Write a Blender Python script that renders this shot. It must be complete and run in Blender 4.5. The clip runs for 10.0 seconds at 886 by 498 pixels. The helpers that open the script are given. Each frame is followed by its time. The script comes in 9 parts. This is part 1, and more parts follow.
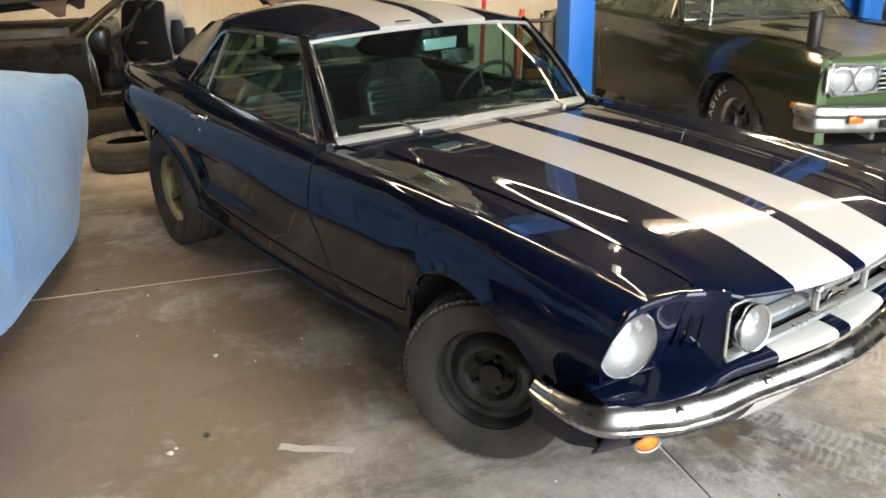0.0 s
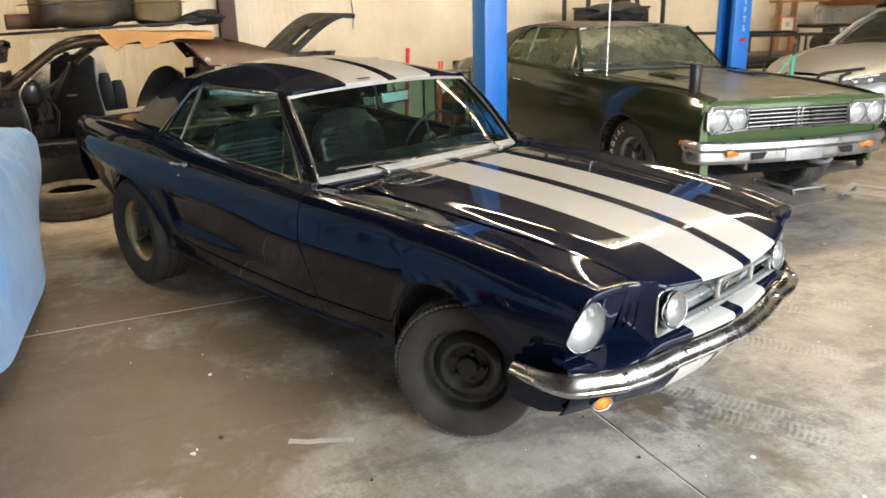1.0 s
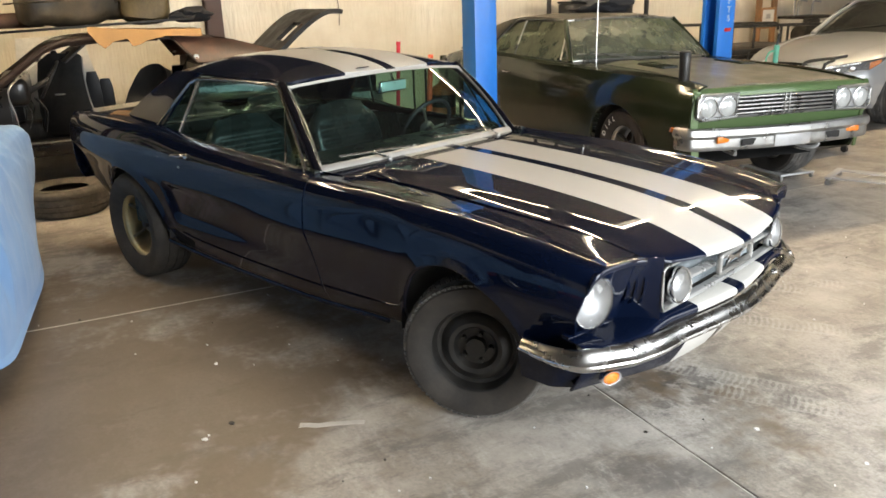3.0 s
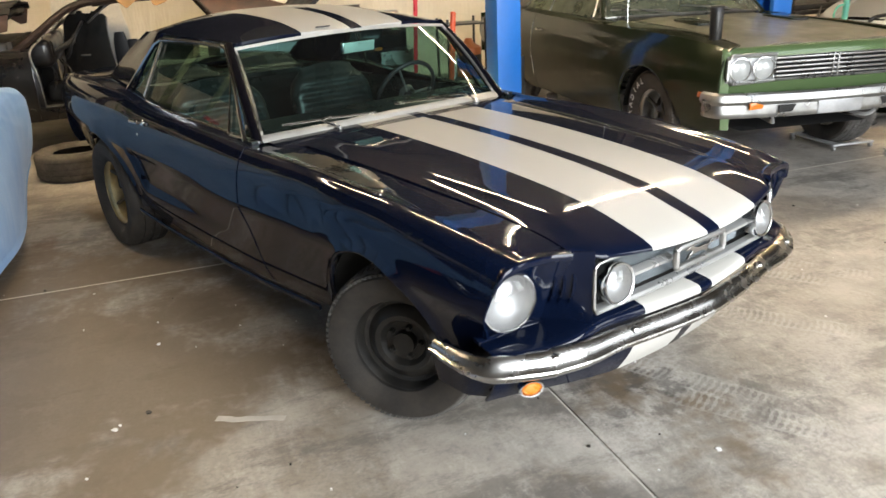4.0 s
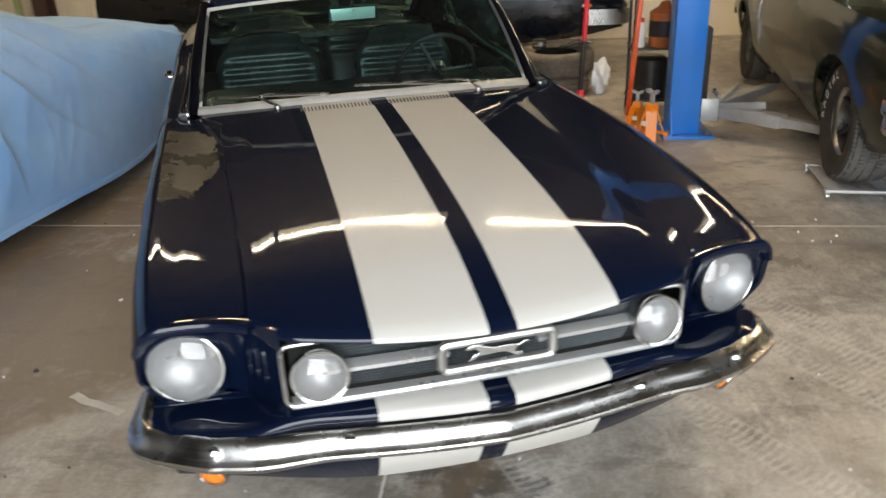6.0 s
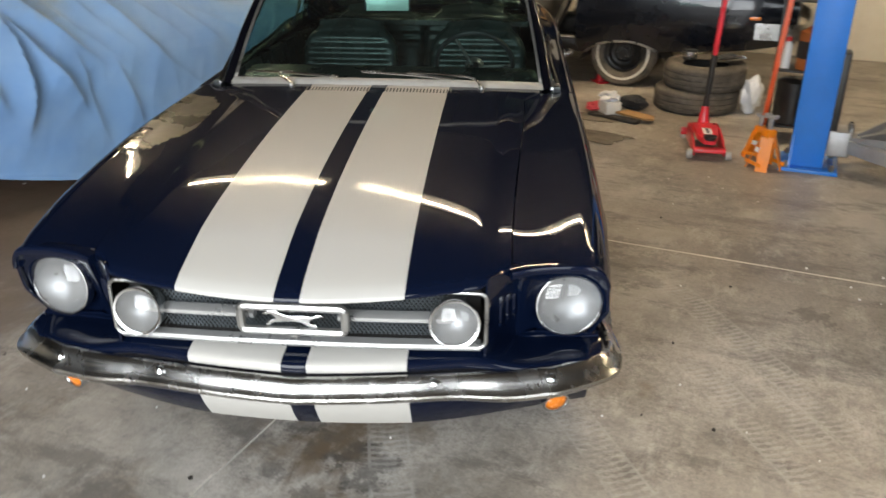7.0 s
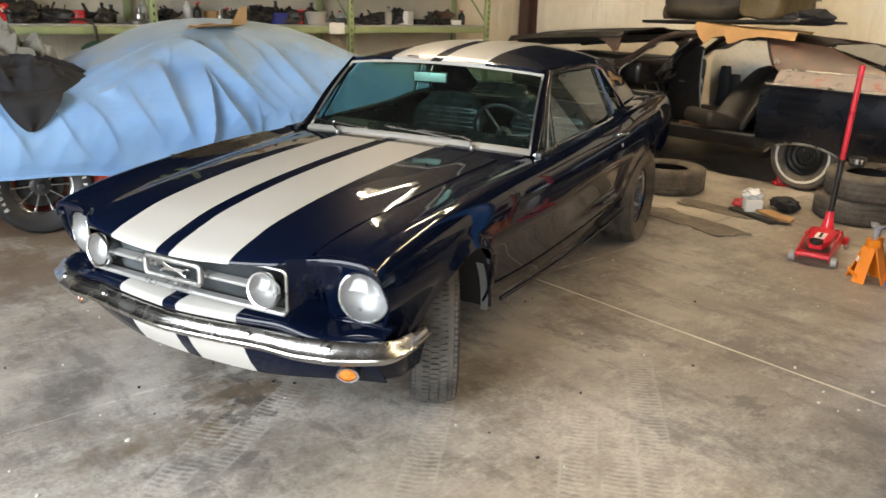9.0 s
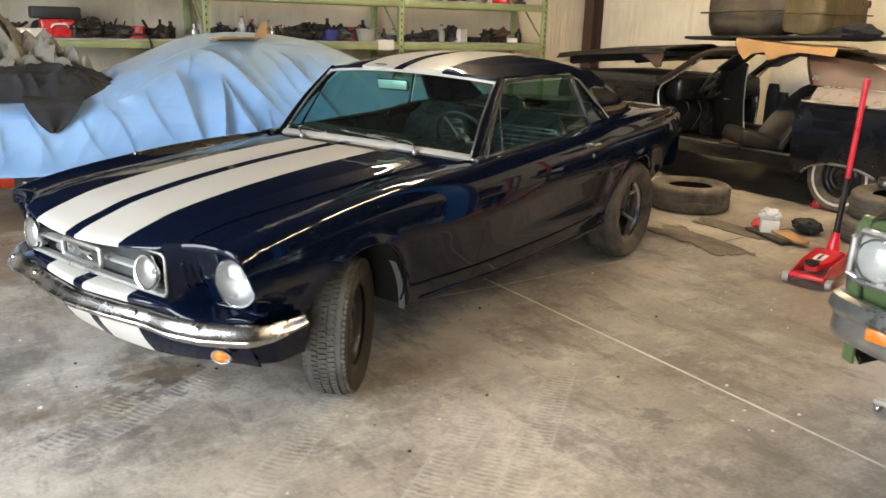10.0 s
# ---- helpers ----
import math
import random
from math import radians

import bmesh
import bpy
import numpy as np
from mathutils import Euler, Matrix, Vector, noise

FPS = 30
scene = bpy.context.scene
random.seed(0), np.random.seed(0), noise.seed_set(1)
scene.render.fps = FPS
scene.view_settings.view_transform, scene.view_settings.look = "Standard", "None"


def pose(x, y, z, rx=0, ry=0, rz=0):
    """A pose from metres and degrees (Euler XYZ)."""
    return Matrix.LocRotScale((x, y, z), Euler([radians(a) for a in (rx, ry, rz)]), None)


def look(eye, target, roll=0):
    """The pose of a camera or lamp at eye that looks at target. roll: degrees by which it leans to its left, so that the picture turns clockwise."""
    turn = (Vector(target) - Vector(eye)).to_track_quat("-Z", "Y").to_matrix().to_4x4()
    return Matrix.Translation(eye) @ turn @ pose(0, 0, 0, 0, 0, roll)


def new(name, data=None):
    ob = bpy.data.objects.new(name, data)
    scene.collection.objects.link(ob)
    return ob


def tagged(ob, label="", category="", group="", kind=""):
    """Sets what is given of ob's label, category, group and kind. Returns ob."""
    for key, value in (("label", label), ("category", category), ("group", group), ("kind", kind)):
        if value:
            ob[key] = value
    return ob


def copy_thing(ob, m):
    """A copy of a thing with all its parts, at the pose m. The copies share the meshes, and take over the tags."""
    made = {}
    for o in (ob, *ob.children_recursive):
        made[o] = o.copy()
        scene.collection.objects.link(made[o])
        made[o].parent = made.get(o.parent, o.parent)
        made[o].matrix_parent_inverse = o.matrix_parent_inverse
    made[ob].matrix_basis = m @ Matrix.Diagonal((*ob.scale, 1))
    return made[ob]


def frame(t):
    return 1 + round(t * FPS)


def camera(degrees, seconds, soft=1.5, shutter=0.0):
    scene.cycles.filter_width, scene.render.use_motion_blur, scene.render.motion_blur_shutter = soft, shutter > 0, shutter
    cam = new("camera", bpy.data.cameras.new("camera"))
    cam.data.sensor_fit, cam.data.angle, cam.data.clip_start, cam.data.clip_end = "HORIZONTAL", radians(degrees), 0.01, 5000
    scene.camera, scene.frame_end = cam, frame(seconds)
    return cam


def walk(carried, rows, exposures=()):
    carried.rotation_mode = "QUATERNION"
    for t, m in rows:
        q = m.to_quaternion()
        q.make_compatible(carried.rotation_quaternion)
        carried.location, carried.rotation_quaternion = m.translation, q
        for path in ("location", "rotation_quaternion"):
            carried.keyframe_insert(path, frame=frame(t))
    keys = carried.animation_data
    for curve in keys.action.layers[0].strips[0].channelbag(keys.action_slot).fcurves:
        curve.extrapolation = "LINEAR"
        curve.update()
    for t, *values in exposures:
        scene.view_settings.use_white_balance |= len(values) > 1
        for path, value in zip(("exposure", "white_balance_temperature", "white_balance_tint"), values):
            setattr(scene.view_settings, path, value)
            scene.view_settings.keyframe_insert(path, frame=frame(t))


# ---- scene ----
import collections

cam = camera(59.3, 10.0, shutter=0.5)
PATH = [
    (0, (1.815, -2.076, 1.552), (0.289, -0.994, 0.846), -1.5),
    (0.5, (1.885, -2.449, 1.625), (0.443, -1.232, 0.962), -1.1),
    (1, (2.06, -2.647, 1.659), (0.673, -1.341, 1.049), -1.3),
    (1.5, (2.022, -2.814, 1.649), (0.694, -1.441, 1.058), -1.2),
    (2, (1.984, -2.915, 1.637), (0.669, -1.526, 1.051), -1.3),
    (2.5, (1.988, -2.912, 1.641), (0.663, -1.534, 1.053), -1.6),
    (2.7, (1.997, -2.878, 1.636), (0.664, -1.511, 1.041), -1.7),
    (3.8, (2.16, -2.232, 1.553), (0.709, -1.038, 0.868), -2.9),
    (4, (2.16, -2.103, 1.566), (0.686, -0.947, 0.865), -2.9),
    (4.5, (2.178, -1.718, 1.559), (0.614, -0.712, 0.822), -3.6),
    (5, (2.158, -1.312, 1.548), (0.511, -0.479, 0.777), -3.7),
    (5.5, (2.182, -0.905, 1.554), (0.458, -0.266, 0.767), -3.3),
    (6, (2.303, -0.429, 1.567), (0.511, -0.033, 0.77), -2.4),
    (6.2, (2.334, -0.242, 1.584), (0.525, 0.066, 0.788), -1.6),
    (7.3, (2.569, 0.8, 1.592), (0.759, 0.466, 0.81), 0.5),
    (7.5, (2.619, 0.926, 1.552), (0.814, 0.505, 0.8), 0.7),
    (8, (2.75, 1.305, 1.571), (0.994, 0.663, 0.862), 1.3),
    (8.5, (2.699, 1.767, 1.59), (0.987, 0.972, 0.929), 1.6),
    (9, (2.644, 2.144, 1.576), (0.978, 1.217, 0.972), 1.7),
    (9.5, (2.44, 2.537, 1.556), (0.852, 1.469, 0.977), 1.4),
    (10, (2.267, 2.888, 1.528), (0.739, 1.725, 0.969), 1.6),
]
EXPOSURES = [(0.0, 0.20), (2.5, 0.14), (4.0, 0.12), (5.0, 0.0), (6.0, -0.36), (7.5, -0.42), (8.0, -0.30), (9.0, 0.0), (10.0, 0.12)]
walk(cam, [(t, look(eye, target, roll)) for t, eye, target, roll in PATH], EXPOSURES)

# ---- light ----
BUILD = pose(0, 0, 0, 0, 0, -19.0)          # the building's own axes: u towards the doors, v along the back wall

world = bpy.data.worlds.new("sky")
scene.world = world
world.use_nodes = True
wn = world.node_tree
sky = wn.nodes.new("ShaderNodeTexSky")
sky.sky_type = "NISHITA"
sky.sun_disc = False
sky.sun_elevation = radians(48)
sky.sun_rotation = radians(70)
wn.nodes["Background"].inputs[1].default_value = 0.14
wn.links.new(sky.outputs[0], wn.nodes["Background"].inputs[0])


def lamp(name, kind, m, energy, color, size=1.0, size_y=None):
    data = bpy.data.lights.new(name, kind)
    data.energy, data.color = energy, color
    if kind == "AREA":
        data.shape, data.size, data.size_y = "RECTANGLE", size, size_y or size
    if kind == "SUN":
        data.angle = radians(size)
    ob = new(name, data)
    ob.matrix_world = m
    return ob


# Daylight that comes in by the open shop doors behind the camera
DAY = (0.93, 0.97, 1.0)
lamp("door_daylight", "AREA", BUILD @ look((5.0, 1.0, 2.0), (0.0, 0.3, 0.6)), 680, DAY, 3.6, 3.5)
lamp("side_door_daylight", "AREA", BUILD @ look((5.0, 6.5, 2.0), (0.0, 5.6, 0.6)), 230, DAY, 3.6, 3.5)


# ---- materials ----
def nodes_of(name):
    m = bpy.data.materials.new(name)
    m.use_nodes = True
    return m, m.node_tree, m.node_tree.nodes["Principled BSDF"]


def noise_node(nt, scale, detail=4.0, rough=0.6, coord="Object", stretch=None):
    tc = nt.nodes.new("ShaderNodeTexCoord")
    n = nt.nodes.new("ShaderNodeTexNoise")
    n.inputs["Scale"].default_value = scale
    n.inputs["Detail"].default_value = detail
    n.inputs["Roughness"].default_value = rough
    src = tc.outputs[coord]
    if stretch:
        mp = nt.nodes.new("ShaderNodeMapping")
        mp.inputs["Scale"].default_value = stretch
        nt.links.new(src, mp.inputs[0])
        src = mp.outputs[0]
    nt.links.new(src, n.inputs["Vector"])
    return n.outputs["Fac"]


def ramp(nt, fac, stops):
    r = nt.nodes.new("ShaderNodeValToRGB")
    while len(r.color_ramp.elements) < len(stops):
        r.color_ramp.elements.new(0.5)
    for e, (p, c) in zip(r.color_ramp.elements, stops):
        e.position = p
        e.color = (c, c, c, 1) if isinstance(c, (int, float)) else (*c, 1)
    nt.links.new(fac, r.inputs[0])
    return r.outputs[0]


def mixed(nt, fac, a, b, mode="MIX"):
    m = nt.nodes.new("ShaderNodeMix")
    m.data_type, m.blend_type = "RGBA", mode
    for sock, v in ((m.inputs[0], fac), (m.inputs[6], a), (m.inputs[7], b)):
        if isinstance(v, (int, float)):
            sock.default_value = v
        elif isinstance(v, tuple):
            sock.default_value = (*v, 1)
        else:
            nt.links.new(v, sock)
    return m.outputs[2]


def bump(nt, bsdf, height, strength=0.3, dist=0.01):
    b = nt.nodes.new("ShaderNodeBump")
    b.inputs["Strength"].default_value = strength
    b.inputs["Distance"].default_value = dist
    nt.links.new(height, b.inputs["Height"])
    nt.links.new(b.outputs[0], bsdf.inputs["Normal"])


def surface(name, color, rough=0.5, metal=0.0, vary=0.25, scale=6.0, fine=60.0, relief=0.15, coat=0.0, rough_vary=0.12, dust=None, spec=0.5, stretch=None):
    """A worn surface: colour varied at two scales, uneven gloss, fine relief, and dust if wanted (colour, amount)."""
    m, nt, b = nodes_of(name)
    big = noise_node(nt, scale, 5, 0.6, stretch=stretch)
    small = noise_node(nt, fine, 3, 0.7, stretch=stretch)
    lo, hi = tuple(c * (1 - vary) for c in color), tuple(min(1, c * (1 + vary)) for c in color)
    col = ramp(nt, big, [(0.3, lo), (0.7, hi)])
    col = mixed(nt, ramp(nt, small, [(0.35, 0.0), (0.75, 0.35)]), col, lo)
    if dust:
        amt = ramp(nt, noise_node(nt, scale * 0.7, 6, 0.7), [(0.35, 0.0), (0.75, dust[1])])
        col = mixed(nt, amt, col, dust[0])
    nt.links.new(col, b.inputs["Base Color"])
    r = ramp(nt, big, [(0.3, max(0.02, rough - rough_vary)), (0.7, min(1, rough + rough_vary))])
    nt.links.new(r, b.inputs["Roughness"])
    b.inputs["Metallic"].default_value = metal
    b.inputs["Specular IOR Level"].default_value = spec
    b.inputs["Coat Weight"].default_value = coat
    b.inputs["Coat Roughness"].default_value = 0.04
    if relief:
        bump(nt, b, small, relief, 0.004)
    return m


def car_paint(name, color, flake=0.35, rough=0.28, dust=0.06, coat=1.0, dust_color=(0.35, 0.31, 0.25), ripple=0.006, edge=(1.0, 1.0, 1.0), ior=1.5, under=0.08):
    """Glossy lacquer over a metallic colour, with a thin uneven film of shop dust and slight waves in the metal."""
    m, nt, b = nodes_of(name)
    film = ramp(nt, noise_node(nt, 2.2, 7, 0.72), [(0.35, 0.0), (0.8, dust)])
    grit = ramp(nt, noise_node(nt, 240, 2, 0.6), [(0.55, 0.0), (0.8, dust * 1.6)])
    col = mixed(nt, film, color, dust_color)
    col = mixed(nt, grit, col, dust_color)
    nt.links.new(col, b.inputs["Base Color"])
    b.inputs["Metallic"].default_value = flake
    b.inputs["Roughness"].default_value = rough
    b.inputs["Specular IOR Level"].default_value = under
    b.inputs["Specular Tint"].default_value = (*edge, 1)
    b.inputs["Coat Weight"].default_value = coat
    b.inputs["Coat IOR"].default_value = ior
    cr = ramp(nt, noise_node(nt, 3.0, 6, 0.7), [(0.3, 0.03), (0.8, 0.045 + dust * 0.9)])
    nt.links.new(cr, b.inputs["Coat Roughness"])
    bp = nt.nodes.new("ShaderNodeBump")
    bp.inputs["Strength"].default_value = 0.35
    bp.inputs["Distance"].default_value = ripple
    nt.links.new(noise_node(nt, 3.0, 1, 0.4), bp.inputs["Height"])
    nt.links.new(bp.outputs[0], b.inputs["Normal"])
    nt.links.new(bp.outputs[0], b.inputs["Coat Normal"])
    return m


def glass_mat(name, tint, gloss=0.03, film=0.04, dust=(0.5, 0.47, 0.42), shine=0.9):
    """A thin tinted pane: see-through, with a Fresnel reflection and a little dust on it."""
    m, nt, b = nodes_of(name)
    nt.nodes.remove(b)
    out = nt.nodes["Material Output"]
    tr, gl, df = nt.nodes.new("ShaderNodeBsdfTransparent"), nt.nodes.new("ShaderNodeBsdfGlossy"), nt.nodes.new("ShaderNodeBsdfDiffuse")
    fr, mx, md = nt.nodes.new("ShaderNodeLayerWeight"), nt.nodes.new("ShaderNodeMixShader"), nt.nodes.new("ShaderNodeMixShader")
    tr.inputs[0].default_value = (*tint, 1)
    gl.inputs["Roughness"].default_value = gloss
    df.inputs[0].default_value = (*dust, 1)
    fr.inputs[0].default_value = 0.5
    power, sheen = nt.nodes.new("ShaderNodeMath"), nt.nodes.new("ShaderNodeMath")
    power.operation, sheen.operation = "POWER", "MULTIPLY_ADD"
    power.inputs[1].default_value = 5.0
    sheen.inputs[1].default_value, sheen.inputs[2].default_value = shine, shine * 0.06
    nt.links.new(fr.outputs["Facing"], power.inputs[0])
    nt.links.new(power.outputs[0], sheen.inputs[0])
    dirt = ramp(nt, noise_node(nt, 4, 6, 0.7), [(0.3, film * 0.3), (0.8, film * 1.8)])
    nt.links.new(dirt, md.inputs[0])
    nt.links.new(tr.outputs[0], md.inputs[1])
    nt.links.new(df.outputs[0], md.inputs[2])
    nt.links.new(sheen.outputs[0], mx.inputs[0])
    nt.links.new(md.outputs[0], mx.inputs[1])
    nt.links.new(gl.outputs[0], mx.inputs[2])
    nt.links.new(mx.outputs[0], out.inputs[0])
    return m


FILM = surface("old_film", (0.022, 0.019, 0.014), 0.3, 0, 0.3, 5, 40, 0.03, coat=1.0, dust=((0.06, 0.05, 0.035), 0.4))
FILM.node_tree.nodes["Principled BSDF"].inputs["Coat IOR"].default_value = 2.2
NAVY = car_paint("navy_paint", (0.0018, 0.0043, 0.0145), 0.0, 0.34, 0.002, ripple=0.002, edge=(0.8, 0.75, 0.7), ior=1.40, coat=0.8, under=0.012)
PILLAR_PAINT = car_paint("dark_pillar_paint", (0.0015, 0.0018, 0.004), 0.1, 0.4, 0.004, ripple=0.002, edge=(0.02, 0.02, 0.03), ior=1.39)
WHITE = car_paint("white_stripe_paint", (0.425, 0.413, 0.385), 0.0, 0.35, 0.10, coat=0.35, dust_color=(0.5, 0.46, 0.38))
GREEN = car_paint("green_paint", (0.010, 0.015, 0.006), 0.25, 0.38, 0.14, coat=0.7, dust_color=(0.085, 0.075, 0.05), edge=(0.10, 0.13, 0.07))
# nose panels: several times lighter than the green of the flanks
GREEN_LIGHT = car_paint("lighter_green", (0.07, 0.12, 0.045), 0.2, 0.4, 0.2, coat=0.6, dust_color=(0.22, 0.2, 0.14))
VINYL_TOP = surface("vinyl_roof", (0.035, 0.033, 0.028), 0.6, 0, 0.3, 4, 120, 0.3, dust=((0.16, 0.14, 0.11), 0.5))
SILVER = car_paint("silver_paint", (0.55, 0.56, 0.57), 0.6, 0.32, 0.12, dust_color=(0.4, 0.38, 0.34))
OLD_BLACK = surface("faded_black_paint", (0.006, 0.006, 0.007), 0.34, 0, 0.4, 3, 50, 0.06, coat=0.35, dust=((0.05, 0.036, 0.024), 0.25), spec=0.25)
OLD_NAVY = surface("old_dark_blue_paint", (0.004, 0.006, 0.011), 0.28, 0, 0.4, 3, 50, 0.05, coat=0.5, dust=((0.04, 0.035, 0.03), 0.2), spec=0.25)
CHROME = surface("chrome", (0.60, 0.605, 0.61), 0.22, 1.0, 0.06, 9, 90, 0.02, rough_vary=0.05)
DARK_TRIM = surface("dark_tarnished_trim", (0.15, 0.145, 0.135), 0.36, 0.6, 0.35, 6, 80, 0.1)
BUMPER_CHROME = surface("hazed_chrome", (0.52, 0.515, 0.50), 0.26, 1.0, 0.08, 9, 90, 0.03, rough_vary=0.08)
DULL_CHROME = surface("dull_chrome", (0.40, 0.40, 0.39), 0.33, 0.9, 0.25, 7, 90, 0.12, dust=((0.26, 0.24, 0.20), 0.3))
ALLOY = surface("alloy", (0.45, 0.44, 0.42), 0.35, 1.0, 0.25, 8, 70, 0.1)
DARK_ALLOY = surface("dark_alloy", (0.06, 0.06, 0.062), 0.35, 0.6, 0.3, 8, 70, 0.08)
DULL_SPOKE = surface("grimy_spoke_metal", (0.17, 0.145, 0.095), 0.42, 0.6, 0.4, 8, 60, 0.12, dust=((0.10, 0.08, 0.05), 0.5))
BRASS_RIM = surface("tarnished_rim", (0.62, 0.51, 0.28), 0.40, 0.7, 0.35, 7, 60, 0.12, dust=((0.28, 0.22, 0.13), 0.4))
GRILLE_WIRE = surface("grille_wire", (0.085, 0.098, 0.105), 0.4, 0.5, 0.3, 8, 70, 0.08)
RUBBER = surface("rubber", (0.022, 0.020, 0.018), 0.7, 0, 0.4, 9, 90, 0.25, dust=((0.10, 0.08, 0.06), 0.35), spec=0.3)
TREAD = surface("tread_rubber", (0.038, 0.036, 0.034), 0.8, 0, 0.35, 8, 90, 0.3, dust=((0.20, 0.185, 0.165), 0.65))
OLD_RUBBER = surface("dusty_rubber", (0.034, 0.031, 0.027), 0.85, 0, 0.3, 6, 70, 0.3, dust=((0.21, 0.18, 0.145), 0.75), spec=0.3)
STEEL_BLACK = surface("black_steel", (0.012, 0.012, 0.012), 0.42, 0.2, 0.4, 10, 80, 0.12, dust=((0.10, 0.085, 0.065), 0.3))
UNDER = surface("underbody", (0.014, 0.013, 0.012), 0.85, 0, 0.4, 8, 60, 0.3)
TRIM_BLACK = surface("black_trim", (0.015, 0.015, 0.016), 0.5, 0, 0.25, 9, 80, 0.15)
VINYL = surface("black_vinyl", (0.013, 0.021, 0.020), 0.28, 0, 0.3, 5, 140, 0.2, dust=((0.10, 0.10, 0.09), 0.15))
RAW = surface("bare_grey_trim", (0.36, 0.34, 0.31), 0.55, 0.25, 0.2, 8, 80, 0.15, dust=((0.5, 0.47, 0.4), 0.4))
GLASS_TEAL = glass_mat("tinted_glass", (0.42, 0.60, 0.56), 0.012, 0.006)
GLASS_DUST = glass_mat("dusty_glass", (0.38, 0.45, 0.36), 0.28, 0.46, (0.15, 0.165, 0.12), 0.25)
GLASS_DARK = glass_mat("dark_glass", (0.22, 0.25, 0.24), 0.02, 0.05)
LENS = glass_mat("lamp_glass", (0.93, 0.94, 0.95), 0.03, 0.10)
REFLECTOR = surface("lamp_reflector", (0.27, 0.275, 0.28), 0.36, 0.6, 0.06, 20, 150, 0.3)
AMBER = surface("amber_plastic", (0.58, 0.16, 0.012), 0.25, 0, 0.15, 20, 100, 0.2, coat=0.6)
RED_PLASTIC = surface("red_plastic", (0.5, 0.02, 0.02), 0.3, 0, 0.15, 20, 100, 0.1, coat=0.4)
BLUE_STEEL = surface("blue_lift_paint", (0.015, 0.19, 0.66), 0.42, 0, 0.12, 3, 70, 0.1, coat=0.2, dust=((0.10, 0.16, 0.3), 0.25))
RED_PAINT = surface("red_paint", (0.62, 0.02, 0.035), 0.35, 0, 0.15, 5, 70, 0.1, coat=0.3)
ORANGE_PAINT = surface("orange_paint", (0.85, 0.24, 0.008), 0.42, 0, 0.15, 6, 70, 0.1)
GREY_STEEL = surface("grey_steel", (0.42, 0.42, 0.42), 0.45, 0.5, 0.2, 6, 60, 0.15)
RUST = surface("rusty_metal", (0.10, 0.045, 0.025), 0.8, 0.1, 0.5, 5, 50, 0.3, dust=((0.16, 0.13, 0.1), 0.4))
BROWN_STEEL = surface("brown_column_paint", (0.055, 0.028, 0.022), 0.6, 0, 0.2, 3, 60, 0.12)
GREEN_RACK = surface("pale_green_rack_paint", (0.30, 0.36, 0.17), 0.5, 0.1, 0.2, 5, 60, 0.12, dust=((0.3, 0.27, 0.2), 0.3))
CARDBOARD = surface("cardboard", (0.36, 0.205, 0.082), 0.85, 0, 0.15, 5, 90, 0.12)
PAPER = surface("white_card", (0.7, 0.69, 0.66), 0.7, 0, 0.08, 6, 60, 0.05)
BAG = surface("white_plastic_bag", (0.75, 0.76, 0.78), 0.35, 0, 0.08, 8, 60, 0.2)
WOOD = surface("pine_board", (0.32, 0.17, 0.075), 0.65, 0, 0.3, 3, 60, 0.2, stretch=(6, 6, 0.6))
WOOD_DARK = surface("stained_cabinet_wood", (0.15, 0.06, 0.022), 0.5, 0, 0.3, 3, 60, 0.15, stretch=(6, 6, 0.6))
CLOTH_GREY = surface("olive_grey_canvas", (0.195, 0.183, 0.152), 0.95, 0, 0.3, 5, 200, 0.4)
CLOTH_BLACK = surface("black_cloth", (0.012, 0.012, 0.014), 0.9, 0, 0.3, 6, 220, 0.4)
GREASE = surface("greasy_parts", (0.03, 0.028, 0.026), 0.5, 0.4, 0.5, 12, 70, 0.3, dust=((0.12, 0.10, 0.08), 0.4))
SEAFOAM = surface("seafoam_paint", (0.12, 0.42, 0.30), 0.45, 0, 0.15, 6, 60, 0.1)
TEAL_PLASTIC = surface("dark_green_plastic", (0.02, 0.07, 0.06), 0.5, 0, 0.2, 6, 60, 0.1)
SOLAR = surface("ivory_letter_paint", (0.62, 0.6, 0.55), 0.7, 0, 0.1, 20, 100, 0.1)
SATIN = surface("satin_bright_metal", (0.43, 0.43, 0.42), 0.33, 0.6, 0.1, 8, 90, 0.06)
DARK_RUST = surface("dark_rusted_paint", (0.016, 0.010, 0.008), 0.45, 0, 0.5, 4, 50, 0.15, coat=0.1, dust=((0.06, 0.03, 0.018), 0.35), spec=0.3)
PATCHED_BROWN = surface("mottled_brown_paint", (0.028, 0.018, 0.014), 0.5, 0, 0.6, 5, 40, 0.15, coat=0.08, dust=((0.11, 0.042, 0.024), 0.8))
TAN_METAL = surface("yellowed_tank_metal", (0.13, 0.095, 0.042), 0.55, 0.2, 0.5, 4, 40, 0.25, dust=((0.05, 0.035, 0.02), 0.5))
TANK_METAL = surface("grimy_tank_metal", (0.036, 0.028, 0.019), 0.6, 0.2, 0.5, 4, 40, 0.3, dust=((0.12, 0.085, 0.04), 0.6))
WIPER_METAL = surface("dull_wiper_metal", (0.42, 0.41, 0.39), 0.22, 1.0, 0.2, 9, 90, 0.1)
FLAT_BLACK = surface("flat_black_paint", (0.007, 0.007, 0.007), 0.5, 0, 0.5, 5, 50, 0.1, dust=((0.04, 0.034, 0.028), 0.4), spec=0.25)
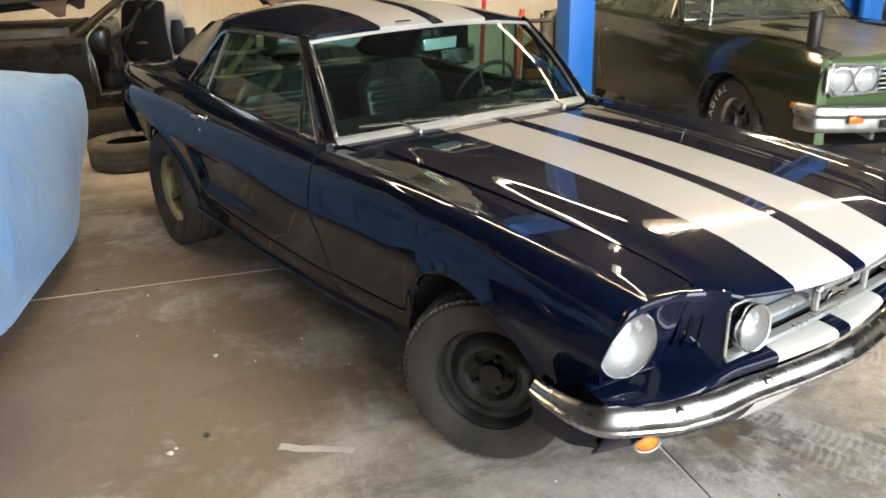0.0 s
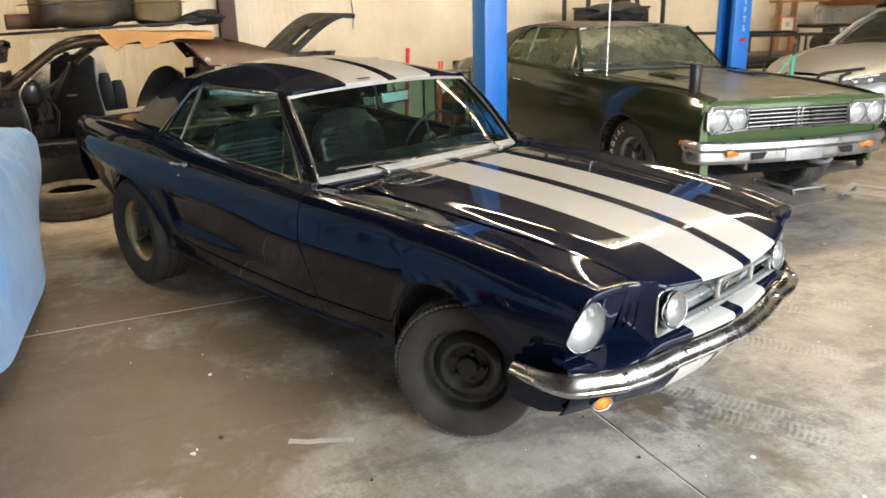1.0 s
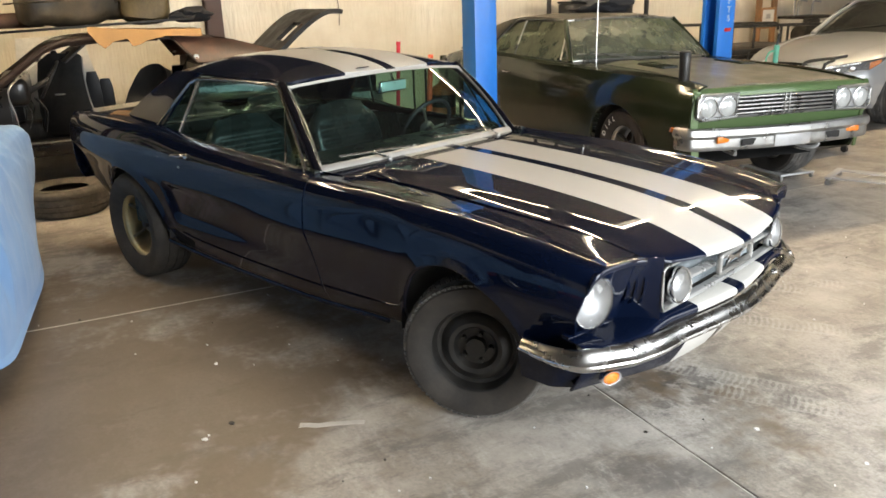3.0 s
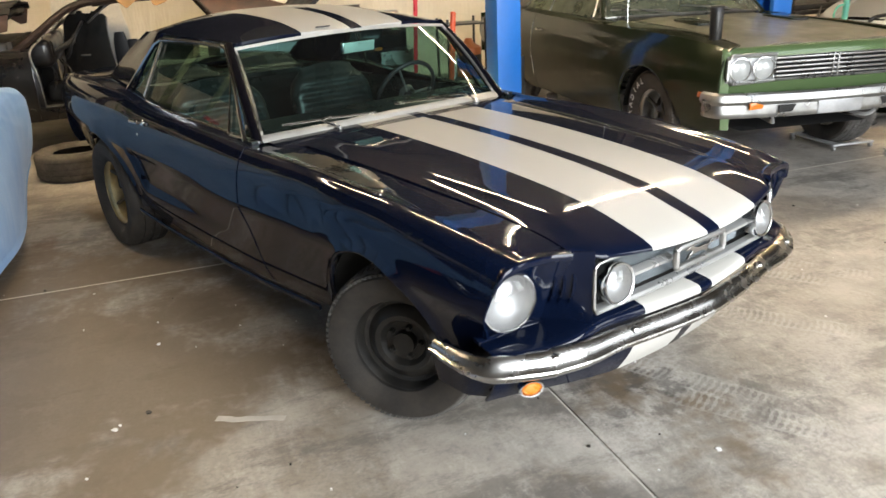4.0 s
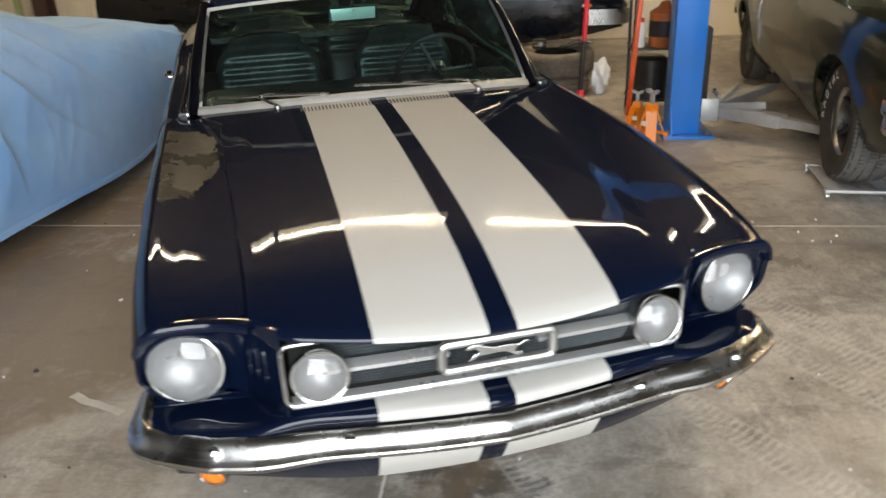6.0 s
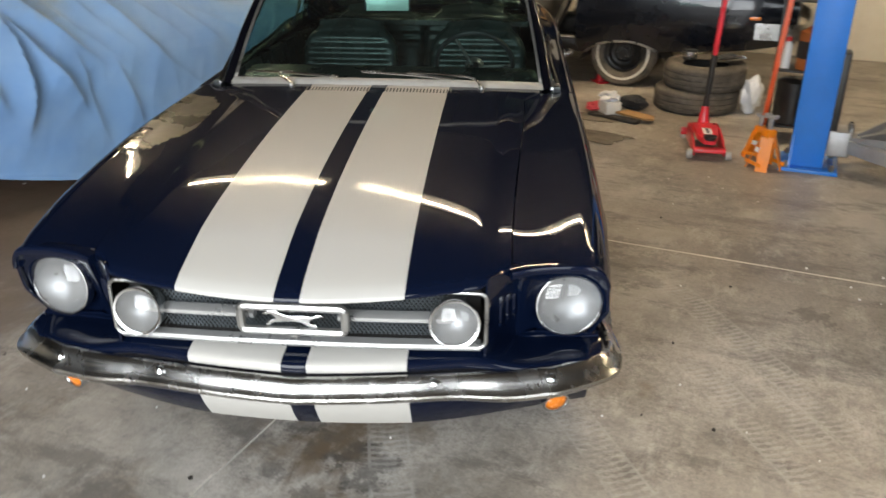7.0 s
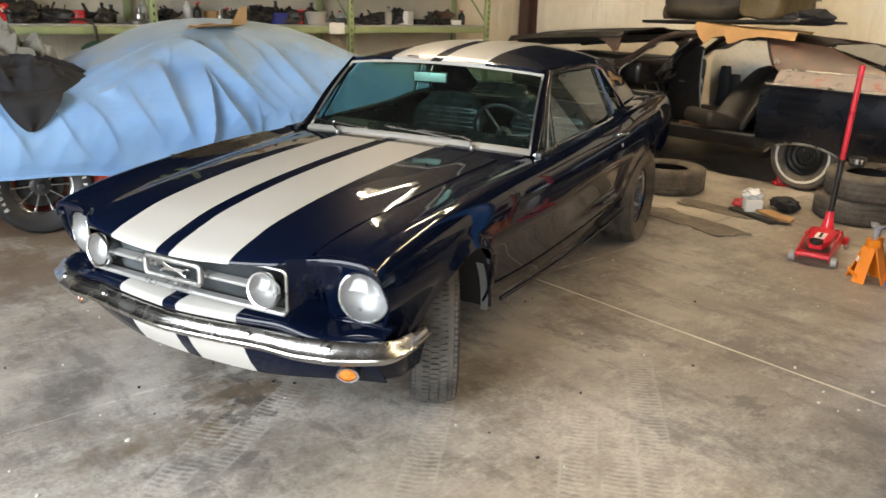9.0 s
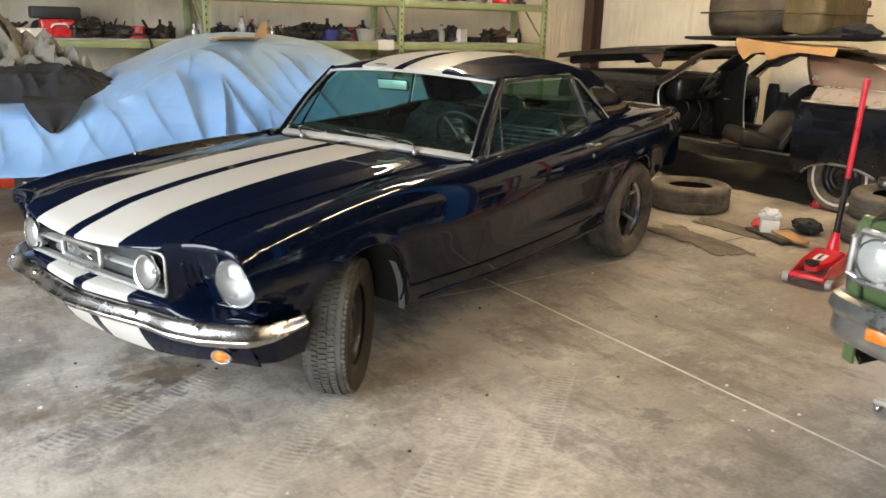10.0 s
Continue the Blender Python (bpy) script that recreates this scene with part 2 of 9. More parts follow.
OLD_VINYL = surface("worn_dark_vinyl", (0.014, 0.013, 0.012), 0.45, 0, 0.4, 6, 80, 0.2, dust=((0.042, 0.036, 0.030), 0.5), spec=0.3)
GREEN_DUST = surface("dust_coated_green", (0.040, 0.046, 0.026), 0.5, 0, 0.3, 3, 80, 0.06, coat=0.35, dust=((0.15, 0.135, 0.10), 0.75))


# ---- building tools ----
def mesh_object(name, bm, mats, parent=None, m=None, smooth=35):
    """One mesh object from a bmesh; mats may be one material or a list by face index."""
    me = bpy.data.meshes.new(name)
    bmesh.ops.recalc_face_normals(bm, faces=bm.faces[:])
    bm.to_mesh(me)
    bm.free()
    for mat in mats if isinstance(mats, (list, tuple)) else [mats]:
        me.materials.append(mat)
    if smooth:
        me.polygons.foreach_set("use_smooth", [True] * len(me.polygons))
        me.set_sharp_from_angle(angle=radians(smooth))
        used = collections.Counter(lp.edge_index for lp in me.loops)
        for e in me.edges:
            if used[e.index] == 1:
                e.use_edge_sharp = True
    ob = new(name, me)
    if parent:
        ob.parent = parent
    if m is not None:
        ob.matrix_local = m
    return ob


def part(name, bm, mats, parent, label="", m=None, smooth=35):
    ob = mesh_object(name, bm, mats, parent, m, smooth)
    return tagged(ob, label) if label else ob


def thing(name, m, label, category, group="", kind=""):
    """An Empty at the base of a thing, which parents its parts."""
    ob = new(name)
    ob.empty_display_size = 0.2
    ob.matrix_world = m
    return tagged(ob, label, category, group, kind)


def solid(ob, thickness, offset=-1.0):
    md = ob.modifiers.new("thickness", "SOLIDIFY")
    md.thickness, md.offset = thickness, offset
    return ob


def rounded(ob, width, segments=2):
    md = ob.modifiers.new("edge", "BEVEL")
    md.width, md.segments, md.limit_method = width, segments, "ANGLE"
    md.harden_normals = False
    return ob


def lerp_table(table, x):
    """Smooth interpolation in rows of (x, value), x rising."""
    if x <= table[0][0]:
        return table[0][1]
    for (a, va), (b, vb) in zip(table, table[1:]):
        if x <= b:
            k = (x - a) / (b - a)
            return va + (vb - va) * k
    return table[-1][1]


def curve_table(table, x):
    """Catmull-Rom through rows of (x, value), x rising."""
    if x <= table[0][0]:
        return table[0][1]
    if x >= table[-1][0]:
        return table[-1][1]
    n = len(table)
    for i in range(n - 1):
        if x <= table[i + 1][0]:
            break
    x0, y0 = table[i]
    x1, y1 = table[i + 1]
    h = x1 - x0
    s = (y1 - y0) / h

    def slope(j):
        if j == 0 or j == n - 1:
            return (table[1][1] - table[0][1]) / (table[1][0] - table[0][0]) if j == 0 else (table[-1][1] - table[-2][1]) / (table[-1][0] - table[-2][0])
        return (table[j + 1][1] - table[j - 1][1]) / (table[j + 1][0] - table[j - 1][0])

    m0, m1 = slope(i), slope(i + 1)
    if s == 0:
        m0 = m1 = 0
    else:
        m0, m1 = max(-3 * abs(s), min(3 * abs(s), m0)), max(-3 * abs(s), min(3 * abs(s), m1))
    t = (x - x0) / h
    return (2 * t**3 - 3 * t**2 + 1) * y0 + (t**3 - 2 * t**2 + t) * h * m0 + (-2 * t**3 + 3 * t**2) * y1 + (t**3 - t**2) * h * m1


def grid(us, vs, f, bm=None, keep=None, mat=None):
    """A sheet over the values us, vs: f(u, v) gives a point, keep(u, v) says which cells stand, mat(u, v) their material."""
    bm = bm or bmesh.new()
    vv = [[bm.verts.new(f(u, v)) for v in vs] for u in us]
    for i in range(len(us) - 1):
        for j in range(len(vs) - 1):
            cu, cv = (us[i] + us[i + 1]) / 2, (vs[j] + vs[j + 1]) / 2
            if keep and not keep(cu, cv):
                continue
            try:
                face = bm.faces.new((vv[i][j], vv[i + 1][j], vv[i + 1][j + 1], vv[i][j + 1]))
            except ValueError:
                continue
            if mat:
                face.material_index = mat(cu, cv)
    loose = [v for v in bm.verts if not v.link_faces]
    bmesh.ops.delete(bm, geom=loose, context="VERTS")
    return bm


def span(a, b, n):
    return [a + (b - a) * i / n for i in range(n + 1)]


def box(size, m=None, bm=None, bevel=0.0, segs=2):
    """A box of the given size about its centre, edges rounded by bevel."""
    own = bmesh.new()
    bmesh.ops.create_cube(own, size=1.0, matrix=Matrix.Diagonal((*size, 1)))
    if bevel:
        bmesh.ops.bevel(own, geom=own.edges[:], offset=min(bevel, min(size) * 0.45), segments=segs, profile=0.5, affect="EDGES")
    if m is not None:
        bmesh.ops.transform(own, matrix=m, verts=own.verts[:])
    return join(bm, own)


def join(bm, own):
    if bm is None:
        return own
    base = len(bm.verts)
    vs = [bm.verts.new(v.co) for v in own.verts]
    own.verts.index_update()
    for fc in own.faces:
        try:
            nf = bm.faces.new([vs[v.index] for v in fc.verts])
            nf.material_index = fc.material_index
        except ValueError:
            pass
    own.free()
    return bm


def lathe(profile, segs=32, m=None, bm=None, close=False, mats=None):
    """Turns rows of (radius, height) round the local z axis."""
    own = bmesh.new()
    rings = []
    for r, z in profile:
        if r < 1e-5:
            rings.append([own.verts.new((0, 0, z))])
        else:
            rings.append([own.verts.new((r * math.cos(2 * math.pi * k / segs), r * math.sin(2 * math.pi * k / segs), z)) for k in range(segs)])
    pairs = list(zip(rings, rings[1:])) + ([(rings[-1], rings[0])] if close else [])
    for n, (a, b) in enumerate(pairs):
        for k in range(segs):
            q = (k + 1) % segs
            if len(a) == 1 and len(b) == 1:
                continue
            if len(a) == 1:
                fc = own.faces.new((a[0], b[k], b[q]))
            elif len(b) == 1:
                fc = own.faces.new((a[k], b[0], a[q]))
            else:
                fc = own.faces.new((a[k], b[k], b[q], a[q]))
            if mats:
                fc.material_index = mats[min(n, len(mats) - 1)]
    if m is not None:
        bmesh.ops.transform(own, matrix=m, verts=own.verts[:])
    return join(bm, own)


def tube(path, r, segs=8, bm=None, closed=False, flat=1.0, caps=True):
    """A round bar along a path; r may be a number or one for each point; flat squashes it upright."""
    own = bm or bmesh.new()
    pts = [Vector(p) for p in path]
    n = len(pts)
    rings = []
    for i, p in enumerate(pts):
        a = pts[i - 1] if (i > 0 or closed) else pts[i]
        b = pts[(i + 1) % n] if (i < n - 1 or closed) else pts[i]
        d = (b - a).normalized()
        up = Vector((0, 0, 1)) if abs(d.z) < 0.95 else Vector((1, 0, 0))
        x = d.cross(up).normalized()
        y = x.cross(d).normalized()
        rr = r[i] if isinstance(r, (list, tuple)) else r
        rings.append([own.verts.new(p + x * rr * math.cos(2 * math.pi * k / segs) + y * rr * flat * math.sin(2 * math.pi * k / segs)) for k in range(segs)])
    for i in range(n if closed else n - 1):
        a, b = rings[i], rings[(i + 1) % n]
        for k in range(segs):
            q = (k + 1) % segs
            own.faces.new((a[k], a[q], b[q], b[k]))
    if caps and not closed:
        own.faces.new(rings[0])
        own.faces.new(rings[-1][::-1])
    return own


def sweep(path, profile, bm=None, up=(0, 0, 1), caps=True, closed_profile=True, scale=None):
    """A profile of (out, height) drawn along a path that lies about level: out is to the path's right."""
    own = bm or bmesh.new()
    pts = [Vector(p) for p in path]
    up = Vector(up)
    rings = []
    for i, p in enumerate(pts):
        a, b = pts[max(0, i - 1)], pts[min(len(pts) - 1, i + 1)]
        d = (b - a).normalized()
        side = d.cross(up).normalized()
        s = scale[i] if scale else 1.0
        rings.append([own.verts.new(p + side * o * s + up * h * s) for o, h in profile])
    m = len(profile)
    for a, b in zip(rings, rings[1:]):
        for k in range(m if closed_profile else m - 1):
            q = (k + 1) % m
            own.faces.new((a[k], a[q], b[q], b[k]))
    if caps and closed_profile:
        own.faces.new(rings[0])
        own.faces.new(rings[-1][::-1])
    return own


def smooth_path(pts, n=6, closed=False):
    """More points on a rounded line through the given ones."""
    pts = [Vector(p) for p in pts]
    out = []
    count = len(pts)
    for i in range(count if closed else count - 1):
        p1, p2 = pts[i], pts[(i + 1) % count]
        p0 = pts[i - 1] if (i > 0 or closed) else p1 * 2 - p2
        p3 = pts[(i + 2) % count] if (i + 2 < count or closed) else p2 * 2 - p1
        for k in range(n):
            t = k / n
            out.append(0.5 * ((2 * p1) + (p2 - p0) * t + (2 * p0 - 5 * p1 + 4 * p2 - p3) * t * t + (3 * p1 - p0 - 3 * p2 + p3) * t**3))
    if not closed:
        out.append(pts[-1])
    return out


def plate(outline, thick, m=None, bm=None, bevel=0.0):
    """A flat plate with that outline in x, y, thick upwards."""
    own = bmesh.new()
    fc = own.faces.new([own.verts.new((x, y, 0)) for x, y in outline])
    up = bmesh.ops.extrude_face_region(own, geom=[fc])
    bmesh.ops.translate(own, vec=(0, 0, thick), verts=[v for v in up["geom"] if isinstance(v, bmesh.types.BMVert)])
    if bevel:
        bmesh.ops.bevel(own, geom=own.edges[:], offset=bevel, segments=2, profile=0.5, affect="EDGES")
    if m is not None:
        bmesh.ops.transform(own, matrix=m, verts=own.verts[:])
    return join(bm, own)


def lump(size, seed, m=None, bm=None, rough=0.25, sub=2):
    """An uneven lump of about that size, for rags, bags and greasy parts."""
    own = bmesh.new()
    bmesh.ops.create_icosphere(own, subdivisions=sub, radius=0.5)
    for v in own.verts:
        k = 1 + rough * (noise.noise(v.co * 4 + Vector((seed * 3.1, seed, 0))) + 0.5 * noise.noise(v.co * 9 + Vector((seed, 0, 7))))
        v.co = Vector((v.co.x * size[0] * k, v.co.y * size[1] * k, max(-0.5, v.co.z * k) * size[2]))
    if m is not None:
        bmesh.ops.transform(own, matrix=m, verts=own.verts[:])
    return join(bm, own)


# ---- the shop ----
def slab_mesh(u0, u1, v0, v1, top=0.0):
    return box((u1 - u0 - 0.009, v1 - v0 - 0.009, 0.12), Matrix.Translation(((u0 + u1) / 2, (v0 + v1) / 2, top - 0.06)), None, 0.003, 1)


def mathn(nt, op, a, b=None):
    n = nt.nodes.new("ShaderNodeMath")
    n.operation = op
    for sock, v in zip(n.inputs, (a, b)):
        if v is None:
            continue
        if isinstance(v, (int, float)):
            sock.default_value = v
        else:
            nt.links.new(v, sock)
    return n.outputs[0]


def fade(nt, v, lo, hi):
    n = nt.nodes.new("ShaderNodeMapRange")
    n.interpolation_type = "SMOOTHSTEP"
    n.inputs["From Min"].default_value, n.inputs["From Max"].default_value = lo, hi
    nt.links.new(v, n.inputs["Value"])
    return n.outputs["Result"]


def along_line(nt, a, b):
    """Distances along and across the floor line from a to b (world metres), in the floor's own axes."""
    c, q = math.cos(radians(19)), math.sin(radians(19))
    p0, p1 = [Vector((x * c - y * q, x * q + y * c, 0)) for x, y in (a, b)]
    d = (p1 - p0).normalized()
    n = Vector((-d.y, d.x, 0))
    tc = nt.nodes.new("ShaderNodeTexCoord")
    out = []
    for way in (d, n):
        v = nt.nodes.new("ShaderNodeVectorMath")
        v.operation = "DOT_PRODUCT"
        v.inputs[1].default_value = way
        nt.links.new(tc.outputs["Object"], v.inputs[0])
        out.append(mathn(nt, "SUBTRACT", v.outputs["Value"], p0.dot(way)))
    return out[0], out[1], (p1 - p0).length


def tread_print(nt, a, b, width=0.15, amount=0.30):
    """A dusty tyre print from a to b: blocks in ribs, worn away in patches."""
    s, t, n = along_line(nt, a, b)
    off = mathn(nt, "ABSOLUTE", t)
    m = mathn(nt, "MULTIPLY", fade(nt, off, width / 2 + 0.012, width / 2 - 0.012), fade(nt, s, -0.1, 0.08))
    m = mathn(nt, "MULTIPLY", m, fade(nt, s, n + 0.1, n - 0.08))
    ribs = mathn(nt, "SINE", mathn(nt, "MULTIPLY", off, 150.0))
    blocks = mathn(nt, "SINE", mathn(nt, "ADD", mathn(nt, "MULTIPLY", s, 230.0), mathn(nt, "MULTIPLY", off, 25.0)))
    pat = fade(nt, mathn(nt, "ADD", mathn(nt, "MULTIPLY", ribs, 0.5), blocks), -0.1, 0.5)
    rim = fade(nt, mathn(nt, "ABSOLUTE", mathn(nt, "SUBTRACT", off, width / 2 - 0.012)), 0.008, 0.003)
    m = mathn(nt, "MULTIPLY", m, mathn(nt, "MAXIMUM", pat, rim))
    worn = ramp(nt, noise_node(nt, 5.0, 5, 0.7), [(0.40, 0.0), (0.54, 1.0)])
    return mathn(nt, "MULTIPLY", mathn(nt, "MULTIPLY", m, worn), amount)


def oil_or_shade_spot(nt, a, radius, amount=0.8, grain=9.0):
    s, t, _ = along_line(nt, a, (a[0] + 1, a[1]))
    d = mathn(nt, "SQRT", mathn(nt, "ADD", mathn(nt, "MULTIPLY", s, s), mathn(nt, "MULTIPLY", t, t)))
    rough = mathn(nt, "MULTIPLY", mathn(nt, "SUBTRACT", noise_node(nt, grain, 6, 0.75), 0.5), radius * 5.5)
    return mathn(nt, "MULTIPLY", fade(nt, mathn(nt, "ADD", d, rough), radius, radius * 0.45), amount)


def concrete():
    m, nt, b = nodes_of("stained_concrete")
    big = noise_node(nt, 0.55, 6, 0.65)
    mid = noise_node(nt, 2.2, 9, 0.78)
    fine = noise_node(nt, 55, 4, 0.75)
    streak = noise_node(nt, 1.6, 7, 0.75, stretch=(0.6, 2.0, 1))
    col = ramp(nt, mid, [(0.38, (0.22, 0.196, 0.166)), (0.48, (0.315, 0.286, 0.248)), (0.54, (0.42, 0.388, 0.345)), (0.64, (0.56, 0.525, 0.475))])
    col = mixed(nt, ramp(nt, big, [(0.44, 0.0), (0.58, 0.6)]), col, (0.22, 0.175, 0.13))
    col = mixed(nt, ramp(nt, streak, [(0.52, 0.0), (0.68, 0.38)]), col, (0.52, 0.48, 0.42))
    col = mixed(nt, ramp(nt, noise_node(nt, 1.3, 10, 0.82), [(0.52, 0.0), (0.60, 0.7)]), col, (0.13, 0.117, 0.104))
    col = mixed(nt, ramp(nt, noise_node(nt, 14, 5, 0.7), [(0.60, 0.0), (0.72, 0.35)]), col, (0.55, 0.52, 0.47))
    col = mixed(nt, ramp(nt, fine, [(0.35, 0.4), (0.55, 0.0)]), col, (0.12, 0.11, 0.10))
    col = mixed(nt, ramp(nt, noise_node(nt, 0.9, 5, 0.6), [(0.50, 0.0), (0.64, 0.5)]), col, (0.58, 0.54, 0.475))
    smear = noise_node(nt, 3.2, 8, 0.8, stretch=(1.0, 0.35, 1))
    col = mixed(nt, ramp(nt, smear, [(0.52, 0.0), (0.60, 0.6)]), col, (0.12, 0.108, 0.095))
    col = mixed(nt, ramp(nt, noise_node(nt, 7.0, 8, 0.8, stretch=(0.5, 1.0, 1)), [(0.54, 0.0), (0.65, 0.34)]), col, (0.62, 0.58, 0.52))
    for a, r, k in (((0.48, 0.02), 0.13, 0.65), ((0.58, 0.14), 0.12, 0.6), ((0.40, -0.10), 0.09, 0.55), ((0.74, 0.02), 0.08, 0.5), ((0.62, -0.14), 0.08, 0.5), ((0.95, 0.35), 0.22, 0.35), ((-0.55, 1.85), 0.10, 0.5), ((1.3, 1.4), 0.18, 0.3), ((-1.0, 1.1), 0.28, 0.35), ((-0.9, -1.9), 0.25, 0.3)):
        col = mixed(nt, oil_or_shade_spot(nt, a, r, k), col, (0.055, 0.05, 0.046))
    # shade and warm bounce between the two cars, painted brown into the concrete
    col = mixed(nt, oil_or_shade_spot(nt, (-1.2, -1.9), 2.3, 0.82, 0.5), col, (0.146, 0.103, 0.062))
    for a, c in (((-0.80, 1.30), (0.30, 1.72)), ((-0.10, 1.28), (0.55, 1.50)), ((0.05, 1.49), (0.70, 1.70)), ((0.12, 0.74), (0.90, 1.06)), ((-0.05, 0.09), (1.0, 0.30)), ((0.70, 0.11), (1.5, 0.38))):
        col = mixed(nt, tread_print(nt, a, c), col, (0.56, 0.54, 0.50))
    nt.links.new(col, b.inputs["Base Color"])
    nt.links.new(ramp(nt, mid, [(0.3, 0.34), (0.7, 0.62)]), b.inputs["Roughness"])
    b.inputs["Specular IOR Level"].default_value = 0.5
    bump(nt, b, fine, 0.12, 0.004)
    return m


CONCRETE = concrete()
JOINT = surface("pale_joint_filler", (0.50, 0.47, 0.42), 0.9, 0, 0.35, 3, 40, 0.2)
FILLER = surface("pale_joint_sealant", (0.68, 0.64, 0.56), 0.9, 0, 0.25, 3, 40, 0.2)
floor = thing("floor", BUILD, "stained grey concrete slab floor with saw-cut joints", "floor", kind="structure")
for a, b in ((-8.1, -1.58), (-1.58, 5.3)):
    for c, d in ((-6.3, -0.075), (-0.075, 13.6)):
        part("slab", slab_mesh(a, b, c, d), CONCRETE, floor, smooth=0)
part("sub_floor", box((13.5, 20.0, 0.05), Matrix.Translation((-1.4, 3.65, -0.0305)), None), JOINT, floor, smooth=0)

part("joint_strip", grid(span(-6.2, 13.4, 260), span(-0.0075, 0.0075, 2), lambda v, u: (-1.58 + u * (1 + 0.5 * noise.noise(Vector((v * 3, u * 40, 0)))) + 0.002 * noise.noise(Vector((v * 2, 0, 4))), v, 0.0012)), FILLER, floor, "pale sealant line in the floor joint", smooth=0)


def vinyl_wall():
    m, nt, b = nodes_of("insulation_facing")
    fold = noise_node(nt, 5.0, 5, 0.6, stretch=(1.6, 1.6, 0.22))
    stain = noise_node(nt, 1.1, 6, 0.7)
    col = ramp(nt, stain, [(0.3, (0.60, 0.53, 0.41)), (0.7, (0.74, 0.69, 0.58))])
    nt.links.new(col, b.inputs["Base Color"])
    b.inputs["Roughness"].default_value = 0.42
    bump(nt, b, fold, 0.7, 0.05)
    return m


WALL = vinyl_wall()
H = 4.6


# Upper walls are out of view; a dark band keeps the hood's reflections dark
DARK_BAND_Z = 2.4
DARK_BAND = surface("dark_steel_liner", (0.016, 0.0155, 0.0155), 0.8, 0.0, 0.25, 1.5, 40, 0.15, stretch=(3, 3, 0.4), spec=0.06)


def wall(name, size, at, facing=DARK_BAND_Z):
    """A wall: cream vinyl facing below, unseen dark band above, added for dark reflections."""
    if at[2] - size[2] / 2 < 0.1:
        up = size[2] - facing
        dark_band = mesh_object(name + "_liner", box((size[0], size[1], up), Matrix.Translation((at[0], at[1], facing + up / 2))), DARK_BAND, None, BUILD, 0)
        tagged(dark_band, "unseen dark band added above the vinyl wall facing", "wall", kind="structure")
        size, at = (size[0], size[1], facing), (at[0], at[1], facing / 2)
    return tagged(mesh_object(name, box(size, Matrix.Translation(at)), WALL, None, BUILD, 0), "cream vinyl-faced insulated metal wall", "wall", kind="structure")


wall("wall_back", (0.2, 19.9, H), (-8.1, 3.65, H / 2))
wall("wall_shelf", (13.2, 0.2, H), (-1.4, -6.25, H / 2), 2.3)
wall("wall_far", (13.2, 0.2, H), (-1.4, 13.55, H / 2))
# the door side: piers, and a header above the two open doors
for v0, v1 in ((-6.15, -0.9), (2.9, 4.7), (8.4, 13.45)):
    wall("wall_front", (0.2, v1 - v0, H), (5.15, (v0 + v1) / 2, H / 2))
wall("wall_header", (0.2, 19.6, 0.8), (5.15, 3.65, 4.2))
ceiling = mesh_object("ceiling", box((13.5, 20.0, 0.1), Matrix.Translation((-1.4, 3.65, H + 0.05))), surface("dark_roof_lining", (0.060, 0.049, 0.039), 0.9, 0, 0.2, 1.5, 30, 0.2, spec=0.04), None, BUILD, 0)
tagged(ceiling, "dim insulated roof lining of the workshop", "ceiling", kind="structure")
ground = mesh_object("ground", grid(span(5.3, 60, 2), span(-60, 60, 2), lambda u, v: (u, v, -0.03)), surface("gravel_yard", (0.32, 0.29, 0.25), 0.9, 0, 0.2, 1.0, 30, 0.3), None, BUILD, 0)
tagged(ground, "pale gravel yard outside the doors", "ground", kind="structure")


def column(u, v):
    bm = bmesh.new()
    box((0.012, 0.20, H), Matrix.Translation((0.10, 0, H / 2)), bm)
    box((0.012, 0.20, H), Matrix.Translation((-0.10, 0, H / 2)), bm)
    box((0.20, 0.010, H), Matrix.Translation((0, 0, H / 2)), bm)
    ob = mesh_object("wall_column", bm, BROWN_STEEL, None, BUILD @ pose(u, v, 0), 0)
    return tagged(ob, "dark brown painted steel wall column", "column", kind="structure")


column(-7.86, 0.0)
column(-7.86, -6.0)
column(-7.86, 6.2)
column(-7.86, 12.4)


def tube_light(u, v):
    """A long twin-tube strip light on the ceiling."""
    f = thing("strip_light", BUILD @ pose(u, v, H - 0.28), "white strip light with a long glowing tube", "lamp", "strip lights")
    part("housing", plate([(-0.17, -0.085), (-0.05, 0.04), (0.05, 0.04), (0.17, -0.085), (0.163, -0.088), (0.045, 0.028), (-0.045, 0.028), (-0.163, -0.088)], 2.30, pose(0, 1.15, 0, 90, 0, 0)), GREY_STEEL, f)
    part("tube", tube([(0, -1.13, -0.012), (0, 1.13, -0.012)], 0.016, 10), TUBE_GLOW, f)
    for y in (-1.0, 1.0):
        part("hanger", tube([(0, y, 0.05), (0, y, 0.28)], 0.004, 5), GREY_STEEL, f)
    return f


TUBE_GLOW, gnt, gb_ = nodes_of("glowing_tube")
gb_.inputs["Emission Color"].default_value = (1.0, 0.78, 0.50, 1)
gb_.inputs["Emission Strength"].default_value = 370.0
for v in (-4.03, -1.28, 1.47, 4.22, 6.97, 9.72):
    tube_light(-3.9, v)


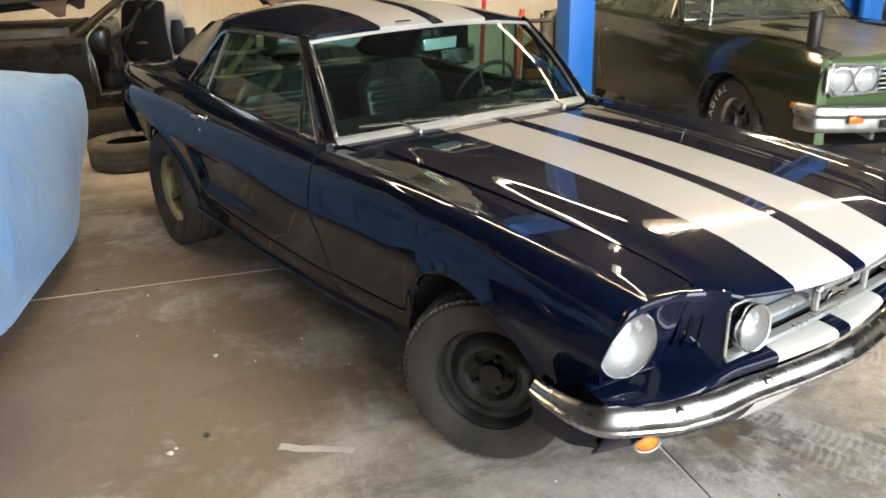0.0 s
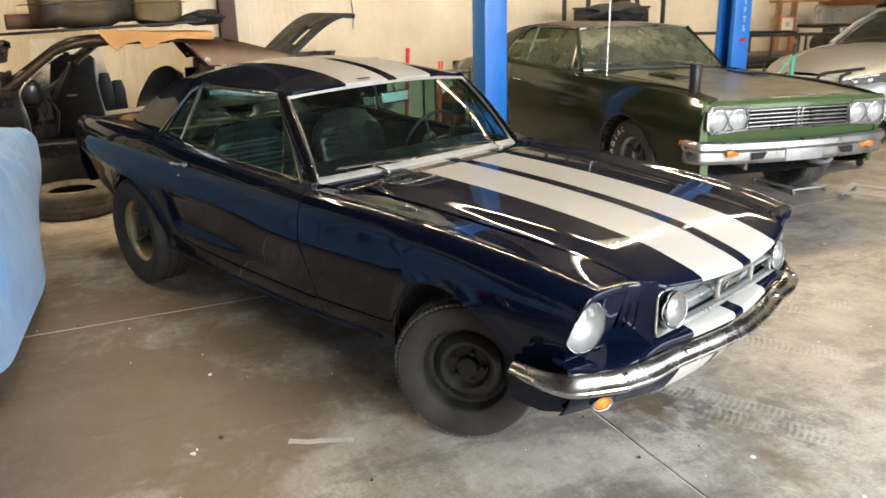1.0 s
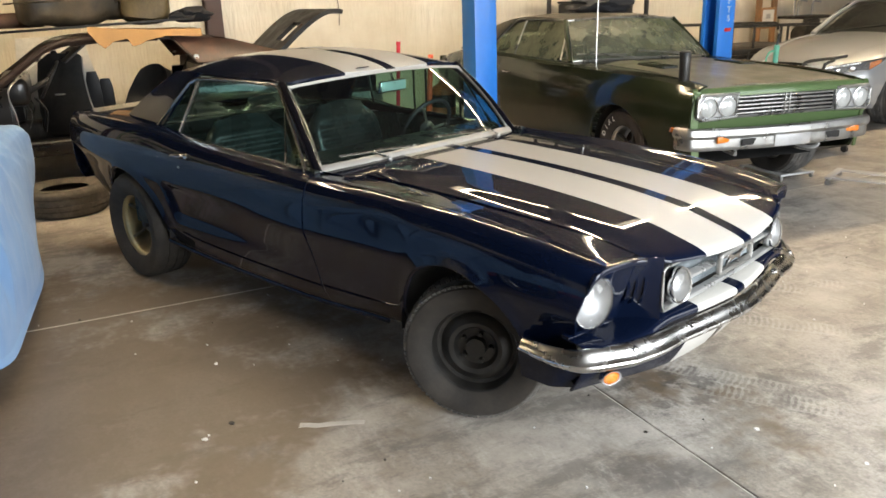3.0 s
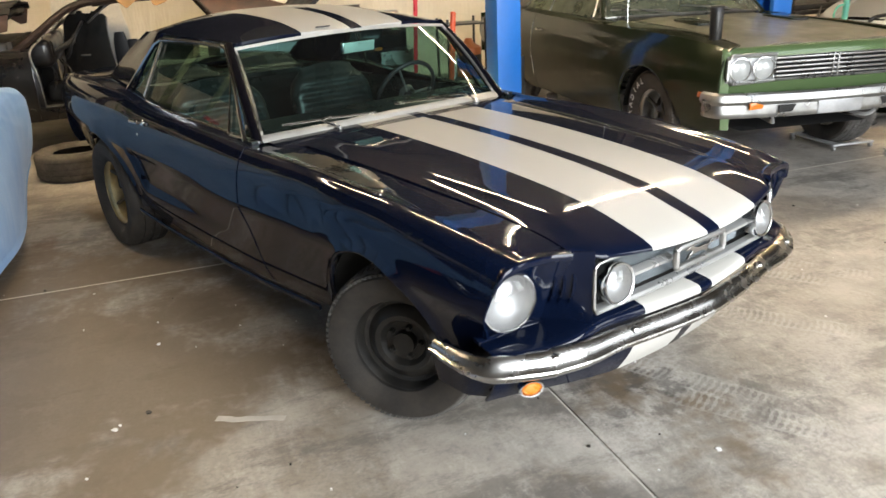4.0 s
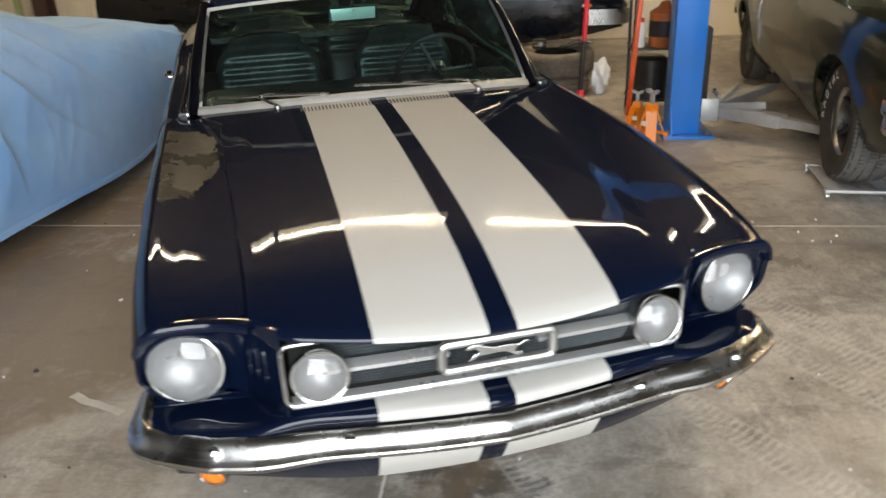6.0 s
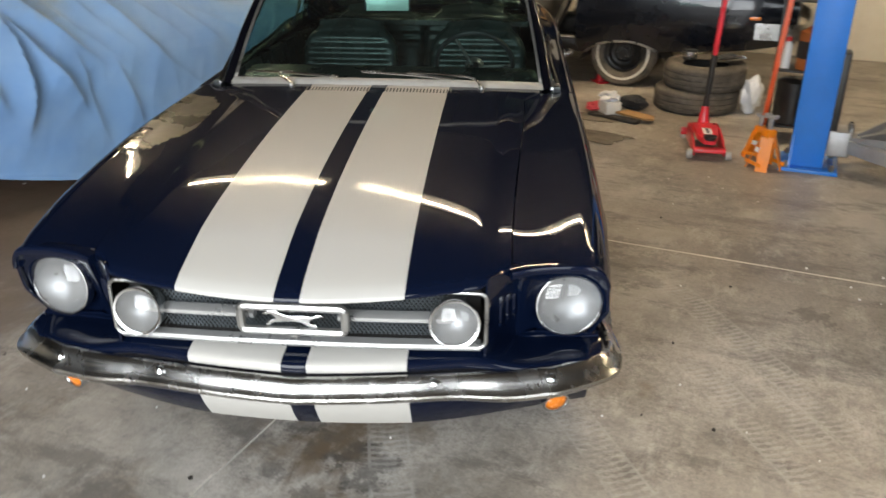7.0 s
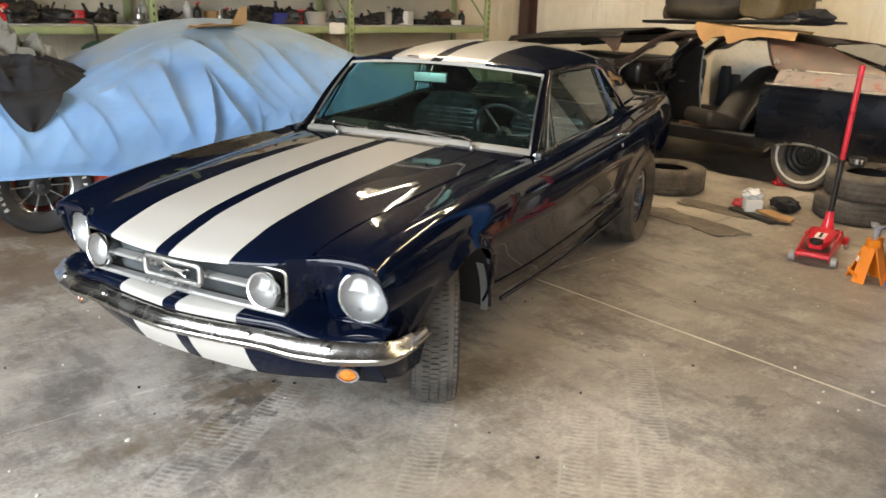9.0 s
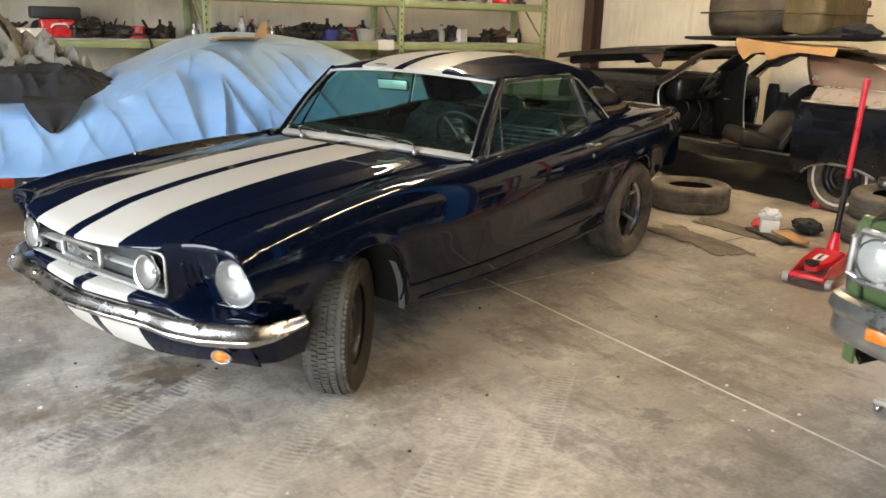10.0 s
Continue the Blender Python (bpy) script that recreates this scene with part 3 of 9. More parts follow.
def flake(bm, x, y, size, seed, z=0.0):
    r = random.Random(seed)
    n = r.randint(4, 6)
    top = [bm.verts.new((x + size * math.cos(6.283 * k / n) * r.uniform(0.5, 1.1), y + size * math.sin(6.283 * k / n) * r.uniform(0.4, 0.9), z + 0.004 + r.uniform(0, 0.003))) for k in range(n)]
    low = [bm.verts.new((v.co.x, v.co.y, z + 0.0005)) for v in top]
    bm.faces.new(top)
    for k in range(n):
        bm.faces.new((low[k], low[(k + 1) % n], top[(k + 1) % n], top[k]))


debris, grit = bmesh.new(), bmesh.new()
drng = random.Random(5)
for k in range(95):
    flake(debris, drng.uniform(-2.5, 2.2), drng.uniform(-2.6, 3.0), drng.choice([0.004, 0.005, 0.006, 0.009]), k)
for x, y, s_ in ((-0.54, -1.555, 0.015), (-0.555, -1.53, 0.009), (-1.116, -1.18, 0.013), (1.0, -0.08, 0.014)):
    flake(debris, x, y, s_, int(x * 1000))
for k in range(45):
    flake(grit, drng.uniform(-2.5, 2.2), drng.uniform(-2.6, 3.0), drng.choice([0.004, 0.006, 0.010]), k + 900)
flake(grit, -0.57, -1.42, 0.018, 77)
flake(grit, 0.70, -0.376, 0.012, 78)
for nm, bm_, mt, lab in (("paint_chips", debris, PAPER, "pale paint chips scattered over the concrete floor"), ("dark_grit", grit, GREASE, "dark crumbs of dirt scattered over the concrete floor")):
    tagged(mesh_object(nm, bm_, mt, None, None, 0), lab, "debris", kind="stuff")
scuff = mesh_object("plaster_smear", grid(span(-0.13, 0.13, 14), span(-0.018, 0.018, 3), lambda x, y: (x, y * (1 + 0.5 * noise.noise(Vector((x * 20, y * 30, 1)))) + 0.012 * math.sin(x * 9), 0.0022)), surface("dried_plaster", (0.52, 0.49, 0.44), 0.9), None, pose(-0.26, -1.15, 0, 0, 0, 44), 0)
tagged(scuff, "pale dried smear on the concrete floor", "smear")


# ---- the blue coupe ----
HALF = [(-3.58, 0.745), (-3.3, 0.80), (-2.8, 0.845), (-2.2, 0.86), (-1.5, 0.86), (-0.7, 0.855), (0.0, 0.845), (0.4, 0.835), (0.62, 0.822), (0.70, 0.812)]
BELT = [(-3.58, 0.945), (-3.2, 0.962), (-2.6, 0.968), (-2.15, 0.955), (-1.9, 0.925), (-1.5, 0.905), (-0.8, 0.875), (-0.3, 0.865), (0.05, 0.845), (0.4, 0.81), (0.62, 0.775), (0.70, 0.755)]
SILL = [(-3.58, 0.50), (-3.2, 0.44), (-2.95, 0.40), (-2.2, 0.30), (-1.0, 0.275), (-0.3, 0.30), (0.3, 0.32), (0.5, 0.33), (0.72, 0.34)]
FLANK = [(0.0, -0.122), (0.07, -0.102), (0.13, -0.086), (0.27, -0.064), (0.45, -0.035), (0.57, -0.010), (0.62, 0.0), (0.66, 0.0), (0.75, -0.004), (0.85, -0.013), (0.95, -0.034), (1.0, -0.055)]
INNER = [(-3.58, 0.66), (-2.95, 0.63), (-2.35, 0.70), (-1.9, 0.735), (-0.8, 0.705)]
HOOD_Z = [(-0.70, 0.905), (-0.55, 0.900), (-0.3, 0.888), (0.0, 0.868), (0.3, 0.838), (0.55, 0.80), (0.72, 0.762), (0.79, 0.743), (0.86, 0.716)]
ARCH_F = (0.09, 0.30, 0.325, 0.375)
ARCH_R = (-2.60, 0.33, 0.375, 0.39)


def ease(a, b, x):
    t = max(0.0, min(1.0, (x - a) / (b - a)))
    return t * t * (3 - 2 * t)


def hood_height(x, y):
    plateau = 0.010 * ease(0.515, 0.455, abs(y)) * ease(0.80, 0.60, x)
    return curve_table(HOOD_Z, x) - 0.026 * ease(0.85, 0.1, x) * (abs(y) / 0.55) ** 2.4 + plateau


def seam_y(x):
    return 0.548 + 0.05 * ease(0.7, -0.7, x)


def flank_y(x, z):
    lo, hi = curve_table(SILL, x), curve_table(BELT, x)
    y = curve_table(HALF, x) + curve_table(FLANK, max(0, min(1, (z - lo) / (hi - lo))))
    cove = ease(-0.75, -1.95, x) * ease(-2.12, -2.06, x) * ease(0.44, 0.50, z) * ease(0.715, 0.66, z)
    return y - 0.026 * cove


def body_point(x, q, front=False):
    """q from 0 (sill) to 1 (shoulder) on the flank, on to 2 over the top inwards."""
    lo, hi = curve_table(SILL, x), curve_table(BELT, x)
    if q <= 1:
        z = lo + (hi - lo) * q
        y = flank_y(x, z)
    else:
        k = q - 1
        y0 = curve_table(HALF, x) - 0.055
        y1 = seam_y(x) + 0.0015 if front else curve_table(INNER, x)
        y = y0 + (y1 - y0) * k
        z1 = hood_height(x, y1) - 0.001 if front else hi + 0.012
        z = hi + (z1 - hi) * ease(0, 1, k) + (0.007 * math.sin(math.pi * min(1, k * 3.3)) if k < 0.31 else 0) - (0.003 * math.sin(math.pi * (k - 0.31) / 0.69) if front and k > 0.31 else 0)
    lean = 0.36 * max(0.0, hi - z) * ease(0.30, 0.70, x) if z > 0.50 else 0.36 * max(0, hi - 0.50) * ease(0.30, 0.70, x)
    return x - lean, y, z


def outside_arch(x, z):
    return all(((x - a) / rx) ** 2 + ((z - c) / rz) ** 2 > 1.0 for a, c, rx, rz in (ARCH_F, ARCH_R))


def body_panel(x0, x1, n, front=False):
    qs = span(0, 0.9, 26) + [0.925, 0.95, 0.975, 1.0] + [1 + k for k in (0.04, 0.08, 0.13, 0.2, 0.31, 0.42, 0.55, 0.7, 0.85, 1.0)]
    xs = span(x0, x1, n)

    def keep(x, q):
        p = body_point(x, q, front)
        return outside_arch(p[0], p[2])

    bm = grid(xs, qs, lambda x, q: body_point(x, q, front), keep=keep)
    for v in bm.verts:
        if not v.is_boundary:
            continue
        for a, c, rx, rz in (ARCH_F, ARCH_R):
            d = math.hypot((v.co.x - a) / rx, (v.co.z - c) / rz)
            if 0.80 < d < 1.20 and v.co.z < c + rz + 0.03 and v.co.z > curve_table(SILL, v.co.x) + 0.012:
                v.co.x, v.co.z = a + (v.co.x - a) / d, c + (v.co.z - c) / d
                v.co.y = flank_y(v.co.x, v.co.z)
    # the flared lip round each wheel opening
    for v in bm.verts:
        for a, c, rx, rz in (ARCH_F, ARCH_R):
            d = math.hypot((v.co.x - a) / rx, (v.co.z - c) / rz)
            if d < 1.15 and v.co.z > curve_table(SILL, v.co.x) + 0.03:
                v.co.y += 0.013 * (1 - max(0.0, (d - 1) / 0.15)) ** 1.6 * ease(c - 0.02, c + 0.14, v.co.z)
    return bm


def add_sides(name, build, mats, parent, label="", thick=0.012, smooth=40):
    """The right-hand part from its left-hand mesh, and the left one."""
    made = []
    for side in (-1, 1):
        bm = build()
        if side < 0:
            for v in bm.verts:
                v.co.y = -v.co.y
        ob = part(name, bm, mats, parent, label, smooth=smooth)
        if thick:
            solid(ob, thick)
        made.append(ob)
    return made


def arch_lip(arch, bow=0.004):
    a, c, rx, rz = arch
    pts = []
    for k in range(41):
        ang = math.pi * (k / 40 * 1.12 - 0.06)
        x, z = a + (rx - 0.004) * math.cos(ang), c + (rz - 0.004) * math.sin(ang)
        if z > curve_table(SILL, x):
            pts.append((x, flank_y(x, z) + bow, z))
    return tube(pts, 0.007, 8)


def wheel_well(arch, y0=0.78, y1=0.40):
    a, c, rx, rz = arch
    bm = bmesh.new()
    rings = []
    for y in (y0, y1):
        rings.append([bm.verts.new((a + (rx + 0.01) * math.cos(math.pi * k / 20), y, c + (rz + 0.01) * math.sin(math.pi * k / 20))) for k in range(21)])
    for k in range(20):
        bm.faces.new((rings[0][k], rings[0][k + 1], rings[1][k + 1], rings[1][k]))
    bm.faces.new(rings[1])
    return bm


def tyre_mesh(radius, width, rim, segs=72, tread=True):
    """A tyre about the local z axis with shoulder, ribs and cross cuts in the tread."""
    w = width / 2
    prof = [(rim - 0.004, -w * 0.72), (rim + 0.012, -w * 0.80), (rim + (radius - rim) * 0.45, -w * 1.0), (rim + (radius - rim) * 0.8, -w * 0.97), (radius - 0.014, -w * 0.86), (radius - 0.003, -w * 0.74)]
    ribs = [(-0.60, 0), (-0.46, 0), (-0.44, 1), (-0.40, 1), (-0.38, 0), (-0.08, 0), (-0.06, 1), (0.06, 1), (0.08, 0), (0.38, 0), (0.40, 1), (0.44, 1), (0.46, 0), (0.60, 0)]
    rows = prof + [(radius - (0.007 if g else 0.0), k * w) for k, g in ribs] + [(r, -z) for r, z in reversed(prof)]
    band = len(prof) - 1
    bm = lathe(rows, segs, mats=[0] * band + [1] * (len(ribs) + 1) + [0] * band)
    if tread:
        lo, hi = len(prof), len(prof) + len(ribs)
        bm.verts.ensure_lookup_table()
        for i in range(lo - 1, hi + 1):
            for k in range(segs):
                if (k + (i // 2)) % 3 == 0:
                    v = bm.verts[i * segs + k]
                    d = math.hypot(v.co.x, v.co.y)
                    v.co.x *= (d - 0.005) / d
                    v.co.y *= (d - 0.005) / d
    return bm


def tread_blocks(radius, width, wheel, count=80):
    """Raised rubber blocks in five staggered ribs round a tyre."""
    bm = bmesh.new()
    ribs = ((-0.36, 0.17, 12), (-0.185, 0.13, -8), (0.0, 0.15, 0), (0.185, 0.13, 8), (0.36, 0.17, -12))
    for n, (off, w, skew) in enumerate(ribs):
        for k in range(count):
            a = 2 * math.pi * (k + 0.5 * (n % 2)) / count
            drop = 0.013 if abs(off) > 0.3 else 0.0
            m = Matrix.Rotation(a, 4, "Z") @ Matrix.Translation((radius + 0.001 - drop, 0, off * width)) @ Matrix.Rotation(radians(skew), 4, "X")
            box((0.010, 2 * math.pi * radius / count * 0.70, w * width), m, bm)
    return tagged(part("tread", bm, TREAD, wheel, smooth=0), kind="stuff")


def steel_rim(rim, width, wheel, mat, nuts=None):
    """A pressed steel disc wheel with its lip, hat, slots and nuts; outwards is local +z."""
    w = width / 2 * 0.74
    shell = [(rim + 0.010, w), (rim + 0.010, w - 0.010), (rim - 0.006, w - 0.016), (rim - 0.014, w - 0.030), (rim - 0.020, w - 0.050), (rim * 0.80, w - 0.056), (rim * 0.72, w - 0.040), (rim * 0.60, w - 0.028), (rim * 0.50, w - 0.034), (rim * 0.42, w - 0.056), (rim * 0.24, w - 0.058), (rim * 0.22, w - 0.03), (0, w - 0.025)]
    part("rim", lathe(shell, 48), mat, wheel)
    for k in range(5):
        a = 2 * math.pi * k / 5
        nut = lathe([(0, 0.024), (0.008, 0.024), (0.012, 0.016), (0.012, 0)], 6, Matrix.Translation((rim * 0.33 * math.cos(a), rim * 0.33 * math.sin(a), w - 0.058)))
        part("wheel_nut", nut, nuts or CHROME, wheel)
    for k in range(10):
        a = 2 * math.pi * (k + 0.5) / 10
        m = Matrix.Translation((rim * 0.86 * math.cos(a), rim * 0.86 * math.sin(a), w - 0.054)) @ Matrix.Rotation(a, 4, "Z")
        part("rim_slot", box((0.016, 0.045, 0.004), m, None, 0.003), UNDER, wheel)


def spoke_rim(rim, width, wheel, mat, spokes=5, dish=0.05, lip=None, hub=0.30, spread=0.42, centre=None):
    """A cast wheel: polished lip, barrel, tapered spokes and a cap."""
    w = width / 2 * 0.74
    part("rim", lathe([(rim + 0.011, w), (rim + 0.011, w - 0.010), (rim - 0.004, w - 0.016), (rim - 0.016, w - 0.03), (rim - 0.022, w - 0.10), (rim - 0.03, -w), (rim + 0.005, -w)], 48), lip or mat, wheel)
    part("brake_drum", lathe([(rim * 0.78, w - dish - 0.05), (rim * 0.78, w - dish - 0.055), (0, w - dish - 0.056)], 32), UNDER, wheel)
    part("hub", lathe([(rim * hub, w - dish - 0.025), (rim * hub, w - dish), (rim * hub * 0.8, w - dish + 0.006), (rim * hub * 0.42, w - dish + 0.006), (rim * hub * 0.40, w - dish + 0.026), (rim * hub * 0.3, w - dish + 0.032), (0, w - dish + 0.033)], 28), centre or mat, wheel)
    for k in range(spokes):
        a = 2 * math.pi * k / spokes
        wide = rim * spread
        bm = bmesh.new()
        rows = []
        for r, hw, z in ((rim * hub * 0.85, wide * 0.36, w - dish + 0.004), (rim * 0.62, wide * 0.30, w - dish + 0.012), (rim * 0.985, wide * 0.48, w - 0.024)):
            rows.append([bm.verts.new(p) for p in ((r, -hw / 2, z - 0.022), (r, -hw / 2, z - 0.004), (r, -hw / 4, z), (r, hw / 4, z), (r, hw / 2, z - 0.004), (r, hw / 2, z - 0.022))])
        for p, q in zip(rows, rows[1:]):
            for i in range(6):
                bm.faces.new((p[i], p[(i + 1) % 6], q[(i + 1) % 6], q[i]))
        bm.faces.new(rows[0])
        bm.faces.new(rows[-1][::-1])
        bmesh.ops.transform(bm, matrix=Matrix.Rotation(a, 4, "Z"), verts=bm.verts[:])
        part("spoke", bm, mat, wheel)


def wheel_at(car, x, y, z, side, steer=0.0, label="", name="wheel", camber=0.0):
    """An Empty for a wheel: local +z points outwards from the car."""
    w = new(name)
    w.empty_display_size = 0.1
    w.parent = car
    w.matrix_local = pose(x, y, z, 0, 0, steer) @ pose(0, 0, 0, 90 if side < 0 else -90, 0, 0)
    return tagged(w, label) if label else w


def in_stripe(y):
    return 0.033 < abs(y) < 0.288


STRIPE_YS = [-0.033, 0.033, -0.288, 0.288]


def ys_with_stripes(half, n):
    ys = [y for y in span(-half, half, n) if all(abs(y - s) > half / n * 0.7 for s in STRIPE_YS)]
    return sorted(ys + [s for s in STRIPE_YS if abs(s) < half])


def nose_x(y):
    return 0.853 - 0.072 * (abs(y) / 0.5) ** 2 - 0.05 * ease(0.465, 0.55, abs(y))


def bumper_line(y):
    """The blade's centre line in plan and height, for |y| up to the corner."""
    a = abs(y)
    return (0.880 - 0.060 * a - 0.185 * a * a + 0.020 * ease(0.40, 0.58, a), y, 0.452 - 0.006 * ease(0.3, 0.6, a))


def coupe():
    car = thing("coupe_car", pose(0, 0.006, 0, 0, 0, 1.0), "navy blue two-door coupe with white racing stripes parked on concrete", "car")
    # flanks
    add_sides("front_fender", lambda: body_panel(-0.7785, 0.70, 74, True), NAVY, car, "navy blue front fender with a dented crease", 0.003)
    # shallow dents in the right-hand fender
    for ob in [o for o in car.children if o.name.startswith("front_fender") and o.data.vertices[0].co.y < 0]:
        for v in ob.data.vertices:
            for x, z, r, d, slant in ((-0.28, 0.74, 0.12, 0.006, 0.7), (-0.10, 0.72, 0.10, -0.003, -0.8), (-0.46, 0.70, 0.15, 0.003, 0.5), (0.12, 0.76, 0.12, 0.002, 0.0)):
                q = (((v.co.x - x) + slant * (v.co.z - z)) / r) ** 2 + ((v.co.z - z) / (r * 1.3)) ** 2
                v.co.y += d * math.exp(-q)
    # a loose film of old primer on the right-hand fender's top, torn at its front end
    def film_keep(x, k):
        ragged = 0.035 * noise.noise(Vector((k * 9, x * 9, 2))) + 0.02 * noise.noise(Vector((k * 31, x * 17, 5)))
        inward = 0.42 + 0.50 * ease(0.14, -0.22, x) - 0.25 * ease(-0.46, -0.60, x)
        return x < 0.11 - 0.14 * k + ragged and k < inward + 2.2 * ragged

    film = grid(span(-0.60, 0.16, 60), span(0.10, 0.93, 26), lambda x, k: (lambda q: (q[0], -q[1], q[2] + 0.0022))(body_point(x, 1 + k, True)), keep=film_keep)
    part("peeled_film", film, FILM, car, "torn brownish film on the fender top")
    curl = bmesh.new()
    crng = random.Random(8)
    for _ in range(9):
        k = crng.uniform(0.1, 0.45)
        q = body_point(0.115 - 0.14 * k + crng.uniform(-0.02, 0.02), 1 + k, True)
        flake(curl, q[0], -q[1], crng.uniform(0.005, 0.010), crng.randint(0, 999), q[2] + 0.001)
    part("film_flakes", curl, FILM, car, "curled flakes at the film's torn edge", smooth=0)
    for ob in add_sides("door", lambda: body_panel(-1.9695, -0.7815, 54), NAVY, car, "", 0.003):
        side = -1 if ob.data.vertices[0].co.y < 0 else 1
        y = side * (flank_y(-1.86, 0.865) + 0.012)
        hb = tube(smooth_path([(-1.80, y - side * 0.012, 0.868), (-1.81, y + side * 0.016, 0.872), (-1.86, y + side * 0.022, 0.872), (-1.91, y + side * 0.018, 0.868), (-1.935, y, 0.866)], 4), [0.006] * 4 + [0.009] * 12 + [0.007], 8)
        hd = part("door_handle", hb, CHROME, ob, "chrome door handle")
        part("button", lathe([(0.014, 0), (0.014, 0.012), (0.009, 0.016), (0, 0.016)], 16, pose(-1.79, y - side * 0.010, 0.868, -90 * side, 0, 0)), CHROME, ob)
        part("lock", lathe([(0.011, 0), (0.010, 0.005), (0, 0.005)], 16, pose(-1.865, side * (flank_y(-1.865, 0.80) - 0.002), 0.80, -90 * side, 0, 0)), DULL_CHROME, ob)
        sill = tube([(x, side * (curve_table(INNER, x) + 0.012), curve_table(BELT, x) + 0.012) for x in span(-1.96, -0.80, 24)], 0.007, 6)
        part("window_sill_trim", sill, CHROME, ob)
    add_sides("quarter_panel", lambda: body_panel(-3.58, -1.9725, 70), NAVY, car, "", 0.003)
    for arch, nm in ((ARCH_F, "front"), (ARCH_R, "rear")):
        add_sides("wheel_arch_lip", lambda: arch_lip(arch), NAVY, car, thick=0)
        add_sides("wheel_housing", lambda: wheel_well(arch), UNDER, car, thick=0)
    # the plate that hangs behind the front wheels
    add_sides("splash_shield", lambda: box((0.012, 0.15, 0.24), pose(-0.255, 0.66, 0.42, 0, 8, 0), None, 0.004), UNDER, car, thick=0)
    part("inner_panel", grid(span(0, 1, 14), span(0, 1, 3), lambda u, v: (ARCH_F[0] - 0.318 * math.sin(radians(52 + 40 * u)), 0.735 + 0.035 * v, ARCH_F[1] + 0.366 * math.cos(radians(52 + 40 * u)))), GREY_STEEL, car, "bare grey inner fender edge")
    add_sides("rocker_moulding", lambda: tube([(x, curve_table(HALF, x) - 0.052, curve_table(SILL, x) + 0.028) for x in span(-2.18, -0.30, 30)], 0.007, 6, flat=1.6), NAVY, car, thick=0)
    under = grid(span(-3.5, 0.60, 8), span(-0.44, 0.44, 4), lambda x, y: (x, y, max(curve_table(SILL, x) + 0.03, 0.33)))
    part("underbody", under, UNDER, car)

    # hood, cowl, stripes
    ts = span(0, 1, 40) + [1.008, 1.014]
    ys = ys_with_stripes(0.5468, 44)

    def hood_pt(t, y):
        k = min(t, 1.0)
        x0 = -0.565 - 0.07 * (y / 0.58) ** 2
        x1 = nose_x(y)
        x = x0 + (x1 - x0) * k
        yy = y * (seam_y(x) / 0.548) * (0.9985)
        drop = 0.0 if t <= 1 else (t - 1) * 0.9
        soft = 0.004 * ease(0.97, 1.0, k)
        return x + (0.004 if t > 1 else 0), yy if abs(y) > 0.31 else y, hood_height(x, y) + 0.002 - drop - soft

    solid(part("hood", grid(ts, ys, hood_pt, mat=lambda t, y: 1 if in_stripe(y) else 0), [NAVY, WHITE], car, "navy hood with two broad white stripes", smooth=50), 0.012)

    def cowl_pt(k, y):
        x0 = -0.572 - 0.07 * (y / 0.58) ** 2
        x1 = -0.70 - 0.15 * (y / 0.69) ** 2
        return x0 + (x1 - x0) * k, y, 0.899 - 0.034 * (y / 0.66) ** 2 + 0.012 * k + 0.004 * math.sin(math.pi * k)

    solid(part("cowl_panel", grid(span(0, 1, 6), ys_with_stripes(0.665, 40), cowl_pt, mat=lambda k, y: 1 if in_stripe(y) else 0), [NAVY, WHITE], car, smooth=50), 0.01)
    for side in (-1, 1):
        for k in range(3, 23):
            y = side * k * 0.0135
            p, q = Vector(cowl_pt(0.14, y)), Vector(cowl_pt(0.52, y))
            c = (p + q) / 2 + Vector((0, 0, 0.0012))
            part("air_slot", box(((p - q).length, 0.0055, 0.004), Matrix.Translation(c) @ Matrix.Rotation(math.atan2(q.z - p.z, p.x - q.x), 4, "Y")), TRIM_BLACK, car, smooth=0)

    # windscreen with its grey surround and wipers
    def ws(k, y, out=0.0):
        b = Vector((-0.705 - 0.15 * (y / 0.69) ** 2, y, 0.905 - 0.035 * (y / 0.69) ** 2))
        yt = y * 0.605 / 0.69
        t = Vector((-1.095 - 0.085 * (yt / 0.6) ** 2, yt, 1.272 - 0.035 * (yt / 0.6) ** 2))
        p = b.lerp(t, k)
        nrm = Vector((0.68, 0, 0.73))
        return p + nrm * (0.018 * math.sin(math.pi * k) + out)

    pane = part("windscreen", grid(span(0.03, 0.97, 12), span(-0.665, 0.665, 24), lambda k, y: ws(k, y)), GLASS_TEAL, car, "tinted windscreen glass")
    pane.visible_shadow = False

    def surround():
        bm = bmesh.new()
        ring = [(0.0, y) for y in span(-0.69, 0.69, 28)] + [(k, 0.69) for k in span(0.07, 0.93, 10)] + [(1.0, y) for y in span(0.69, -0.69, 28)] + [(k, -0.69) for k in span(0.93, 0.07, 10)]
        outer, mid, inner = [], [], []
        for k, y in ring:
            ki, yi = 0.5 + (k - 0.5) * 0.91, y * 0.968
            km, ym = 0.5 + (k - 0.5) * 0.955, y * 0.984
            outer.append(bm.verts.new(ws(k, y, -0.004)))
            mid.append(bm.verts.new(ws(km, ym, 0.010)))
            inner.append(bm.verts.new(ws(ki, yi, 0.003)))
        n = len(ring)
        for i in range(n):
            j = (i + 1) % n
            side = 0.05 < ring[i][0] < 0.95 and 0.05 < ring[j][0] < 0.95
            for f in ((outer[i], outer[j], mid[j], mid[i]), (mid[i], mid[j], inner[j], inner[i])):
                bm.faces.new(f).material_index = 1 if side else 0
        return bm

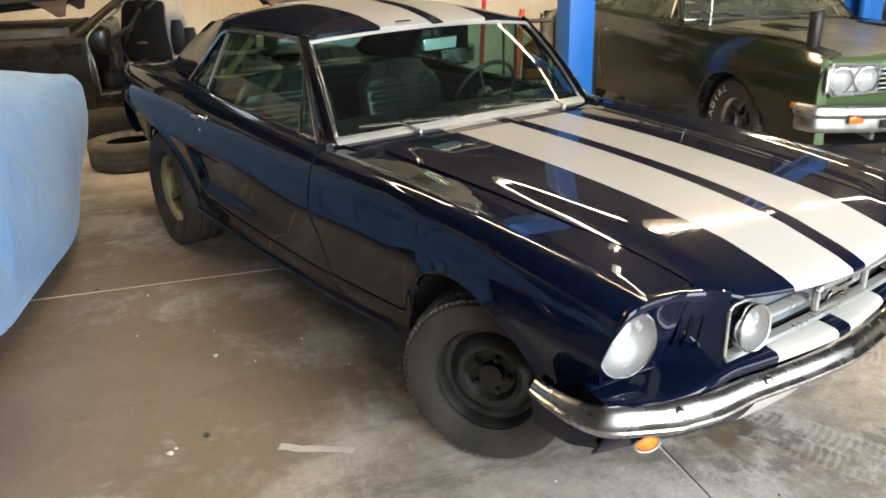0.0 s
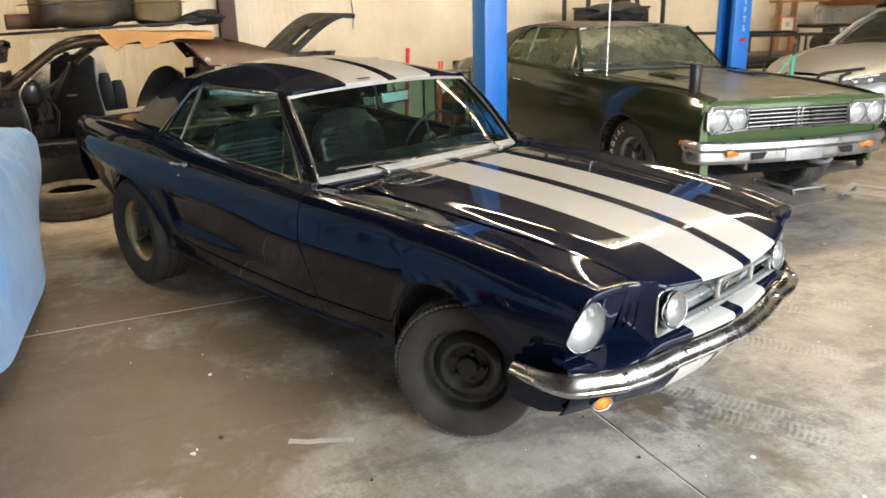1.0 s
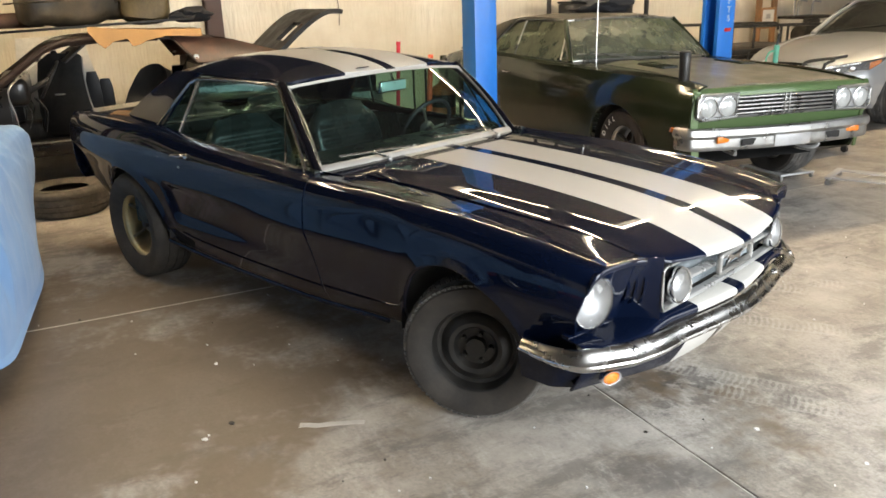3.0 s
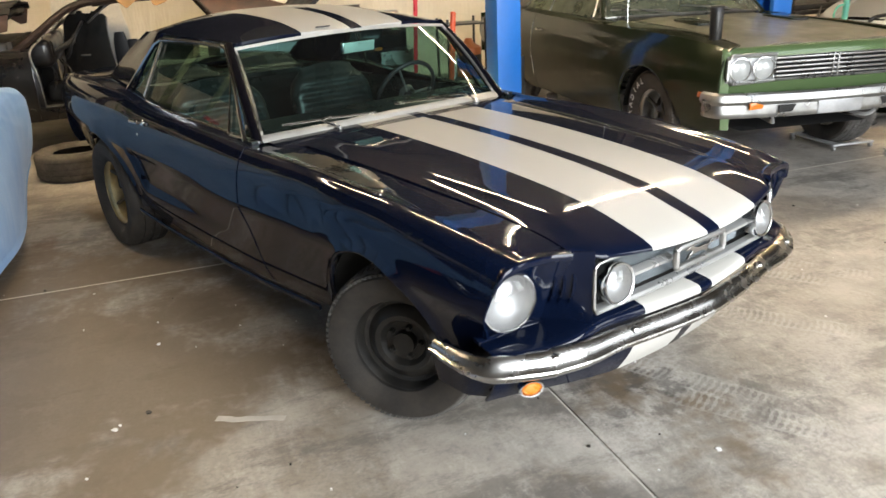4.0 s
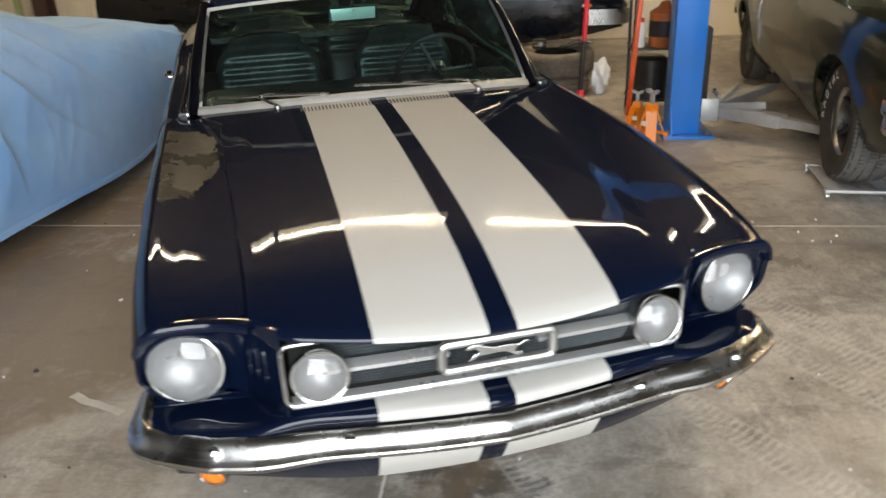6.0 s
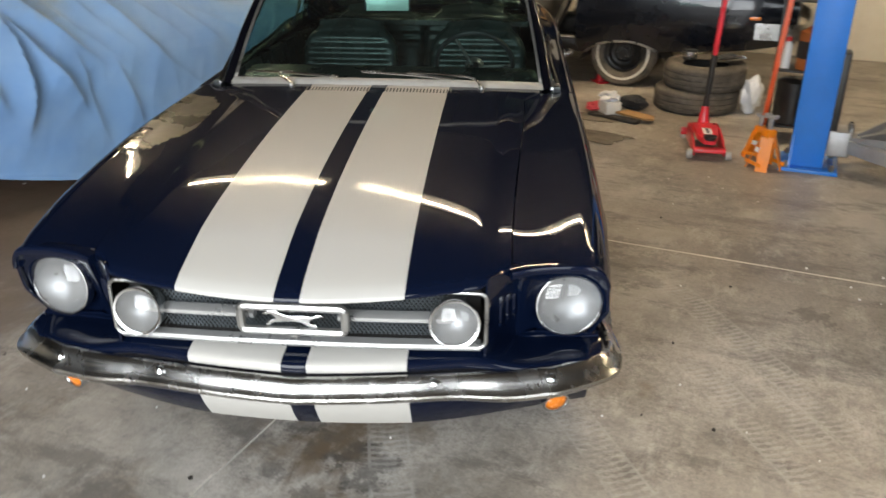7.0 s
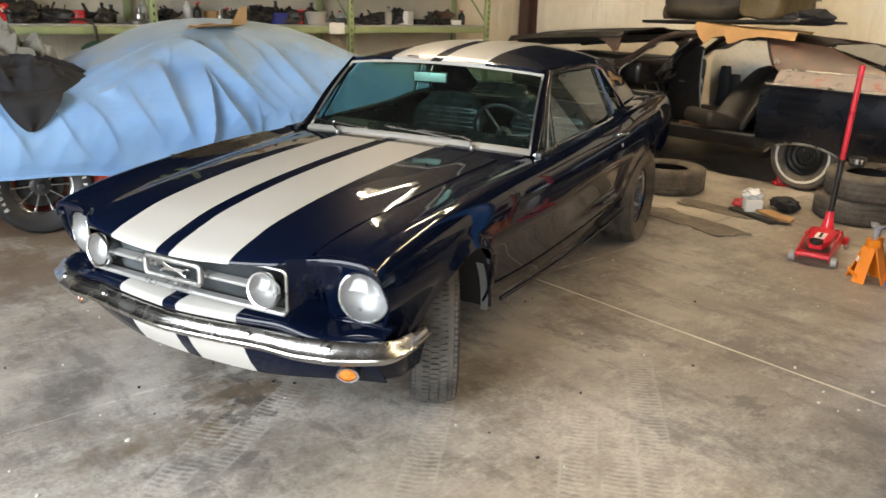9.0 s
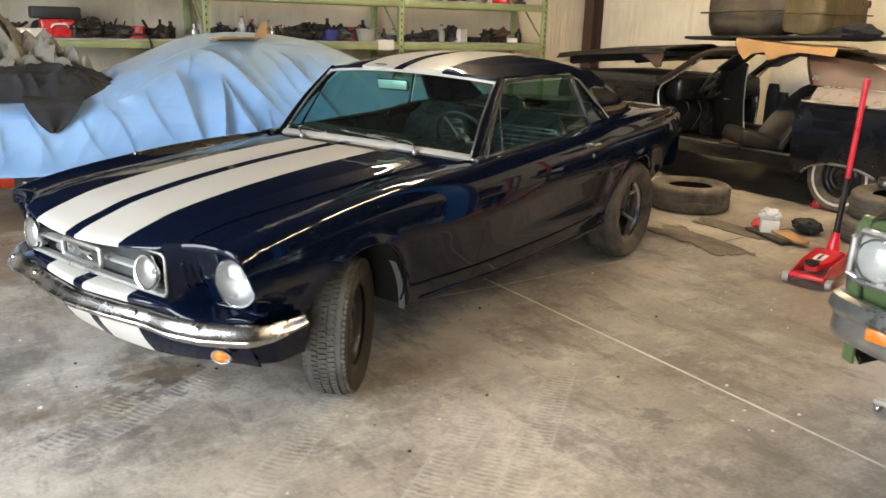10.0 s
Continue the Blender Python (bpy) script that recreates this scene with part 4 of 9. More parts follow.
    solid(part("windscreen_surround", surround(), [RAW, DARK_TRIM], car, "dull bright windscreen moulding"), 0.006)
    solid(part("lower_moulding", grid(span(0, 1, 5), span(-0.70, 0.70, 40), lambda k, y: Vector(cowl_pt(0.93, y)).lerp(ws(0.06, y, 0.006), k) + Vector((0.5, 0, 0.86)) * (0.006 * math.sin(math.pi * k) + 0.003 * noise.noise(Vector((y * 14, k * 3, 0))))), RAW, car, "pale crumpled lower windscreen moulding"), 0.004)
    for side in (-1, 1):
        piv = Vector(cowl_pt(0.75, side * 0.40 + 0.02)) + Vector((0, 0, 0.012))
        end = ws(0.085, side * 0.40 - 0.46 if side > 0 else -0.60 + 0.02, 0.03)
        blade_a, blade_b = end + Vector((0, -0.02, 0)), ws(0.05, 0.30 if side > 0 else -0.18, 0.020)
        wiper = part("wiper", tube(smooth_path([piv, piv + Vector((-0.04, -0.06, 0.03)), blade_a.lerp(blade_b, 0.5) + Vector((0.01, 0, 0.012))], 4), 0.005, 6), WIPER_METAL, car)
        part("wiper_blade", tube([blade_a, blade_a.lerp(blade_b, 0.5) + Vector((0.004, 0, 0.004)), blade_b], 0.006, 6), WIPER_METAL, wiper)
        part("wiper_pivot", lathe([(0.013, 0), (0.012, 0.012), (0.006, 0.016), (0, 0.016)], 14, Matrix.Translation(piv - Vector((0, 0, 0.012)))), DULL_CHROME, wiper)

    # roof, pillars, rear
    RZ = [(-2.36, 1.288), (-2.25, 1.318), (-2.05, 1.350), (-1.7, 1.362), (-1.35, 1.335), (-1.16, 1.298), (-1.08, 1.272)]

    def roof_pt(k, y):
        x0 = ws(1, y * 0.69 / 0.605).x + 0.006
        x1 = -2.34 + 0.05 * (y / 0.58) ** 2
        x = x0 + (x1 - x0) * k
        yy = y * (1.0 + 0.015 * math.sin(math.pi * k) - 0.06 * ease(0.75, 1.0, k))
        return x, yy, curve_table(RZ, x) - (0.045 + 0.052 * math.sin(math.pi * max(0, min(1, k)))) * abs(y / 0.58) ** 2.8

    solid(part("roof", grid(span(0, 1, 30), ys_with_stripes(0.585, 36), roof_pt, mat=lambda k, y: 1 if in_stripe(y) else 0), [NAVY, WHITE], car, "navy roof carrying the two white stripes", smooth=50), 0.014)
    part("roof_trim_spot", box((0.035, 0.075, 0.004), Matrix.Translation((-1.135, -0.16, 1.2885)) @ Matrix.Rotation(radians(-14), 4, "Y"), None, 0.002), TRIM_BLACK, car)

    def sail(u, v):
        xt = -2.0 - 0.335 * u
        k = (xt - (-1.18)) / (-2.34 + 0.05 + 1.18)
        top = Vector(roof_pt(min(1, k), 0.585))
        top.x = xt
        bot = Vector((-2.315 - 0.60 * u, 0.690 - 0.070 * u, 0.958 + 0.012 * u))
        p = top.lerp(bot, v)
        return p + Vector((0, 0.010 * math.sin(math.pi * v), 0.004 * math.sin(math.pi * v)))

    add_sides("sail_panel", lambda: grid(span(0, 1, 12), span(0, 1, 14), sail), NAVY, car, "", 0.014)
    rear = grid(span(0, 1, 8), span(-1, 1, 16), lambda v, s: (-2.325 - 0.56 * v + 0.05 * s * s, s * (0.535 + 0.06 * v), 1.277 - 0.30 * v - 0.03 * s * s * (1 - v)))
    rw = part("rear_window", rear, GLASS_TEAL, car)
    rw.visible_shadow = False
    deck = grid(span(-2.86, -3.58, 12), span(-0.66, 0.66, 16), lambda x, y: (x, y, curve_table(BELT, x) + 0.012 + 0.016 * (1 - (y / 0.66) ** 2)))
    solid(part("trunk_lid", deck, NAVY, car), 0.012)
    tail = grid(span(0, 1, 10), span(-1, 1, 16), lambda v, s: (-3.58 + 0.03 * v * (1 - v) * 4 - 0.01, s * (0.745 - 0.055 * abs(2 * v - 1) ** 3), 0.50 + 0.452 * v))
    solid(part("tail_panel", tail, NAVY, car), 0.012)

    def pillar():
        a, b = Vector((-0.845, 0.700, 0.868)), Vector((-1.205, 0.602, 1.243))
        pts = [a.lerp(b, t) + Vector((0.010, 0.006, 0.012)) * math.sin(math.pi * t) for t in span(0, 1, 10)]
        return tube(pts, 0.024, 10)

    add_sides("windscreen_pillar", pillar, PILLAR_PAINT, car, thick=0)

    def win(x, z, out=0.0):
        return Vector((x, 0.735 - (z - 0.90) * 0.405 + out, z))

    def drip():
        pts = [win(-0.875, 0.885, 0.004)]
        pts += [win(-0.875 - 0.355 * t, 0.885 + 0.345 * t + 0.01 * math.sin(math.pi * t), 0.006) for t in span(0.1, 1, 8)]
        pts += [Vector((x, 0.603 + 0.008 * math.sin(math.pi * (x + 1.28) / -0.72), 1.238 + 0.008 * math.sin(math.pi * (x + 1.28) / -0.72))) for x in span(-1.28, -2.0, 10)]
        pts += [win(-2.06, 1.215, 0.01), win(-2.14, 1.14, 0.012), win(-2.33, 0.955, 0.006)]
        return tube(pts, 0.009, 6)

    add_sides("drip_rail", drip, CHROME, car, "bright roof gutter moulding", 0)

    def pane_of(outline):
        def make():
            bm = bmesh.new()
            bm.faces.new([bm.verts.new(win(x, z, -0.012)) for x, z in outline])
            return bm
        return make

    for nm, outline in (("vent_window", [(-0.885, 0.892), (-1.035, 0.900), (-1.15, 1.155)]), ("door_window", [(-1.04, 0.900), (-2.06, 0.945), (-1.985, 1.222), (-1.24, 1.222), (-1.155, 1.155)]), ("quarter_window", [(-2.075, 0.948), (-2.315, 0.958), (-2.12, 1.155), (-2.05, 1.215), (-2.0, 1.222)])):
        for ob in add_sides(nm, pane_of(outline), GLASS_TEAL, car, thick=0, smooth=0):
            ob.visible_shadow = False
    add_sides("vent_frame", lambda: tube([win(x, z) for x, z in [(-0.88, 0.89), (-1.04, 0.899), (-1.155, 1.16), (-0.88, 0.89)]], 0.008, 6), CHROME, car, "chrome vent window frame", 0)
    add_sides("window_divider", lambda: tube([win(-2.068, 0.945), win(-1.992, 1.224)], 0.010, 6), CHROME, car, thick=0)

    # nose: lamps, gills, grille, pan, bumper, valance
    LAMP_Y, LAMP_Z = 0.706, 0.620

    def plate_x(z):
        return 0.700 - 0.36 * (0.755 - z)

    def bezel_inside(y, z):
        return 0.566 < y < flank_y(0.69, z) - 0.004 and 0.512 < z < 0.748

    def bezel():
        """The sunken plate round the headlight, with a turned-up rim at its outer edge."""
        bm = bmesh.new()
        rings = []
        n = 88
        for t, back in ((0, 0.034), (0.03, 0.030), (0.10, 0.027), (0.30, 0.025), (0.60, 0.023), (0.90, 0.021), (0.98, 0.018), (1.0, 0.012), (1.0, 0.0)):
            ring = []
            for k in range(n):
                a = 2 * math.pi * k / n
                lo, hi = 0.05, 0.5
                for _ in range(18):
                    mid = (lo + hi) / 2
                    if bezel_inside(LAMP_Y + mid * math.cos(a), LAMP_Z + mid * math.sin(a)):
                        lo = mid
                    else:
                        hi = mid
                r = 0.090 + (max(lo, 0.094) - 0.090) * t
                y, z = LAMP_Y + r * math.cos(a), LAMP_Z + r * math.sin(a)
                sink = back * ease(0.555, 0.64, y) + 0.010 * ease(0.60, 0.555, y)
                ring.append(bm.verts.new((plate_x(z) - sink + 0.030 * ease(0.62, 0.555, y), y, z)))
            rings.append(ring)
        for p, q in zip(rings, rings[1:]):
            for k in range(n):
                bm.faces.new((p[k], p[(k + 1) % n], q[(k + 1) % n], q[k]))
        return bm

    def gill_panel():
        def f(y, z):
            x0 = plate_x(z) + 0.014
            x1 = 0.772 + 0.03 * (z - 0.5)
            return x0 + (x1 - x0) * ((0.566 - y) / 0.077) ** 1.25, y, z
        return grid(span(0.566, 0.489, 14), span(0.512, 0.752, 14), f)

    add_sides("headlight_bezel", bezel, NAVY, car, "navy headlight plate sunk behind the fender's edge", 0.006, 38)
    add_sides("gill_panel", gill_panel, NAVY, car, "navy panel with three gills beside the grille", 0.006, 50)
    brow = [(-0.030, 0.005), (-0.004, 0.005), (0.003, 0.003), (0.006, -0.002), (0.006, -0.013), (0.003, -0.018), (-0.003, -0.020), (-0.030, -0.018)]
    add_sides("fender_brow", lambda: sweep(smooth_path([(0.742, 0.548, 0.752), (0.718, 0.61, 0.757), (0.704, 0.69, 0.758), (0.698, 0.757, 0.752), (0.690, 0.786, 0.732), (0.680, 0.801, 0.700)], 6), brow), NAVY, car, "", 0)
    lip = [(-0.026, 0.005), (0.002, 0.005), (0.007, 0.002), (0.008, -0.003), (0.003, -0.009), (-0.026, -0.010)]
    add_sides("bezel_lip", lambda: sweep(smooth_path([(0.640, 0.560, 0.510), (0.614, 0.64, 0.508), (0.608, 0.74, 0.507), (0.600, 0.795, 0.508)], 6), lip), NAVY, car, "", 0)
    for side in (-1, 1):
        tilt = pose(0.640, side * LAMP_Y, LAMP_Z, 0, 90 - 3, side * 11) @ Matrix.Scale(0.93, 4)
        hl = part("headlight", lathe([(0.096, -0.03), (0.101, 0.0), (0.099, 0.007), (0.095, 0.008), (0.092, 0.004)], 40, tilt), CHROME, car, "round sealed-beam headlight in a thin bright ring")
        part("reflector", lathe([(0.093, 0.004), (0.084, -0.014), (0.060, -0.036), (0.03, -0.048), (0, -0.052)], 36, tilt), REFLECTOR, hl)
        lens = part("lens", lathe([(0.0935, 0.005), (0.082, 0.016), (0.058, 0.026), (0.030, 0.031), (0, 0.032)], 36, tilt), LENS, hl)
        lens.visible_shadow = False
    for j in range(3):
        y = 0.556 - 0.017 * j
        gx0 = plate_x(0.632) + 0.014 + (0.776 - plate_x(0.632) - 0.014) * ((0.566 - y) / 0.077) ** 1.25
        add_sides("gill", lambda: tube(smooth_path([(gx0 - 0.030, y, 0.572), (gx0 - 0.008, y + 0.001, 0.590), (gx0 + 0.004, y + 0.001, 0.630), (gx0 + 0.006, y, 0.672), (gx0 - 0.010, y - 0.001, 0.690)], 4), 0.0055, 6), NAVY, car, thick=0)

    def ring_path(w, h, r, x):
        pts = []
        for sy, sz, a0 in ((1, 1, 0), (-1, 1, 90), (-1, -1, 180), (1, -1, 270)):
            for k in range(6):
                a = radians(a0 + 18 * k)
                pts.append(((w - r) * sy + r * math.cos(a), (h - r) * sz + r * math.sin(a)))
        return [(x(y), y, z) for y, z in pts]

    gx = lambda y: 0.790 - 0.07 * y * y
    grille = part("grille", grid(span(-0.47, 0.47, 16), span(0.53, 0.735, 3), lambda y, z: (gx(y) - 0.065, y, z)), UNDER, car, "dark honeycomb grille with satin bars")
    mesh = bmesh.new()
    for k in range(-44, 45):
        y = k * 0.0115
        for sgn in (-1, 1):
            y0, y1 = y - sgn * 0.055, y + sgn * 0.055
            if max(abs(y0), abs(y1)) < 0.468:
                tube([(gx(y0) - 0.048, y0, 0.560), (gx(y1) - 0.048, y1, 0.712)], 0.0021, 4, mesh, caps=False)
    part("grille_mesh", mesh, GRILLE_WIRE, grille)
    part("grille_frame", tube([(x, y, z + 0.632) for x, y, z in ring_path(0.488, 0.078, 0.022, lambda y: gx(y) + 0.004)], 0.0055, 8, closed=True), DULL_CHROME, grille)
    tray = [(-0.022, 0.007), (-0.010, 0.006), (0.003, 0.003), (0.008, -0.004), (0.004, -0.012), (-0.030, -0.010)]
    part("grille_tray", sweep([(gx(y), y, 0.557) for y in span(-0.475, 0.475, 24)], tray), SATIN, grille, "satin grey tray along the grille's foot")
    bar = [(-0.026, 0.013), (-0.006, 0.011), (0.004, 0.005), (0.004, -0.004), (-0.004, -0.010), (-0.026, -0.010)]
    for y0, y1 in ((-0.40, -0.11), (0.11, 0.40)):
        part("grille_bar", sweep([(gx(y) - 0.002, y, 0.628) for y in span(y0, y1, 12)], bar), SATIN, grille, "satin grille bar")
    part("emblem_frame", tube([(x, y, z + 0.636) for x, y, z in ring_path(0.134, 0.034, 0.014, lambda y: gx(y) + 0.026)], 0.0115, 8, closed=True), DULL_CHROME, grille)
    horse = [(-0.088, 0.012), (-0.070, 0.020), (-0.052, 0.010), (-0.030, 0.014), (0.010, 0.012), (0.034, 0.020), (0.050, 0.032), (0.060, 0.030), (0.082, 0.020), (0.078, 0.013), (0.058, 0.016), (0.046, 0.004), (0.062, -0.004), (0.076, -0.020), (0.066, -0.020), (0.050, -0.009), (0.028, -0.008), (0.0, -0.006), (-0.022, -0.008), (-0.040, -0.020), (-0.066, -0.024), (-0.064, -0.017), (-0.044, -0.010), (-0.048, 0.0), (-0.066, 0.010)]
    horse = [(-0.95 * x, 0.85 * z) for x, z in reversed(horse)]
    part("emblem", plate(horse, 0.010, pose(gx(0) + 0.016, 0, 0.634, 90, 0, 90), None, 0.002), CHROME, grille, "bright cast emblem shape")
    for z in (0.590, 0.682):
        part("emblem_post", box((0.016, 0.018, 0.026), Matrix.Translation((gx(0) + 0.014, 0.0, z)), None, 0.004), CHROME, grille)
    for side in (-1, 1):
        m = pose(gx(0.41) + 0.014, side * 0.408, 0.634, 0, 90 - 6, side * 3)
        fog = part("fog_lamp", lathe([(0.030, -0.07), (0.055, -0.045), (0.064, -0.010), (0.066, 0.012), (0.064, 0.018), (0.058, 0.016)], 32, m), CHROME, car, "round grille fog lamp")
        part("fog_reflector", lathe([(0.058, 0.012), (0.049, -0.01), (0.027, -0.03), (0, -0.036)], 28, m), REFLECTOR, fog)
        fl = part("fog_lens", lathe([(0.059, 0.014), (0.046, 0.024), (0.022, 0.030), (0, 0.031)], 28, m), LENS, fog)
        fl.visible_shadow = False

    ROLL = [(0.0, -1, 0.0), (0.35, -0.6, -0.002), (0.6, -0.25, -0.006), (0.72, -0.016, -0.010), (0.78, -0.006, -0.014), (0.83, 0.0, -0.022), (0.87, 0.0, -0.034), (0.90, -0.004, -0.041), (0.93, -0.014, -0.047), (0.96, -0.040, -0.050), (1.0, -0.046, -0.088)]

    def pan(k, y):
        """A shelf under the grille, rolled over at the front and tucked back behind the bumper."""
        a = abs(y)
        bx = bumper_line(y)[0] if a < 0.76 else bumper_line(0.76)[0] - (a - 0.76) * 1.2
        top = 0.536 - 0.030 * ease(0.44, 0.64, a)
        back = 0.745 - 0.05 * y * y
        back += (plate_x(top) + 0.004 - back) * ease(0.45, 0.57, a)
        front = max(bx - 0.030, back + 0.02)
        o, h = next((o, h) for kk, o, h in ROLL if abs(kk - k) < 1e-6)
        x = front + o if k > 0.65 else front - 0.016 + (front - 0.016 - back) * o
        return x, y, top + h

    solid(part("front_pan", grid([k for k, o, h in ROLL], ys_with_stripes(0.80, 72), pan, mat=lambda k, y: 1 if in_stripe(y) and k < 0.95 else 0), [NAVY, WHITE], car, "navy pan between grille and bumper, stripes painted over", smooth=50), 0.005)

    path = [bumper_line(y) for y in span(-0.74, 0.74, 48)]
    left = [(0.705, 0.798, 0.447), (0.655, 0.836, 0.446), (0.58, 0.848, 0.445), (0.50, 0.844, 0.445), (0.435, 0.836, 0.445)]
    right = [(x, -y, z) for x, y, z in reversed(left)]
    path = smooth_path(right + path[2:-2] + left, 3)
    blade = [(-0.036, 0.044), (-0.028, 0.049), (-0.018, 0.048), (-0.006, 0.038), (0.003, 0.026), (0.010, 0.014), (0.018, 0.006), (0.026, 0.001), (0.028, -0.006), (0.025, -0.014), (0.014, -0.026), (0.000, -0.036), (-0.014, -0.040), (-0.026, -0.036), (-0.020, 0.0)]
    n = len(path)
    sc = [0.84 * (0.70 + 0.42 * ease(0, 14, min(i, n - 1 - i)) - 0.14 * ease(26, 44, min(i, n - 1 - i))) for i in range(n)]
    bp = part("front_bumper", sweep(path, [(o, h) for o, h in blade], scale=sc), BUMPER_CHROME, car, "slim wraparound chrome bumper")
    for y in (-0.66, -0.36, 0.36, 0.66):
        x, yy, z = bumper_line(y)
        part("bumper_bolt", lathe([(0.013, 0), (0.012, 0.005), (0.006, 0.009), (0, 0.010)], 14, pose(x + 0.000, yy, z + 0.028, 0, 40, 0)), CHROME, bp)

    def val(k, y):
        a = abs(y)
        top, low = 0.815 - 0.26 * a * a, 0.735 - 0.22 * a * a
        return top + (low - top) * k + 0.012 * math.sin(math.pi * k), y, 0.43 - (0.165 - 0.035 * ease(0.25, 0.75, a)) * k

    solid(part("front_valance", grid(span(0, 1, 8), ys_with_stripes(0.775, 50), val, mat=lambda k, y: 1 if in_stripe(y) else 0), [NAVY, WHITE], car, "navy lower valance with stripe ends", smooth=50), 0.008)

    def val_side():
        return grid(span(0, 1, 10), span(0, 1, 8), lambda s, k: ((val(k, 0.775)[0]) + (0.40 - val(k, 0.775)[0]) * s, 0.775 + 0.045 * ease(0, 0.4, s) - 0.03 * k, 0.44 - 0.14 * k))

    add_sides("valance_side", val_side, NAVY, car, "", 0.008)
    for side in (-1, 1):
        m = pose(0.704, side * 0.682, 0.352, 0, 90 + 4, side * 24) @ Matrix.Scale(0.80, 4)
        sg = part("turn_signal", lathe([(0.048, -0.02), (0.051, 0.004), (0.048, 0.011), (0.041, 0.010), (0.036, 0.002)], 28, m @ Matrix.Diagonal((0.72, 1, 1, 1))), CHROME, car, "oval amber turn signal in a chrome ring")
        part("amber_lens", lathe([(0.037, 0.002), (0.031, 0.009), (0.016, 0.012), (0, 0.013)], 24, m @ Matrix.Diagonal((0.72, 1, 1, 1))), AMBER, sg)

    # cabin
    tub = bmesh.new()
    box((2.2, 1.36, 0.03), Matrix.Translation((-1.75, 0, 0.36)), tub)
    box((0.05, 1.36, 0.50), Matrix.Translation((-0.80, 0, 0.60)), tub)
    for s in (-1, 1):
        box((1.9, 0.03, 0.55), Matrix.Translation((-1.75, s * 0.735, 0.62)), tub)
    box((0.6, 1.30, 0.03), Matrix.Translation((-2.75, 0, 0.93)), tub)
    part("cabin_tub", tub, VINYL, car, "black vinyl cabin lining")
    dash = box((0.26, 1.34, 0.16), pose(-0.965, 0, 0.835, 0, 8, 0), None, 0.05, 3)
    box((0.05, 0.40, 0.11), pose(-1.10, 0.36, 0.80, 0, 12, 0), dash, 0.02)
    part("dashboard", dash, VINYL, car)
    hub = Vector((-1.22, 0.37, 0.905))
    tilt = Matrix.Translation(hub) @ Matrix.Rotation(radians(-62), 4, "Y")
    ring = [tilt @ Vector((0.180 * math.cos(a), 0.180 * math.sin(a), 0)) for a in span(0, 2 * math.pi, 40)[:-1]]
    sw = part("steering_wheel", tube(ring, 0.011, 8, closed=True), TRIM_BLACK, car, "thin-rimmed steering wheel")
    sp = bmesh.new()
    for a in (90, 210, 330):
        tube([tilt @ Vector((0, 0, -0.02)), tilt @ Vector((0.176 * math.cos(radians(a)), 0.176 * math.sin(radians(a)), 0))], 0.007, 6, sp)
    lathe([(0.04, -0.03), (0.045, 0), (0.03, 0.015), (0, 0.018)], 20, tilt, sp)
    part("spokes", sp, DULL_CHROME, sw)
    part("column", tube([hub, hub + Vector((0.30, 0, -0.15))], 0.022, 8), TRIM_BLACK, sw)
    def seat_back(half, low, high, x0, lean, plump):
        """A padded backrest: bowed across, rounded at its head, with pressed level pleats on its face."""
        def f(u, v):
            a = math.pi * 2 * u
            c, q = math.cos(a), math.sin(a)
            head = 1 - 0.34 * ease(0.55, 1.0, v) ** 2
            yy = half * head * math.copysign(abs(c) ** 0.55, c)
            face = plump * math.copysign(abs(q) ** 0.7, q) * (1 - 0.55 * ease(0.8, 1.0, v))
            inside = ease(0.92, 0.75, abs(yy) / (half * head)) * ease(0.40, 0.46, v) * ease(0.93, 0.87, v)
            if q > 0:
                face -= 0.011 * inside * (0.5 + 0.5 * math.cos(2 * math.pi * (v - 0.40) / 0.115))
                face -= 0.018 * (1 - (yy / half) ** 2)
            z = low + (high - low) * v - 0.05 * ease(0.8, 1.0, v) * (yy / half) ** 2
            return x0 - lean * (z - low) + face, yy, z
        bm = grid(span(0, 1, 56), span(0, 1, 44), f)
        bm.faces.new([bm.verts.new(f(u, 1.0)) for u in span(0, 1, 56)[:-1]])
        bmesh.ops.remove_doubles(bm, verts=bm.verts[:], dist=0.0005)
        return bm

    for y in (-0.36, 0.36):
        base = box((0.52, 0.52, 0.17), pose(-1.62, y, 0.53, 0, -6, 0), None, 0.06, 3)
        seat = part("front_seat", base, VINYL, car, "black vinyl bucket seat with pleats")
        part("backrest", seat_back(0.27, 0.52, 1.015, -1.86, 0.28, 0.075), VINYL, seat, m=Matrix.Translation((0, y, 0)), smooth=60)
    rs = part("rear_seat", box((0.45, 1.20, 0.18), pose(-2.35, 0, 0.55, 0, -6, 0), None, 0.06, 3), VINYL, car)
    for y in (-0.30, 0.30):
        part("backrest", seat_back(0.305, 0.60, 1.03, -2.50, 0.34, 0.075), VINYL, rs, m=Matrix.Translation((0, y, 0)), smooth=60)
    mir = part("rear_view_mirror", box((0.022, 0.205, 0.062), pose(-1.065, -0.015, 1.188, 0, 8, 6), None, 0.018, 3), CHROME, car, "chrome rear-view mirror")
    part("mirror_stalk", tube([(-1.05, -0.015, 1.20), (-1.08, -0.012, 1.25)], 0.006, 6), CHROME, mir)
    part("mirror_back", box((0.004, 0.185, 0.048), pose(-1.0525, -0.0137, 1.1897, 0, 8, 6), None, 0.012, 2), surface("mirror_back", (0.35, 0.5, 0.46), 0.3, 0.3, 0.1), mir)

    # wheels: steered steel wheels in front, larger five-spoke wheels behind
    for side in (-1, 1):
        w = wheel_at(car, 0.085, side * 0.675, 0.290, side, 30, "bare black steel wheel turned to full lock")
